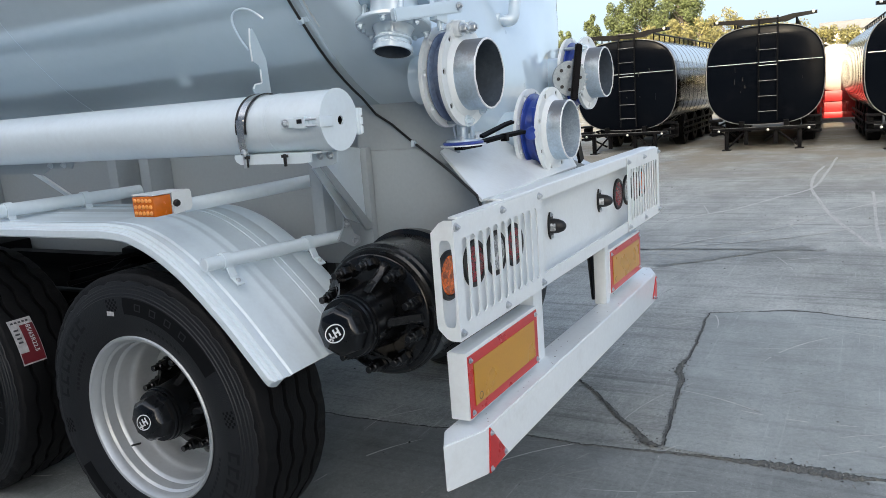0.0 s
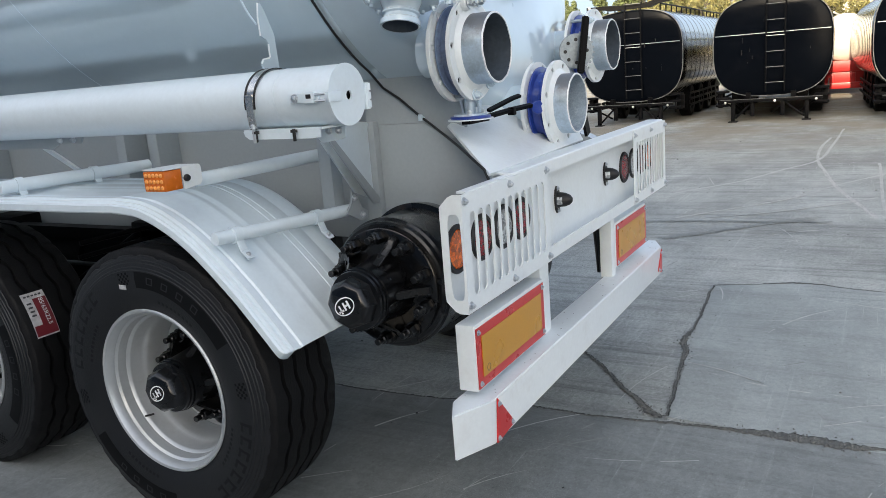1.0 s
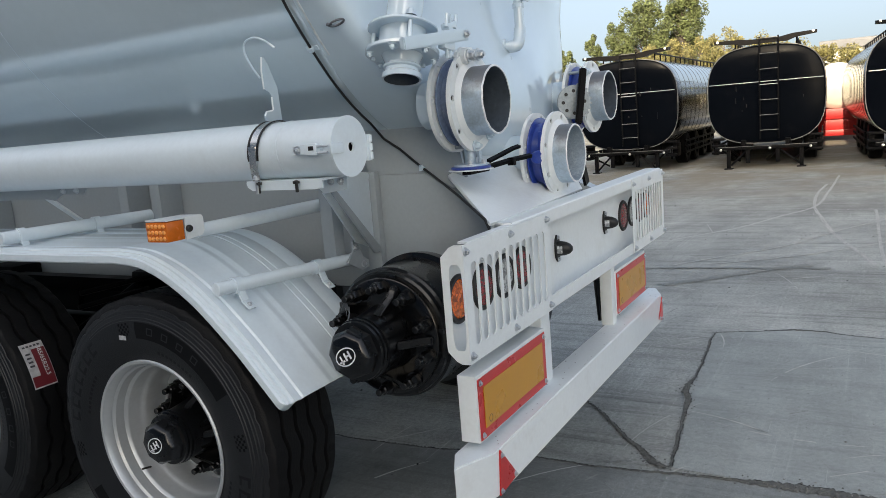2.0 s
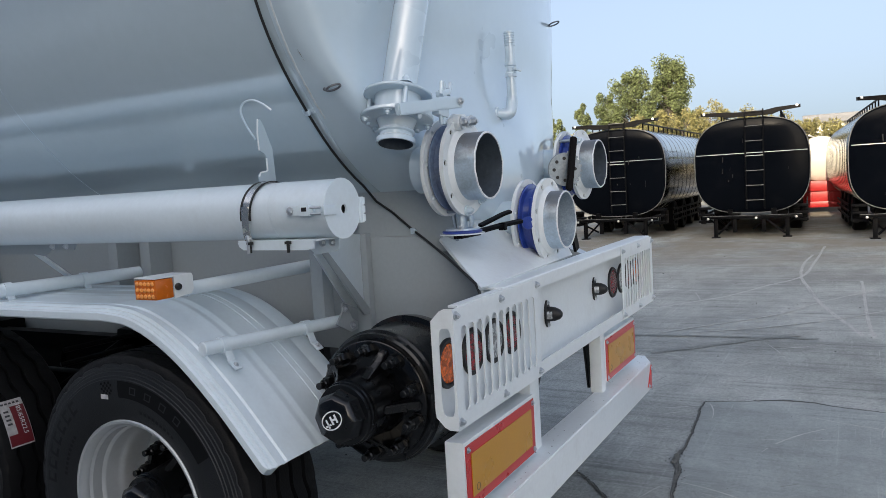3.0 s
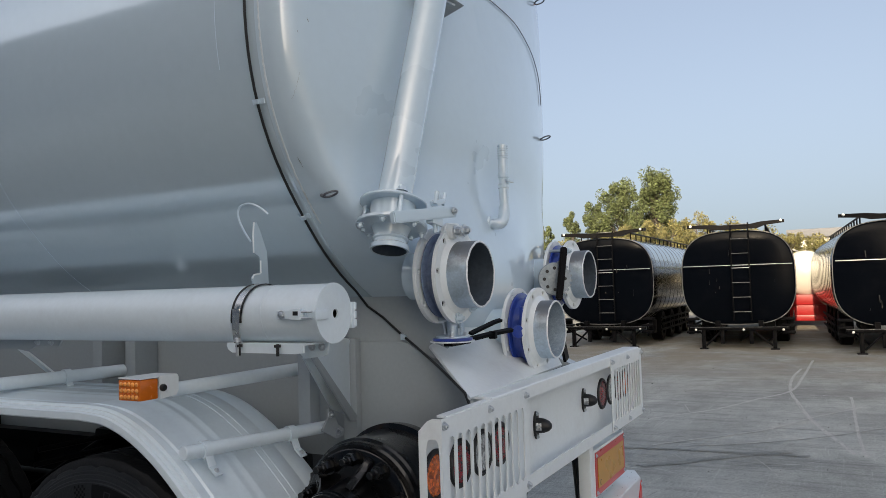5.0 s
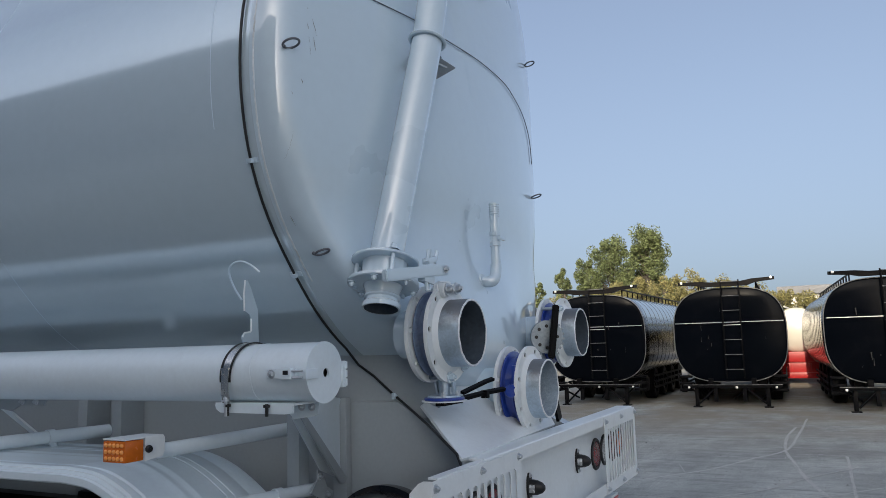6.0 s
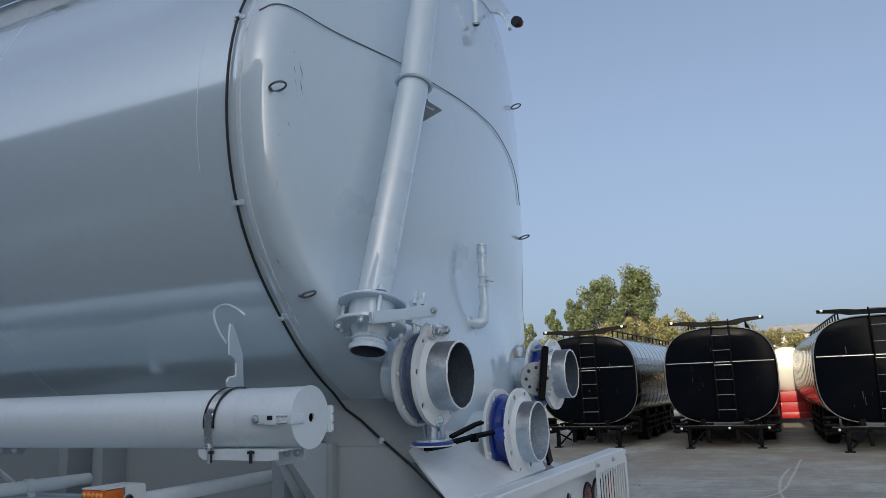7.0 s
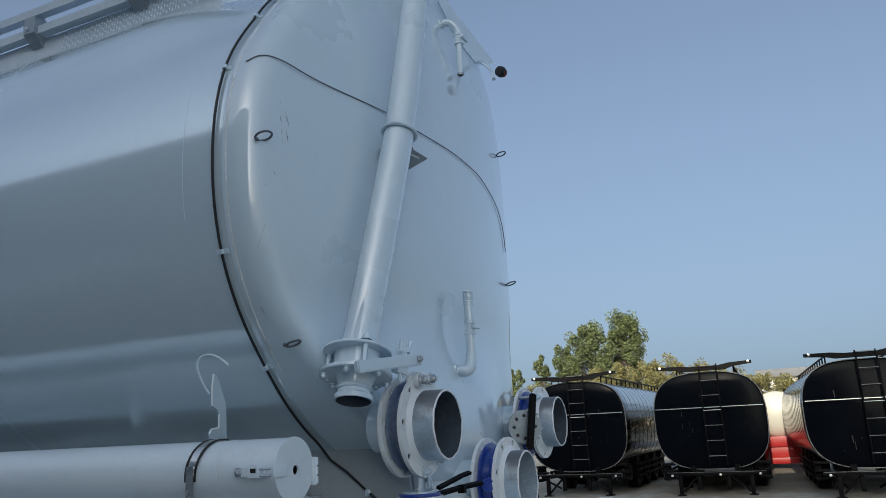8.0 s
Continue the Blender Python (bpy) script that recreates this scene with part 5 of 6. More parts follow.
for y in (0.490, 0.452):
    bolt((-1.02, y, zs - 0.014), (-1, 0, 0), gus, BOLT)
bm = bmesh.new()
slab(bm, [(-1.01, 0.52, 1.400), (-0.652, 0.68, 1.415), (-0.484, 0.69, 1.395), (-0.505, 0.69, 1.096), (-0.655, 0.685, 1.155), (-0.99, 0.545, 1.372)], (0.003, 0.010, 0))
part("tube_arm", bm, M_GREYWHITE, trailer, "white triangular sheet arm with rust at its weld", smooth=20)
bm = bmesh.new()
sweep(bm, [(-0.497 + 0.002 * noise.noise((k * 0.9, 0, 0)), 0.677, 1.39 - 0.295 * k / 24) for k in range(25)], 0.0045, 6)
part("weld_bead", bm, M_WELD, trailer)
bm = bmesh.new()
slab(bm, [(-1.005, 0.525, 1.398), (-0.975, 0.532, 1.398), (-0.505, 0.676, 1.092), (-0.575, 0.668, 1.098)], (0.002, -0.008, 0))
# shaded parts of the tube support, darker by colour than the white sheet
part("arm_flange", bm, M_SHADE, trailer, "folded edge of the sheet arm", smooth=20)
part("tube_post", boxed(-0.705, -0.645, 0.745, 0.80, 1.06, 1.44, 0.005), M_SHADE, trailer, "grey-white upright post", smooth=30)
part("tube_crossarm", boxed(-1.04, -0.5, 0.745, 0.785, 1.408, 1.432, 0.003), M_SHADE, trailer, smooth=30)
bm = bmesh.new()
slab(bm, [(-1.0, 2.6, 1.428), (-1.0, 1.70, 1.428), (-1.0, 1.72, 1.40), (-1.0, 1.86, 1.40), (-1.0, 1.91, 1.378), (-1.0, 1.96, 1.385), (-1.0, 2.2, 1.386), (-1.0, 2.6, 1.386)], (0.006, 0, 0))
far_saddle = part("tube_gusset", bm, M_SHADE, trailer, smooth=20)
for y in (1.845, 1.763):
    bolt((-1.0, y, 1.416), (-1, 0, 0), far_saddle)
bm = bmesh.new()
sweep(bm, [(-1.012, 2.05, 1.446), (-0.80, 2.045, 1.266), (-0.70, 2.04, 1.19)], 0, flat=(0.020, 0.004, (0, 1, 0)))
part("tube_brace", bm, M_WHITE, trailer)

# hose hook: a thin plate and a bent rod, welded to the tank side
hy = 0.712
bm = bmesh.new()
slab(bm, [(-1.020, hy, 1.60), (-1.034, hy, 1.624), (-1.034, hy, 1.634), (-1.026, hy, 1.642), (-0.996, hy, 1.646), (-0.992, hy, 1.652), (-0.992, hy, 1.69), (-1.000, hy, 1.702), (-1.024, hy, 1.714), (-1.026, hy, 1.770), (-1.022, hy, 1.812), (-1.012, hy, 1.816), (-0.995, hy, 1.791), (-0.962, hy, 1.720), (-0.955, hy, 1.60)], (0, 0.006, 0))
hook = part("hose_hook", bm, M_SHELL, trailer, "thin grey-white hook plate", smooth=20)
bm = bmesh.new()
for u in (((-1.026, 1.714), (-1.028, 1.770), (-1.022, 1.814)), ((-0.993, 1.648), (-0.993, 1.690)), ((-1.034, 1.630), (-1.026, 1.643), (-0.996, 1.647))):
    sweep(bm, [(p, hy + 0.001, q) for p, q in u], 0.0028, 6)
part("hook_edge", bm, M_WHITE, hook)
bm = bmesh.new()
sweep(bm, spline([(-1.000, 0.747, 1.753), (-1.000, 0.776, 1.791), (-1.000, 0.798, 1.833), (-1.000, 0.799, 1.861), (-1.000, 0.780, 1.877), (-1.000, 0.745, 1.879), (-0.998, 0.709, 1.864), (-0.985, 0.685, 1.842)], 6), 0.0036, 8)
part("hook_rod", bm, M_TANK, hook)

# ---- mudguard with ridges
prof = [(3.9, 1.205), (1.60, 1.205), (1.25, 1.205), (1.09, 1.176), (0.925, 1.085), (0.765, 0.945), (0.655, 0.828), (0.578, 0.742)]
line = spline([Vector((0, y, z)) for y, z in prof], 8)
line = line[:-1] + [line[-2].lerp(line[-1], k / 6) for k in range(1, 7)]
cross = [(-1.25, -0.022), (-1.25, 0.0), (-1.243, 0.004), (-1.236, 0.004), (-1.232, 0.013), (-1.222, 0.013), (-1.218, 0.022), (-1.196, 0.023), (-1.190, 0.014), (-1.178, 0.014), (-1.172, 0.020),
         (-1.10, 0.022), (-1.066, 0.022), (-1.052, 0.026), (-1.040, 0.026), (-1.026, 0.0225), (-1.012, 0.0225), (-1.000, 0.0258), (-0.990, 0.0258), (-0.976, 0.022), (-0.90, 0.022), (-0.897, 0.0195), (-0.893, 0.0195), (-0.890, 0.022), (-0.868, 0.022), (-0.865, 0.0195), (-0.861, 0.0195), (-0.858, 0.0215), (-0.80, 0.020), (-0.794, 0.017), (-0.787, 0.017), (-0.781, 0.019), (-0.72, 0.016), (-0.71, 0.006), (-0.69, 0.004), (-0.685, -0.018)]


def mudguard(cross, name, mirror=1):
    bm = bmesh.new()
    rows = []
    for i, p in enumerate(line):
        t = (line[min(i + 1, len(line) - 1)] - line[max(i - 1, 0)]).normalized()
        nrm = Vector((0, t.z, -t.y))
        if nrm.z < 0:
            nrm = -nrm
        loop = list(cross) + [(x + (0.004 if k < 2 else 0), h - 0.005) for k, (x, h) in reversed(list(enumerate(cross)))]
        left = (line[-1] - p).length
        inset = 0.035 - math.sqrt(max(0, 0.035 ** 2 - max(0, 0.035 - left) ** 2))
        rows.append([bm.verts.new(Vector((mirror * max(x, -1.25 + inset), 0, 0)) + p + nrm * h) for x, h in loop])
    m = len(rows[0])
    for a, b in zip(rows, rows[1:]):
        for k in range(m):
            bm.faces.new((a[k], a[(k + 1) % m], b[(k + 1) % m], b[k]))
    for r in (rows[0], rows[-1]):
        for k in range(m // 2 - 1):
            bm.faces.new((r[k], r[k + 1], r[m - 2 - k], r[m - 1 - k]))
    return part(name, bm, M_GREYWHITE, trailer, "ribbed grey-white plastic mudguard", smooth=28)


mudguard(cross, "mudguard")
mudguard(cross, "mudguard", -1)


def guard_pipe(a, b, r, bands):
    a, b = Vector(a), Vector(b)
    bm = bmesh.new()
    rod(bm, a, b, r, 20)
    p = part("mudguard_pipe", bm, M_GREYWHITE, trailer, "grey-white mudguard support pipe")
    d = (b - a).normalized()
    for t in bands:
        c = a.lerp(b, t)
        bm = bmesh.new()
        lathe(bm, c - d * 0.014, d, [(0, r), (0, r + 0.005), (0.028, r + 0.005), (0.028, r)], 22)
        foot = c + Vector((0, -0.034, -r - 0.030))
        box(bm, -0.015, 0.015, -0.003, 0.003, -0.036, 0.004, 0.001, Matrix.Translation(c + Vector((0, -0.018, -r + 0.004))) @ pose(0, 0, 0, -22, 0, 0))
        box(bm, -0.016, 0.016, -0.034, 0.004, -0.003, 0.003, 0.001, Matrix.Translation(foot) @ pose(0, 0, 0, 40, 0, 0))
        part("pipe_clamp", bm, M_GREYWHITE, p)
        bolt(foot + Vector((0, -0.014, -0.009)), (0, -0.64, 0.77), p, BOLT_SMALL)
    return p


guard_pipe((-1.215, 0.842, 1.098), (-0.62, 0.73, 1.085), 0.0225, (0.13, 0.70))
guard_pipe((-1.235, 1.93, 1.262), (-0.60, 1.84, 1.262), 0.026, (0.12, 0.6))
guard_pipe((-1.10, 1.02, 1.270), (-0.62, 0.86, 1.292), 0.024, ())
bm = bmesh.new()
slab(bm, [(-0.697, 0.70, 1.082), (-0.66, 0.70, 1.12), (-0.655, 0.70, 1.155), (-0.643, 0.70, 1.163), (-0.63, 0.70, 1.15), (-0.60, 0.70, 1.09), (-0.565, 0.70, 1.07), (-0.565, 0.70, 1.045), (-0.61, 0.70, 1.04)], (0, 0.008, 0))
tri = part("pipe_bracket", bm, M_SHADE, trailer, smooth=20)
for x, z in ((-0.646, 1.133), (-0.602, 1.063)):
    bolt((x, 0.700, z), (0, -1, 0), tri)

# ---- amber side marker on a white bracket
mk = part("side_marker", boxed(-1.298, -1.228, 0.930, 1.026, 1.264, 1.328, 0.005), M_AMBER_CASE, trailer, "amber side marker lamp with led dots", smooth=30)
M_LED = material("amber_led", (0.95, 0.40, 0.09), 0.15, coat=0.8)
for i in range(5):
    for j in range(3):
        bm = bmesh.new()
        lathe(bm, (-1.298, 0.944 + 0.017 * i, 1.2765 + 0.0195 * j), (-1, 0, 0), [(0, 0.0070), (0.003, 0.0062), (0.005, 0.0034), (0.0056, 0)], 12)
        part("led", bm, M_LED, mk)
bm = bmesh.new()
slab(bm, [(-1.224, 0.928, 1.262), (-1.224, 0.928, 1.333), (-1.155, 0.925, 1.333), (-1.150, 0.925, 1.325), (-1.150, 0.925, 1.282), (-1.160, 0.925, 1.268)], (0, 0.004, 0))
slab(bm, [(-1.298, 0.932, 1.330), (-1.155, 0.928, 1.330), (-1.155, 1.02, 1.330), (-1.29, 1.035, 1.330)], (0, 0, 0.004))
part("marker_bracket", bm, M_WHITE, mk, "white folded bracket", smooth=20)
part("cable_gland", lathe(bmesh.new(), (-1.214, 0.928, 1.297), (0, -1, 0), [(0, 0), (0.0, 0.011), (0.006, 0.012), (0.012, 0.009), (0.012, 0)], 16), M_CABLE, mk)

# ---- wheels
NUT_BLACK = hex_bolt(0.016, 0.022)
NUT_BLACK.materials.append(M_BLACK)
AX, WZ, TYRE_R = -1.235, 0.522, 0.536


def hub_unit(face_x, y, z, parent, cap_len=0.075):
    """Hub, ribs, studs with nuts and an octagonal cap; face_x is the cap's outer face."""
    ax = (-1, 0, 0)
    x0 = face_x + 0.245
    bm = bmesh.new()
    lathe(bm, (x0, y, z), ax, [(-0.02, 0.0), (-0.02, 0.188), (0.0, 0.194), (0.018, 0.194), (0.022, 0.188), (0.022, 0.150), (0.004, 0.142), (0.002, 0.118), (0.012, 0.110), (0.06, 0.104), (0.10, 0.100), (0.150, 0.096), (0.155, 0.090), (0.165, 0.088), (0.165, 0)], 64)
    h = part("hub", bm, M_BLACK, parent, "black wheel hub")
    bm = bmesh.new()
    lathe(bm, (x0 - 0.16, y, z), ax, [(-0.010, 0.092), (-0.010, 0.100), (0.000, 0.101), (0.002, 0.094), (0.006, 0.094), (0.008, 0.099), (0.014, 0.098), (0.016, 0.091), (0.020, 0.091), (0.022, 0.095), (0.030, 0.093), (0.032, 0.07)], 48)
    lathe(bm, (x0 - 0.19, y, z), ax, [(0, 0.083), (0.038, 0.078), (0.050, 0.068), (0.055, 0.060), (0.055, 0)], 8)
    cap = part("hub_cap", bm, M_BLACK, h if parent is trailer else parent, "black octagonal hub cap")
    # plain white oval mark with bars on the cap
    bm = bmesh.new()
    fx = face_x - 0.0008
    n = 36
    tilt = 0.5
    def at(u, w):
        return (fx, y - (u * math.cos(tilt) - w * math.sin(tilt)), z + u * math.sin(tilt) + w * math.cos(tilt))
    o = [(0.040 * math.cos(2 * math.pi * k / n), 0.028 * math.sin(2 * math.pi * k / n)) for k in range(n)]
    i = [(0.0365 * math.cos(2 * math.pi * k / n), 0.0240 * math.sin(2 * math.pi * k / n)) for k in range(n)]
    bridge(bm, o, i, at)
    for u0, u1, w0, w1 in ((-0.004, 0.003, -0.013, 0.013), (0.003, 0.013, -0.003, 0.003), (0.013, 0.020, -0.013, 0.013), (-0.030, -0.008, -0.012, -0.006), (-0.022, -0.016, -0.018, 0.010)):
        bm.faces.new([bm.verts.new(at(u, w)) for u, w in ((u0, w0), (u1, w0), (u1, w1), (u0, w1))])
    thicken(bm, (-0.0008, 0, 0))
    part("cap_mark", bm, M_LOGO, h if parent is trailer else parent, "white oval mark", smooth=0)
    for k in range(5):
        a = math.radians(108 + 72 * k)
        w = Vector((0, math.cos(a), math.sin(a)))
        t = Vector((0, -math.sin(a), math.cos(a)))
        c = Vector((x0, y, z))
        bm = bmesh.new()
        slab(bm, [c + w * 0.182 - t * 0.013 + Vector((-0.010, 0, 0)), c + w * 0.180 - t * 0.013 + Vector((-0.034, 0, 0)), c + w * 0.148 - t * 0.013 + Vector((-0.048, 0, 0)), c + w * 0.100 - t * 0.013 + Vector((-0.118, 0, 0)), c + w * 0.08 - t * 0.013 + Vector((-0.01, 0, 0))], t * 0.026)
        bmesh.ops.bevel(bm, geom=list(bm.edges), offset=0.004, segments=2, affect="EDGES")
        part("hub_rib", bm, M_BLACK, h if parent is trailer else parent)
    for k in range(10):
        a = math.radians(90 + 36 * k)
        c = Vector((x0, y, z)) + Vector((0, math.cos(a), math.sin(a))) * 0.1675
        bm = bmesh.new()
        rod(bm, c, c + Vector((-0.098, 0, 0)), 0.0115, 12)
        lathe(bm, c + Vector((-0.024, 0, 0)), ax, [(0, 0.027), (0.007, 0.027), (0.007, 0.0)], 18)
        lathe(bm, c + Vector((-0.030, 0, 0)), ax, [(0, 0.021), (0.028, 0.021), (0.032, 0.018), (0.032, 0)], 6)
        lathe(bm, c + Vector((-0.060, 0, 0)), ax, [(0, 0.016), (0.012, 0.016), (0.016, 0.013), (0.016, 0)], 12)
        part("wheel_stud", bm, M_BLACK, h if parent is trailer else parent)
    return h


def wheel(y, spin, face=AX, sign=-1):
    """A super-single tyre on a deep steel rim with hub and studs."""
    W = 0.385
    xo = face
    prof = []
    half = W / 2
    # (offset from the wheel's middle towards the outside, radius)
    side = [(0.150, 0.292), (0.163, 0.300), (0.170, 0.312), (0.182, 0.345), (0.190, 0.385), (0.1925, 0.42), (0.1895, 0.450), (0.1895, 0.456), (0.1865, 0.458), (0.1855, 0.466), (0.1825, 0.468), (0.180, 0.480), (0.1765, 0.482), (0.1755, 0.490), (0.172, 0.492), (0.169, 0.505), (0.1655, 0.507), (0.162, 0.522), (0.155, 0.530)]
    tread = [(0.150, 0.5315)]
    for g in (0.098, 0.033):
        tread += [(g + 0.0085, 0.535), (g + 0.006, 0.517), (g - 0.006, 0.517), (g - 0.0085, 0.535)]
    prof = side + tread
    prof = prof + [(-s, r) for s, r in reversed(prof)]
    n = 144
    bm = bmesh.new()
    c = Vector((xo + half, y, WZ))
    rings = []
    for k in range(n):
        a = 2 * math.pi * k / n
        row = []
        for s, r in prof:
            wob = 0.0
            if abs(s) < 0.12 and r > 0.51:
                wob = 0.0065 * (-1, 0, 1, 1, 0, -1)[k % 6]
            if 0.154 <= abs(s) <= 0.175 and k % 5 == 0 and r > 0.50:
                r = r - 0.007
            row.append(bm.verts.new(c + Vector((-(s + wob), r * math.cos(a), r * math.sin(a)))))
        rings.append(row)
    for k in range(n):
        p, q = rings[k], rings[(k + 1) % n]
        for i in range(len(prof) - 1):
            f = bm.faces.new((p[i], p[i + 1], q[i + 1], q[i]))
            f.material_index = 1 if len(side) - 3 <= i < len(prof) - len(side) + 2 else 0
    me = finish(bm, 30)
    me.materials.append(M_RUBBER)
    me.materials.append(M_TREAD)
    tyre = part("wheel_tyre", me, M_RUBBER, trailer, "black super-single tyre on a silver deep-dish rim")
    # sidewall relief: checks and plain bars
    def relief(name, r0, r1, a0, a1, mat, lift=0.0012):
        bm = bmesh.new()
        m = max(2, int((a1 - a0) * 40))
        def sx(r):
            for (s0, q0), (s1, q1) in zip(side, side[1:]):
                if q0 <= r <= q1:
                    return s0 + (s1 - s0) * (r - q0) / (q1 - q0)
            return 0.19
        rows = [[bm.verts.new(c + Vector((-(sx(r) + lift), r * math.cos(a0 + (a1 - a0) * i / m), r * math.sin(a0 + (a1 - a0) * i / m)))) for r in (r0, (r0 + r1) / 2, r1)] for i in range(m + 1)]
        for p, q in zip(rows, rows[1:]):
            for i in range(2):
                bm.faces.new((p[i], p[i + 1], q[i + 1], q[i]))
        part(name, bm, mat, tyre)
    for g in range(4):
        base_a = spin + 0.44 + g * math.pi / 2
        for i in range(5):
            for j in range(6):
                if (i + j) % 2 == 0:
                    relief("check_mark", 0.405 + 0.009 * i, 0.4135 + 0.009 * i, base_a + 0.022 * j, base_a + 0.022 * j + 0.021, M_RUBBER_MARK)
        if g % 2 == 0:
            # dark panel with four small raised squares
            relief("dark_panel", 0.394, 0.452, base_a + 0.20, base_a + 1.26, M_RUBBER_MARK)
            for j in range(4):
                a = base_a + 0.34 + 0.17 * j
                for r0, r1, u0, u1 in ((0.412, 0.416, 0, 0.07), (0.434, 0.438, 0, 0.07), (0.416, 0.434, 0, 0.012), (0.416, 0.434, 0.058, 0.07)):
                    relief("raised_square", r0, r1, a + u0, a + u1, M_RUBBER_RAISED, 0.0024)
        else:
            # a row of large raised bars
            for j in range(7):
                a = base_a + 0.34 + 0.125 * j
                relief("raised_bar", 0.398, 0.448, a, a + 0.026, M_RUBBER_FAINT)
                relief("raised_bar", 0.436, 0.447, a + 0.026, a + 0.085, M_RUBBER_FAINT)
                relief("raised_bar", 0.400, 0.411, a + 0.026, a + 0.085, M_RUBBER_FAINT)
        for j in range(9):
            relief("raised_bar", 0.350, 0.361, base_a + 0.45 + 0.055 * j, base_a + 0.45 + 0.055 * j + 0.034, M_RUBBER_FAINT)
    # rim
    bm = bmesh.new()
    rim_prof = [(0.158, 0.290), (0.164, 0.307), (0.172, 0.311), (0.177, 0.307), (0.175, 0.298), (0.162, 0.289), (0.140, 0.287), (0.132, 0.279), (0.098, 0.275), (0.090, 0.267), (0.084, 0.265), (0.040, 0.262), (0.030, 0.256), (0.022, 0.252), (0.012, 0.248), (-0.02, 0.246), (-0.03, 0.246), (-0.06, 0.246), (-0.13, 0.244), (-0.15, 0.25)]
    lathe(bm, c, (-1, 0, 0), rim_prof, 96)
    part("rim", bm, M_RIM, tyre, "silver steel rim")
    # dish with round hand holes
    bm = bmesh.new()
    for k in range(10):
        a0, a1 = 2 * math.pi * k / 10, 2 * math.pi * (k + 1) / 10
        am, rm = (a0 + a1) / 2, 0.208
        outer = [(0.245, a0 + (a1 - a0) * i / 8) for i in range(9)] + [(0.208, a1)] + [(0.165, a1 + (a0 - a1) * i / 8) for i in range(9)] + [(0.208, a0)]
        op = [(r * math.cos(a), r * math.sin(a)) for r, a in outer]
        cx, cz = rm * math.cos(am), rm * math.sin(am)
        ip = []
        for px, pz in op:
            q = Vector((px - cx, pz - cz)).normalized()
            ip.append((cx + q.x * 0.026, cz + q.y * 0.026))
        bridge(bm, op, ip, lambda u, w: (c.x + 0.062 + 0.15 * (math.hypot(u, w) - 0.165), y + u, WZ + w))
    bmesh.ops.remove_doubles(bm, verts=bm.verts, dist=0.0004)
    thicken(bm, (0.012, 0, 0))
    part("wheel_dish", bm, M_RIM, tyre, smooth=40)
    hub_unit(xo + 0.002, y, WZ, tyre)
    bm = bmesh.new()
    rod(bm, c + Vector((-0.07, 0.20, -0.165)), c + Vector((-0.125, 0.175, -0.145)), 0.004, 8)
    part("valve_stem", bm, M_CABLE, tyre)
    return tyre


w_rear = wheel(1.222, 0.9)
w_front = wheel(2.51, 2.1)
wheel(3.82, 4.0)

# paper label on the tread of the forward tyre, and small stickers
def tread_label(y, a_mid, x0, x1, parent, span=0.36):
    """A printed paper strip laid round the tread, from its upper end down."""
    def piece(u0, u1, v0, v1, mat, lift, name):
        bm = bmesh.new()
        rows = []
        for i in range(9):
            a = a_mid + span / 2 - span * (v0 + (v1 - v0) * i / 8)
            rows.append([bm.verts.new((x, y - (TYRE_R + lift) * math.cos(a), WZ + (TYRE_R + lift) * math.sin(a))) for x in (x0 + (x1 - x0) * u0, x0 + (x1 - x0) * u1)])
        for p, q in zip(rows, rows[1:]):
            bm.faces.new((p[0], p[1], q[1], q[0]))
        part(name, bm, mat, parent)
    piece(0, 1, 0, 1, M_PAPER, 0.003, "tyre_label")
    for k in range(5):
        piece(0.10 + 0.16 * k, 0.10 + 0.16 * k + 0.11, 0.055, 0.095, M_PAPER_DARK, 0.0045, "label_bar")
    piece(0.40, 0.97, 0.15, 0.97, M_PAPER_RED, 0.0045, "label_band")
    piece(0.03, 0.40, 0.74, 0.97, M_PAPER_RED, 0.0045, "label_band")
    for k in range(4):
        piece(0.10, 0.30, 0.22 + 0.09 * k, 0.26 + 0.09 * k, M_PAPER_DARK, 0.0045, "label_bar")


tread_label(2.51, 0.375, -1.172, -1.072, w_front)
cu = bpy.data.curves.new("label_text", "FONT")
cu.body, cu.size, cu.extrude = "385/65R22.5", 0.026, 0.0003
cu.align_x, cu.align_y = "CENTER", "CENTER"
cu.materials.append(M_LOGO)
txt = new("label_text", cu)
a = 0.395
txt.matrix_basis = Matrix.Translation((-1.103, 2.51 - (TYRE_R + 0.009) * math.cos(a), WZ + (TYRE_R + 0.009) * math.sin(a))) @ Vector((0, -math.cos(a), math.sin(a))).to_track_quat("Z", "Y").to_matrix().to_4x4() @ pose(0, 0, 0, 0, 0, -90)
txt.parent = w_front
part("sticker", boxed(-1.2345 - 0.0015, -1.2335 - 0.0012, 1.287, 1.322, 0.905, 0.921, 0, None), M_PAPER, w_rear)

# ---- rear axle end without a wheel: drum, hub and brake parts
HY, HZ = 0.398, 0.893
bm = bmesh.new()
lathe(bm, (-0.66, HY, HZ), (-1, 0, 0), [(0.0, 0.18), (0.0, 0.232), (0.03, 0.236), (0.045, 0.236), (0.05, 0.219), (0.19, 0.217), (0.205, 0.221), (0.225, 0.221), (0.232, 0.214), (0.250, 0.212), (0.256, 0.205), (0.256, 0.19), (0.246, 0.186), (0.246, 0.165), (0.262, 0.16), (0.262, 0.0)], 72)
drum = part("brake_drum", bm, M_BLACK, trailer, "black brake drum and hub of an axle without a wheel")
for k in range(5):
    a = 0.5 + k * 2 * math.pi / 5
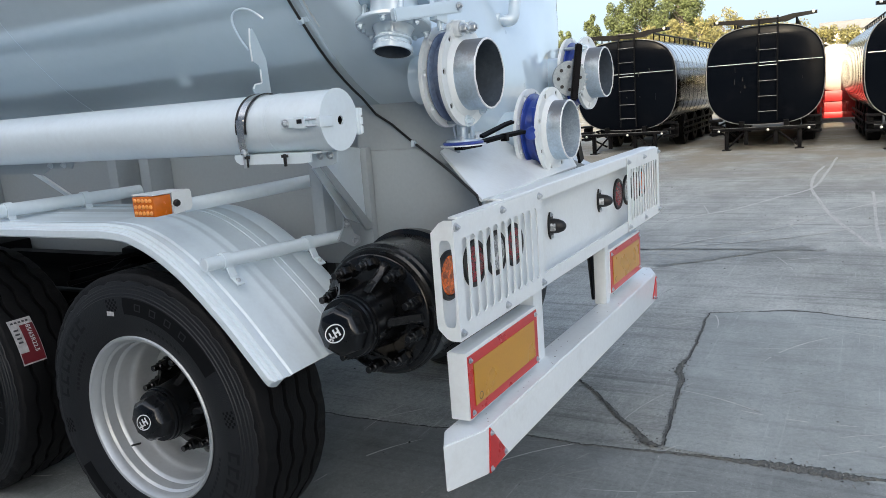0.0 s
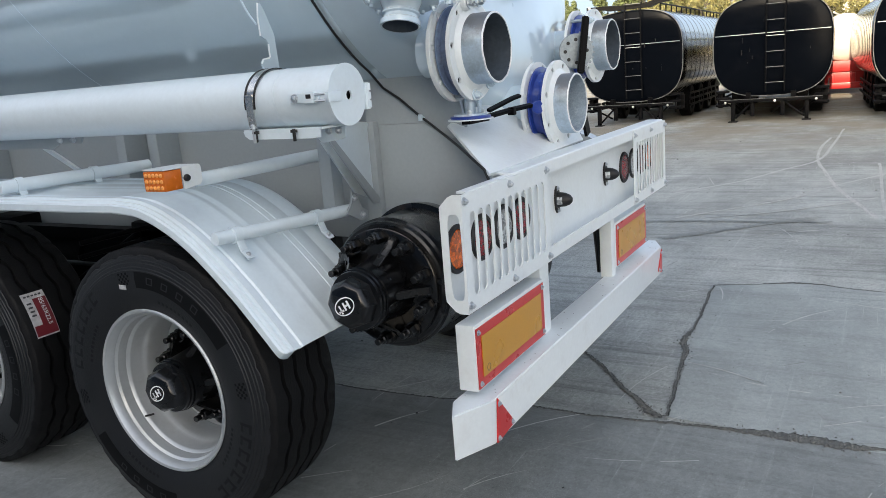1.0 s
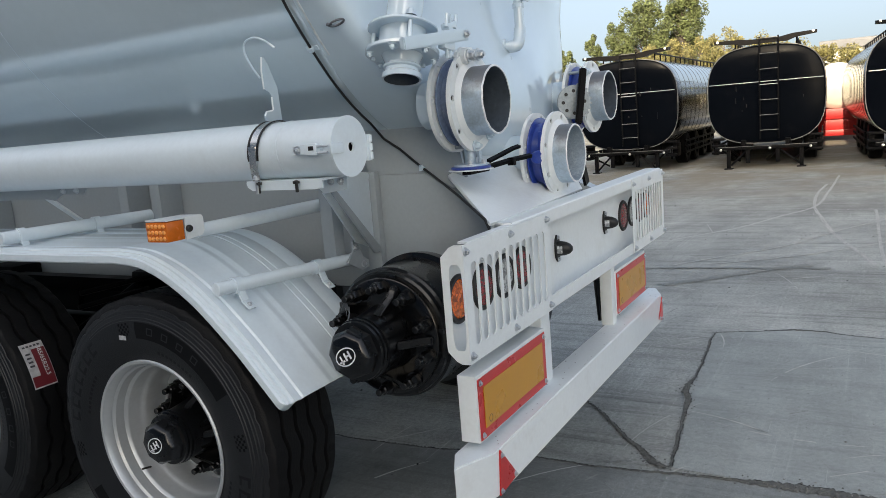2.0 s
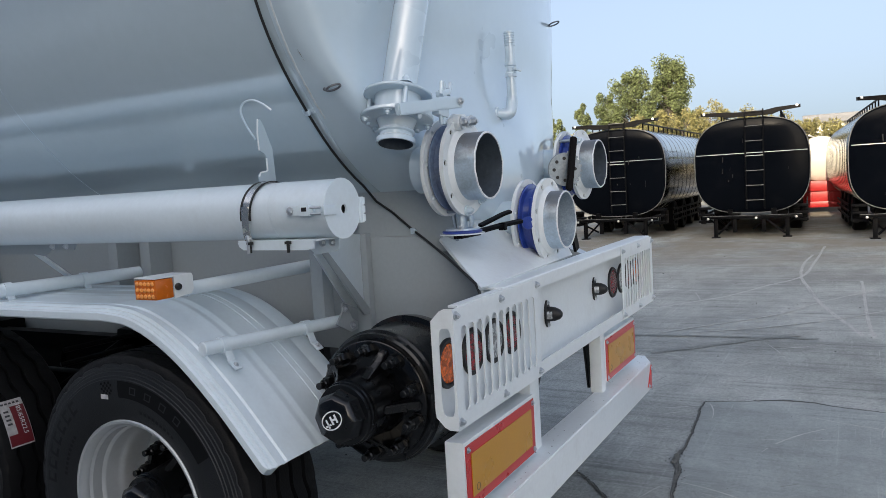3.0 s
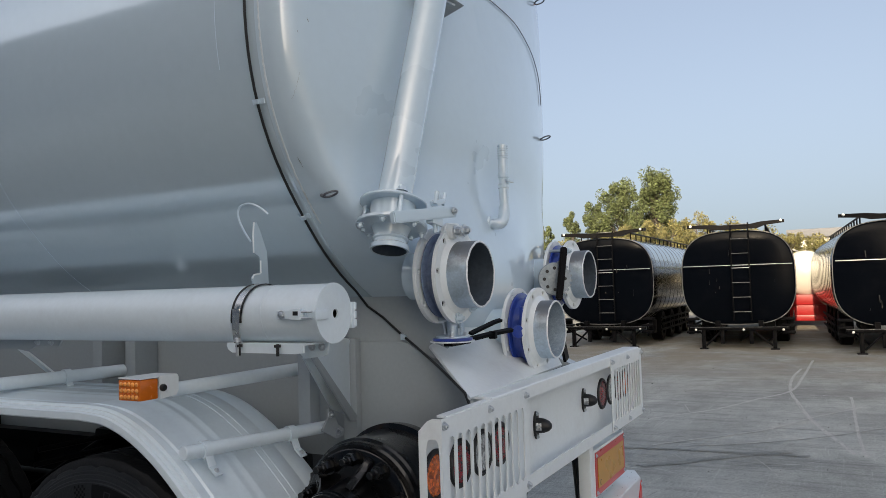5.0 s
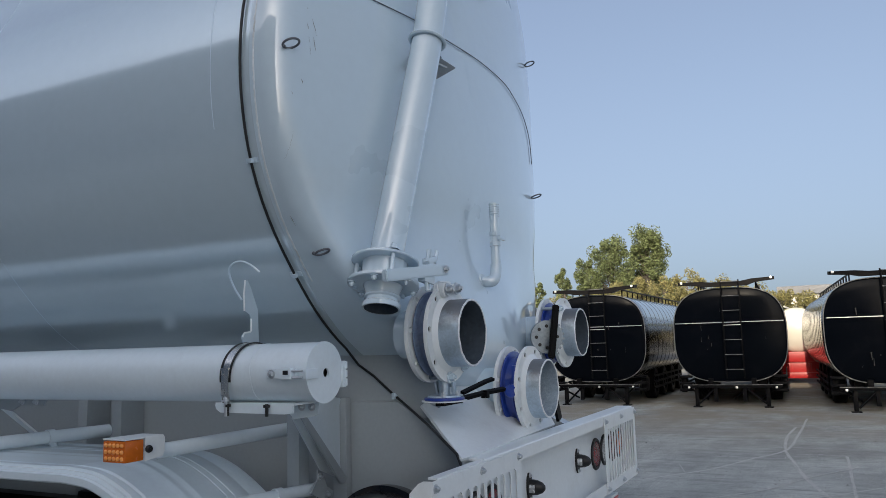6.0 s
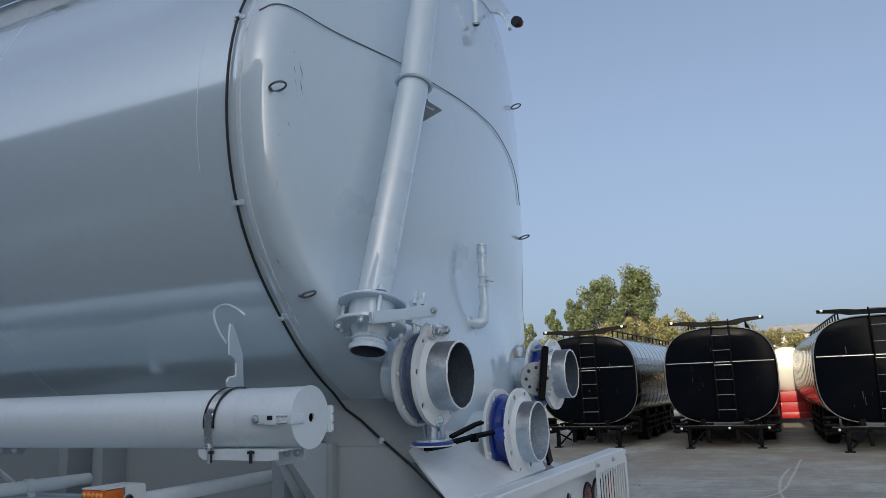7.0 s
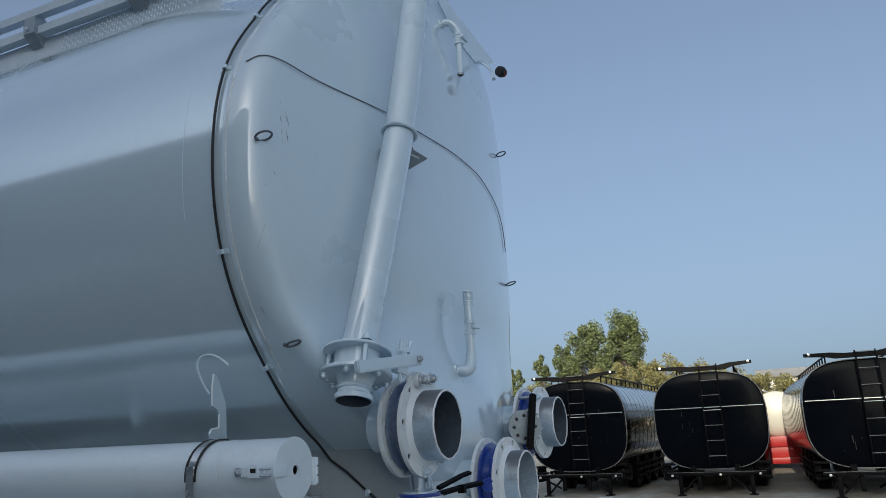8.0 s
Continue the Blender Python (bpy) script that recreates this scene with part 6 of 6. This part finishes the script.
    p = Vector((-0.66 - 0.256, HY, HZ)) + Vector((0, math.cos(a), math.sin(a))) * 0.198
    part("drum_lug", boxed(-0.006, 0.006, -0.012, 0.012, -0.008, 0.008, 0.002, Matrix.Translation(p)), M_BLACK, drum)
hub_unit(-1.155, HY, HZ, trailer)
part("axle_beam", rod(bmesh.new(), (-0.68, HY, HZ), (0.68, HY, HZ), 0.063, 24), M_BLACK, trailer, "black axle beam")
part("brake_drum", lathe(bmesh.new(), (0.66, HY, HZ), (1, 0, 0), [(0, 0.0), (0, 0.22), (0.05, 0.222), (0.25, 0.215), (0.25, 0.0)], 48), M_BLACK, trailer)
for y in (1.20, 2.51, 3.82):
    part("axle_beam", rod(bmesh.new(), (-0.95, y, WZ), (0.95, y, WZ), 0.063, 24), M_BLACK, trailer)
    part("brake_drum", lathe(bmesh.new(), (-0.87, y, WZ), (1, 0, 0), [(0, 0.10), (0, 0.21), (0.2, 0.215), (0.2, 0.0)], 40), M_BLACK, trailer)
    part("spring_pack", boxed(-0.52, -0.44, y - 0.55, y + 0.55, WZ + 0.12, WZ + 0.22, 0.02), M_TK_DARK, trailer, "black leaf spring pack")
    part("spring_hanger", boxed(-0.60, -0.43, y + 0.46, y + 0.84, WZ - 0.12, 1.0, 0.02), M_TK_DARK, trailer)
    for s, dz in ((1, 0.02), (-1, -0.03)):
        bm = bmesh.new()
        rod(bm, (-0.70, y + 0.15 * s, WZ + 0.22 + dz), (-0.62, y + 0.55 * s, 0.95), 0.018, 10)
        part("brake_rod", bm, M_TK_DARK, trailer)
    bm = bmesh.new()
    rod(bm, (-0.72, y + 0.30, 0.80), (-0.58, y + 0.30, 0.84), 0.085, 24)
    part("brake_chamber", bm, M_TK_DARK, trailer, "black round brake chamber")
    far = bmesh.new()
    lathe(far, (0.87 + 0.19, y, WZ), (1, 0, 0), [(-0.19, 0.3), (-0.19, 0.5), (-0.15, 0.53), (0.15, 0.53), (0.19, 0.5), (0.19, 0.3)], 48)
    part("wheel_tyre", far, M_RUBBER, trailer)
bm = bmesh.new()
for p0, p1 in (((-0.95, 1.92, 0.98), (-0.55, 1.80, 1.00)), ((-0.9, 2.02, 0.90), (-0.5, 1.9, 0.93))):
    rod(bm, p0, p1, 0.012, 8)
part("brake_linkage", bm, M_TK_DARK, trailer)
part("air_tank", rod(bmesh.new(), (0.15, 3.3, 0.62), (0.15, 6.2, 0.62), 0.17, 24), M_TK_DARK, trailer, "dark air tank under the frame")
part("guard_under_plate", boxed(-0.60, -0.53, 0.9, 4.0, 0.90, 0.96), M_TK_DARK, trailer)

WALK_Z0, WALK_Z1 = 3.425, 3.535

# ---- walkway on the tank top: tread-plate toe board, folding rail, brackets
part("walkway_plate", boxed(-0.10, 0.56, 1.15, 11.5, 3.875, 3.89), M_GALV, trailer, "chequered walkway on the tank top")
bm = bmesh.new()
slab(bm, [(-0.70, 0.98, WALK_Z0 - 0.07), (-0.70, 11.5, WALK_Z0 - 0.07), (-0.68, 11.5, WALK_Z1), (-0.68, 1.12, WALK_Z1)], (0.006, 0, 0))
board = part("toe_board", bm, M_BOARD, trailer, "galvanised tread-plate toe board", smooth=0)
bm = bmesh.new()
for k in range(56):
    y0 = 0.995 + 0.0175 * k
    for j in range(4):
        z0 = WALK_Z0 - 0.012 + 0.030 * j + 0.012 * (k % 2)
        lean = (0.003 if k % 2 else -0.003)
        xx = -0.7005 + 0.0182 * (z0 - WALK_Z0) / (WALK_Z1 - WALK_Z0)
        v = [bm.verts.new(p) for p in ((xx, y0 - lean, z0), (xx + 0.001, y0 - 0.0065, z0 + 0.013), (xx + 0.004, y0 + lean, z0 + 0.027), (xx + 0.001, y0 + 0.0065, z0 + 0.013), (xx - 0.0022, y0, z0 + 0.013))]
        for i in range(4):
            bm.faces.new((v[i], v[(i + 1) % 4], v[4]))
tagged(part("tread_pattern", bm, M_TANK, board, "worn raised tread pattern", smooth=0), kind="stuff")
RAIL = ((-0.72, 1.25, 3.642), (-0.72, 2.40, 3.650), (-0.72, 3.0, 3.655), (-0.72, 11.5, 3.66))
bm = bmesh.new()
sweep(bm, RAIL, 0, flat=(0.020, 0.020, (1, 0, 0)))
rail = part("walkway_rail", bm, M_BOARD, trailer, "galvanised square-tube rail along the walkway", smooth=20)
bm = bmesh.new()
sweep(bm, [Vector(p) + Vector((0.015, -0.25, -0.092)) for p in RAIL], 0, flat=(0.022, 0.020, (1, 0, 0)))
part("lower_rail", bm, M_BOARD, rail, smooth=20)
for y in (1.43, 2.10, 3.0, 4.2, 5.4):
    zt = 3.625
    bm = bmesh.new()
    slab(bm, [(-0.745, y, zt - 0.085), (-0.745, y, zt), (-0.70, y, zt + 0.01), (-0.62, y, WALK_Z1 + 0.02), (-0.69, y, WALK_Z0 + 0.06)], (0, 0.075, 0))
    part("rail_bracket", bm, M_GALV_DULL, trailer, smooth=0)
    bolt((-0.747, y + 0.055, zt - 0.060), (-1, 0, 0), trailer, BOLT)

# ---------------------------------------------------------------- black tank trailers across the yard
def section(w, h, zc, n=64, e=3.0):
    pts = []
    for k in range(n):
        a = 2 * math.pi * k / n
        c, s = math.cos(a), math.sin(a)
        pts.append((w / 2 * math.copysign(abs(c) ** (2 / e), c), zc + h / 2 * math.copysign(abs(s) ** (2 / e), s)))
    return pts


def black_tanker(at, label, length=6.2):
    """A clad tank with black rear end, ladder, roof wing, bumper and legs; rear at x = 0, ground at z = 0."""
    t = thing("tank_trailer", label, "tank trailer", "row of parked tank trailers", at=at)
    W, H, ZC = 2.40, 2.12, 1.585
    n = 64
    # cladding with ribs
    bm = bmesh.new()
    rows = []
    step = 0.56
    cuts = [(0.0, 0.985), (0.05, 1.0)]
    x = 0.45
    while x < length:
        cuts += [(x - 0.020, 1.0), (x - 0.016, 1.003), (x + 0.016, 1.003), (x + 0.020, 1.0)]
        x += step
    cuts.append((length, 1.0))
    for cx, s in cuts:
        rows.append([bm.verts.new((cx, y, ZC + (z - ZC) * s)) for y, z in [(a * s, b) for a, b in section(W, H, ZC, n)]])
    for a, b in zip(rows, rows[1:]):
        for i in range(n):
            bm.faces.new((a[i], a[(i + 1) % n], b[(i + 1) % n], b[i]))
    bm.faces.new(rows[-1])
    part("cladding", bm, M_TK_STEEL, t, "polished ribbed steel cladding", smooth=25)
    # dark bands between the sheets
    for i, cx in enumerate([0.45 + step * j for j in range(int((length - 0.45) / step) + 1)]):
        bm = bmesh.new()
        pts = [(y * 1.0045, ZC + (z - ZC) * 1.0045) for y, z in section(W, H, ZC, n)]
        a = [bm.verts.new((cx - 0.008, y, z)) for y, z in pts]
        b = [bm.verts.new((cx + 0.008, y, z)) for y, z in pts]
        for k in range(n):
            bm.faces.new((a[k], a[(k + 1) % n], b[(k + 1) % n], b[k]))
        part("band", bm, M_TK_DARK, t)
    # rear end, slightly domed
    bm = bmesh.new()
    rows = []
    for s, dx in ((1.0, 0.0), (0.992, -0.012), (0.97, -0.02), (0.8, -0.05), (0.5, -0.08), (0.2, -0.095), (0.02, -0.10)):
        rows.append([bm.verts.new((dx, y * s, ZC + (z - ZC) * s)) for y, z in section(W * 0.985, H * 0.985, ZC, n)])
    for a, b in zip(rows, rows[1:]):
        for k in range(n):
            bm.faces.new((a[k], a[(k + 1) % n], b[(k + 1) % n], b[k]))
    bm.faces.new(rows[-1])
    end = part("rear_end", bm, M_TK_BLACK, t, "glossy black rear end", smooth=60)
    bm = bmesh.new()
    sweep(bm, [(-0.004, y * 0.992, ZC + (z - ZC) * 0.992) for y, z in section(W, H, ZC, n) + section(W, H, ZC, n)[:1]], 0.010, 6, cap=False)
    part("end_trim", bm, M_TK_RUNG, end)
    part("trim_strip", boxed(-0.115, -0.10, -1.14, 1.14, 1.852, 1.868), M_TK_LINE, end, "bright strip")
    # ladder
    for y in (-0.27, 0.10):
        bm = bmesh.new()
        sweep(bm, spline([(-0.14, y, 0.62), (-0.17, y, 1.4), (-0.17, y, 2.4), (-0.12, y, 2.66), (-0.05, y, 2.80)], 5), 0.018, 8)
        part("ladder_rail", bm, M_TK_DARK, t)
    for k in range(7):
        z = 0.82 + 0.325 * k
        bm = bmesh.new()
        rod(bm, (-0.185, -0.27, z), (-0.185, 0.10, z), 0.007, 8)
        part("ladder_rung", bm, M_TK_LINE if k == 3 else M_TK_RUNG, t)
    # roof wing with lamps
    bm = bmesh.new()
    slab(bm, [(-0.10, -1.02, 2.762), (-0.10, -1.02, 2.832), (-0.10, -0.55, 2.810), (-0.10, -0.30, 2.765), (-0.10, 0.30, 2.765), (-0.10, 0.55, 2.792), (-0.10, 1.02, 2.796), (-0.10, 1.02, 2.726), (-0.10, 0.62, 2.700), (-0.10, 0.45, 2.660), (-0.10, -0.45, 2.660), (-0.10, -0.62, 2.722)], (0.30, 0, 0.02))
    part("roof_wing", bm, M_TK_DARK, t, "black roof wing with marker lamps")
    for y, z in ((-0.95, 2.81), (0.95, 2.775)):
        part("marker_lamp", lathe(bmesh.new(), (-0.10, y, z), (-1, 0, 0), [(0, 0.03), (0.02, 0.026), (0.025, 0)], 14), M_TK_LINE, t)
    for y in (-0.62, 0.62):
        bm = bmesh.new()
        rod(bm, (0.3, y, 2.75), (length, y, 2.75), 0.02, 8)
        part("roof_rail", bm, M_TK_DARK, t)
        for k in range(int(length / 0.6)):
            bm = bmesh.new()
            rod(bm, (0.3 + k * 0.6, y, 2.58), (0.3 + k * 0.6, y, 2.75), 0.016, 6)
            part("rail_post", bm, M_TK_DARK, t)
    # bumper, legs, undergear
    part("rear_bumper", boxed(-0.32, -0.24, -1.02, 1.02, 0.425, 0.50, 0.01), M_TK_DARK, t, "black rear bumper")
    part("bumper_edge", boxed(-0.324, -0.321, -1.02, 1.02, 0.488, 0.496), M_TK_RUNG, t)
    for y in (-0.9, -0.1, 0.9):
        part("bumper_lamp", lathe(bmesh.new(), (-0.325, y, 0.435), (-1, 0, 0), [(0, 0.028), (0.015, 0.026), (0.02, 0)], 14), M_TK_LINE, t)
    for y in (-0.72, -0.25, 0.35, 0.75):
        bm = bmesh.new()
        box(bm, -0.25, -0.15, y - 0.04, y + 0.04, 0.02 if abs(y) > 0.5 else 0.12, 0.42, 0.006)
        box(bm, -0.30, -0.10, y - 0.09, y + 0.09, 0.0, 0.02) if abs(y) > 0.5 else None
        part("support_leg", bm, M_TK_DARK, t)
    for a, b in (((-0.22, -0.68, 0.08), (-0.22, -0.30, 0.40)), ((-0.22, 0.70, 0.08), (-0.22, 0.38, 0.40)), ((0.5, -0.9, 0.5), (1.5, -0.7, 0.16)), ((0.5, 0.9, 0.5), (1.5, 0.7, 0.16)), ((-0.2, -0.9, 0.42), (0.2, -0.55, 0.14)), ((-0.2, 0.9, 0.42), (0.2, 0.55, 0.14)), ((-0.2, -0.3, 0.40), (0.3, 0.0, 0.15))):
        part("brace", rod(bmesh.new(), a, b, 0.022, 8), M_TK_DARK, t)
    for y in (-0.45, 0.45):
        part("chassis_rail", boxed(-0.15, length, y - 0.05, y + 0.05, 0.42, 0.62), M_TK_DARK, t)
    for k in range(4):
        for s in (-1, 1):
            bm = bmesh.new()
            lathe(bm, (2.1 + 1.25 * k, s * 0.85, 0.40), (0, s, 0), [(-0.14, 0.2), (-0.14, 0.36), (-0.11, 0.40), (0.11, 0.40), (0.14, 0.36), (0.14, 0.24), (0.10, 0.22)], 32)
            w = part("wheel_tyre", bm, M_TK_DARK, t)
            part("rim", lathe(bmesh.new(), (2.1 + 1.25 * k, s * 0.93, 0.40), (0, s, 0), [(0.03, 0.23), (0.0, 0.2), (-0.02, 0.1), (0.06, 0.09), (0.06, 0)], 24), M_TK_DARK, w)
    for s in (-1, 1):
        y0, y1 = sorted((s * 1.00, s * 1.12))
        part("side_box", boxed(0.15, 0.55, y0, y1, 0.30, 0.62, 0.02), M_TK_DARK, t)
        part("air_tank", rod(bmesh.new(), (0.25, s * 0.62, 0.52), (1.05, s * 0.62, 0.52), 0.11, 18), M_TK_DARK, t)
        for k in range(3):
            part("corner_bracket", boxed(0.0, 0.30, min(s * 0.86, s * 1.14), max(s * 0.86, s * 1.14), 0.33 + 0.15 * k, 0.38 + 0.15 * k, 0.008), M_TK_DARK, t)
        part("mudguard", boxed(1.5, 6.4, min(s * 0.68, s * 1.02), max(s * 0.68, s * 1.02), 0.80, 0.83, 0.01), M_TK_DARK, t)
        for k in range(3):
            part("side_rail", boxed(1.2, 5.2, min(s * 1.09, s * 1.12), max(s * 1.09, s * 1.12), 0.30 + 0.14 * k, 0.35 + 0.14 * k), M_TK_DARK, t)
    rnd = random.Random(int(abs(at.translation.y) * 100))
    for k in range(7):
        y, z, h = rnd.uniform(-0.9, 0.9), rnd.uniform(0.75, 2.3), rnd.uniform(0.02, 0.16)
        w = rnd.uniform(0.003, 0.009)
        bm = bmesh.new()
        bm.faces.new([bm.verts.new(q) for q in ((-0.122, y - w, z), (-0.122, y + w, z), (-0.122, y + w * 0.5 + 0.02 * rnd.uniform(-1, 1), z + h), (-0.122, y - w * 0.5, z + h))])
        part("scuff", bm, M_TK_SCUFF, end)
    return t


black_tanker(pose(15.6, 4.27, 0, 0, 0, 1.0), "black-ended tank trailer with ribbed polished cladding", 9.5)
black_tanker(pose(15.4, 1.17, 0, 0, 0, 3.0), "black-ended tank trailer with centre ladder and roof wing", 9.0)
black_tanker(pose(14.6, -1.94, 0, 0, 0, 4.5), "black-ended tank trailer with ribbed pale cladding at the row's end", 9.0)

# white tank on a red chassis, farther back between them
wt = thing("white_tank_trailer", "white tank on a bright red chassis, in sunlight", "tank trailer", at=pose(24.0, 0.15, 0))
bm = bmesh.new()
lathe(bm, (0, 0, 1.66), (1, 0, 0), [(0, 0), (0.02, 0.3), (0.09, 0.52), (0.20, 0.68), (0.32, 0.72), (6, 0.72), (6, 0)], 48)
part("tank", bm, M_FAR_WHITE, wt, "cream-white tank", smooth=40)
part("chassis", boxed(-0.25, 6, -0.95, 0.95, 0.66, 0.98, 0.02), M_RED_PAINT, wt, "bright red chassis")
part("rear_bumper", boxed(-0.30, -0.20, -0.95, 0.95, 0.16, 0.34, 0.02), M_RED_PAINT, wt)
for y in (-0.85, -0.3, 0.3, 0.85):
    part("upright", boxed(-0.26, -0.16, y - 0.05, y + 0.05, 0.34, 0.62, 0.01), M_RED_PAINT, wt)
part("rear_panel", boxed(-0.19, -0.15, -0.93, 0.93, 0.33, 0.67, 0.01), M_RED_PAINT, wt)
part("top_rail", rod(bmesh.new(), (0.0, 0.3, 2.42), (6, 0.3, 2.42), 0.03, 8), M_FAR_WHITE, wt)
for k in range(3):
    part("wheel_tyre", lathe(bmesh.new(), (0.8 + 1.2 * k, 0.85, 0.42), (0, 1, 0), [(-0.13, 0.2), (-0.13, 0.42), (0.13, 0.42), (0.13, 0.2)], 28), M_RUBBER, wt)

# ---------------------------------------------------------------- trees, bushes, far buildings
def leaves(bm, centre, radii, count, size, rnd, hollow=0.35):
    for _ in range(count):
        while True:
            p = Vector((rnd.uniform(-1, 1), rnd.uniform(-1, 1), rnd.uniform(-1, 1)))
            if hollow < p.length < 1:
                break
        q = Vector(centre) + Vector((p.x * radii[0], p.y * radii[1], p.z * radii[2]))
        u = Vector((rnd.uniform(-1, 1), rnd.uniform(-1, 1), rnd.uniform(-1, 1))).normalized()
        v = u.orthogonal().normalized()
        s = size * rnd.uniform(0.6, 1.3)
        bm.faces.new([bm.verts.new(q + u * s), bm.verts.new(q + v * s * 0.55), bm.verts.new(q - u * s), bm.verts.new(q - v * s * 0.55)])


def tree(x, y, height, spread, seed, label, mat=M_LEAF, bottom=0.2, clumps=60, per=130, size=0.13):
    rnd = random.Random(seed)
    t = thing("tree", label, "tree", at=pose(x, y, 0))
    bm = bmesh.new()
    pts = spline([(0, 0, 0), (rnd.uniform(-0.1, 0.1), rnd.uniform(-0.1, 0.1), height * 0.35), (rnd.uniform(-0.3, 0.3), rnd.uniform(-0.3, 0.3), height * 0.65), (0, 0, height * 0.93)], 6)
    rings = []
    for i, p in enumerate(pts):
        r = 0.028 * height * (1 - 0.93 * i / (len(pts) - 1))
        rings.append([bm.verts.new(p + Vector((math.cos(a), math.sin(a), 0)) * r) for a in [k * math.pi / 4 for k in range(8)]])
    for a, b in zip(rings, rings[1:]):
        for k in range(8):
            bm.faces.new((a[k], a[(k + 1) % 8], b[(k + 1) % 8], b[k]))
    centres = []
    for k in range(clumps):
        f = bottom + (1 - bottom) * (k + 0.5) / clumps
        w = spread * (0.35 + 0.75 * math.sin(math.pi * min(1, (f - bottom) / (1 - bottom) * 0.80 + 0.16))) * rnd.uniform(0.25, 1.0)
        a = rnd.uniform(0, 2 * math.pi)
        c = Vector((math.cos(a) * w, math.sin(a) * w, height * (f - 0.03) + rnd.uniform(-0.2, 0.2)))
        centres.append(c)
        s = Vector((0, 0, max(height * 0.15, c.z - w * 0.9)))
        d, u, v = axes(c - s)
        r0 = 0.03 * spread
        q = [bm.verts.new(s + (u * math.cos(g) + v * math.sin(g)) * r0) for g in (0, 2.1, 4.2)]
        e = [bm.verts.new(c + (u * math.cos(g) + v * math.sin(g)) * 0.012) for g in (0, 2.1, 4.2)]
        for i in range(3):
            bm.faces.new((q[i], q[(i + 1) % 3], e[(i + 1) % 3], e[i]))
    part("trunk", bm, M_BARK, t)
    bm = bmesh.new()
    for c in centres:
        s = max(spread * rnd.uniform(0.13, 0.38), 0.036 * height)
        leaves(bm, c, (s * 0.9, s * 0.9, s * 1.15), per, size, rnd, 0.1)
    tagged(part("crown", bm, mat, t, smooth=0), kind="stuff")
    return t


tree(60, 12.3, 10.3, 1.95, 1, "tall leafy green poplar with a full crown", clumps=150, per=150, size=0.115)
tree(61, 15.6, 9.9, 2.2, 2, "tall leafy green poplar with gaps in its crown", clumps=115, per=150, size=0.115)
tree(60.5, 17.6, 8.2, 1.3, 3, "smaller green tree beside the poplars", clumps=64, per=130, size=0.11)
tree(62, 20.2, 7.7, 0.9, 4, "slender green conical tree", clumps=60, per=110, size=0.10)
tree(60, 21.9, 6.6, 0.8, 5, "slender green tree at the yard's edge", clumps=50, per=110, size=0.10)
rnd = random.Random(6)
for k, (y, h, s) in enumerate(((16.6, 5.6, 1.6), (14.4, 6.2, 1.7), (12.3, 6.6, 1.8), (10.2, 6.3, 1.9), (8.3, 6.6, 1.7), (6.2, 6.2, 1.8), (4.2, 5.4, 1.7), (2.4, 5.0, 1.6), (0.6, 4.6, 1.6), (-1.2, 4.5, 1.6), (-3.2, 4.4, 1.8), (19.0, 5.2, 1.5), (22.6, 5.6, 1.4))):
    t = tree(56 + rnd.uniform(-1.5, 1.5), y, h * 0.91, s, 30 + k, "yellowing autumn tree in a row behind the yard", M_LEAF_Y, bottom=0.12, clumps=48, per=150, size=0.095)
    tagged(t, group="row of yellowing trees")

sh = thing("far_building", "long low grey shed with a flat roof behind the trees", "building", at=pose(74, -6, 0))
part("wall", boxed(0, 14, -16, 9, 0, 5.0), M_FARWALL, sh)
part("roof", boxed(-0.6, 14.6, -16.6, 9.6, 5.0, 5.75, 0.05), M_ROOF, sh)
for k in range(6):
    y = -14 + 3.8 * k
    w = part("window", boxed(-0.06, 0.02, y, y + 1.6, 2.4, 3.9), M_ROOF, sh)
    part("window_sill", boxed(-0.14, 0.0, y - 0.1, y + 1.7, 2.3, 2.4), M_FARWALL, w)
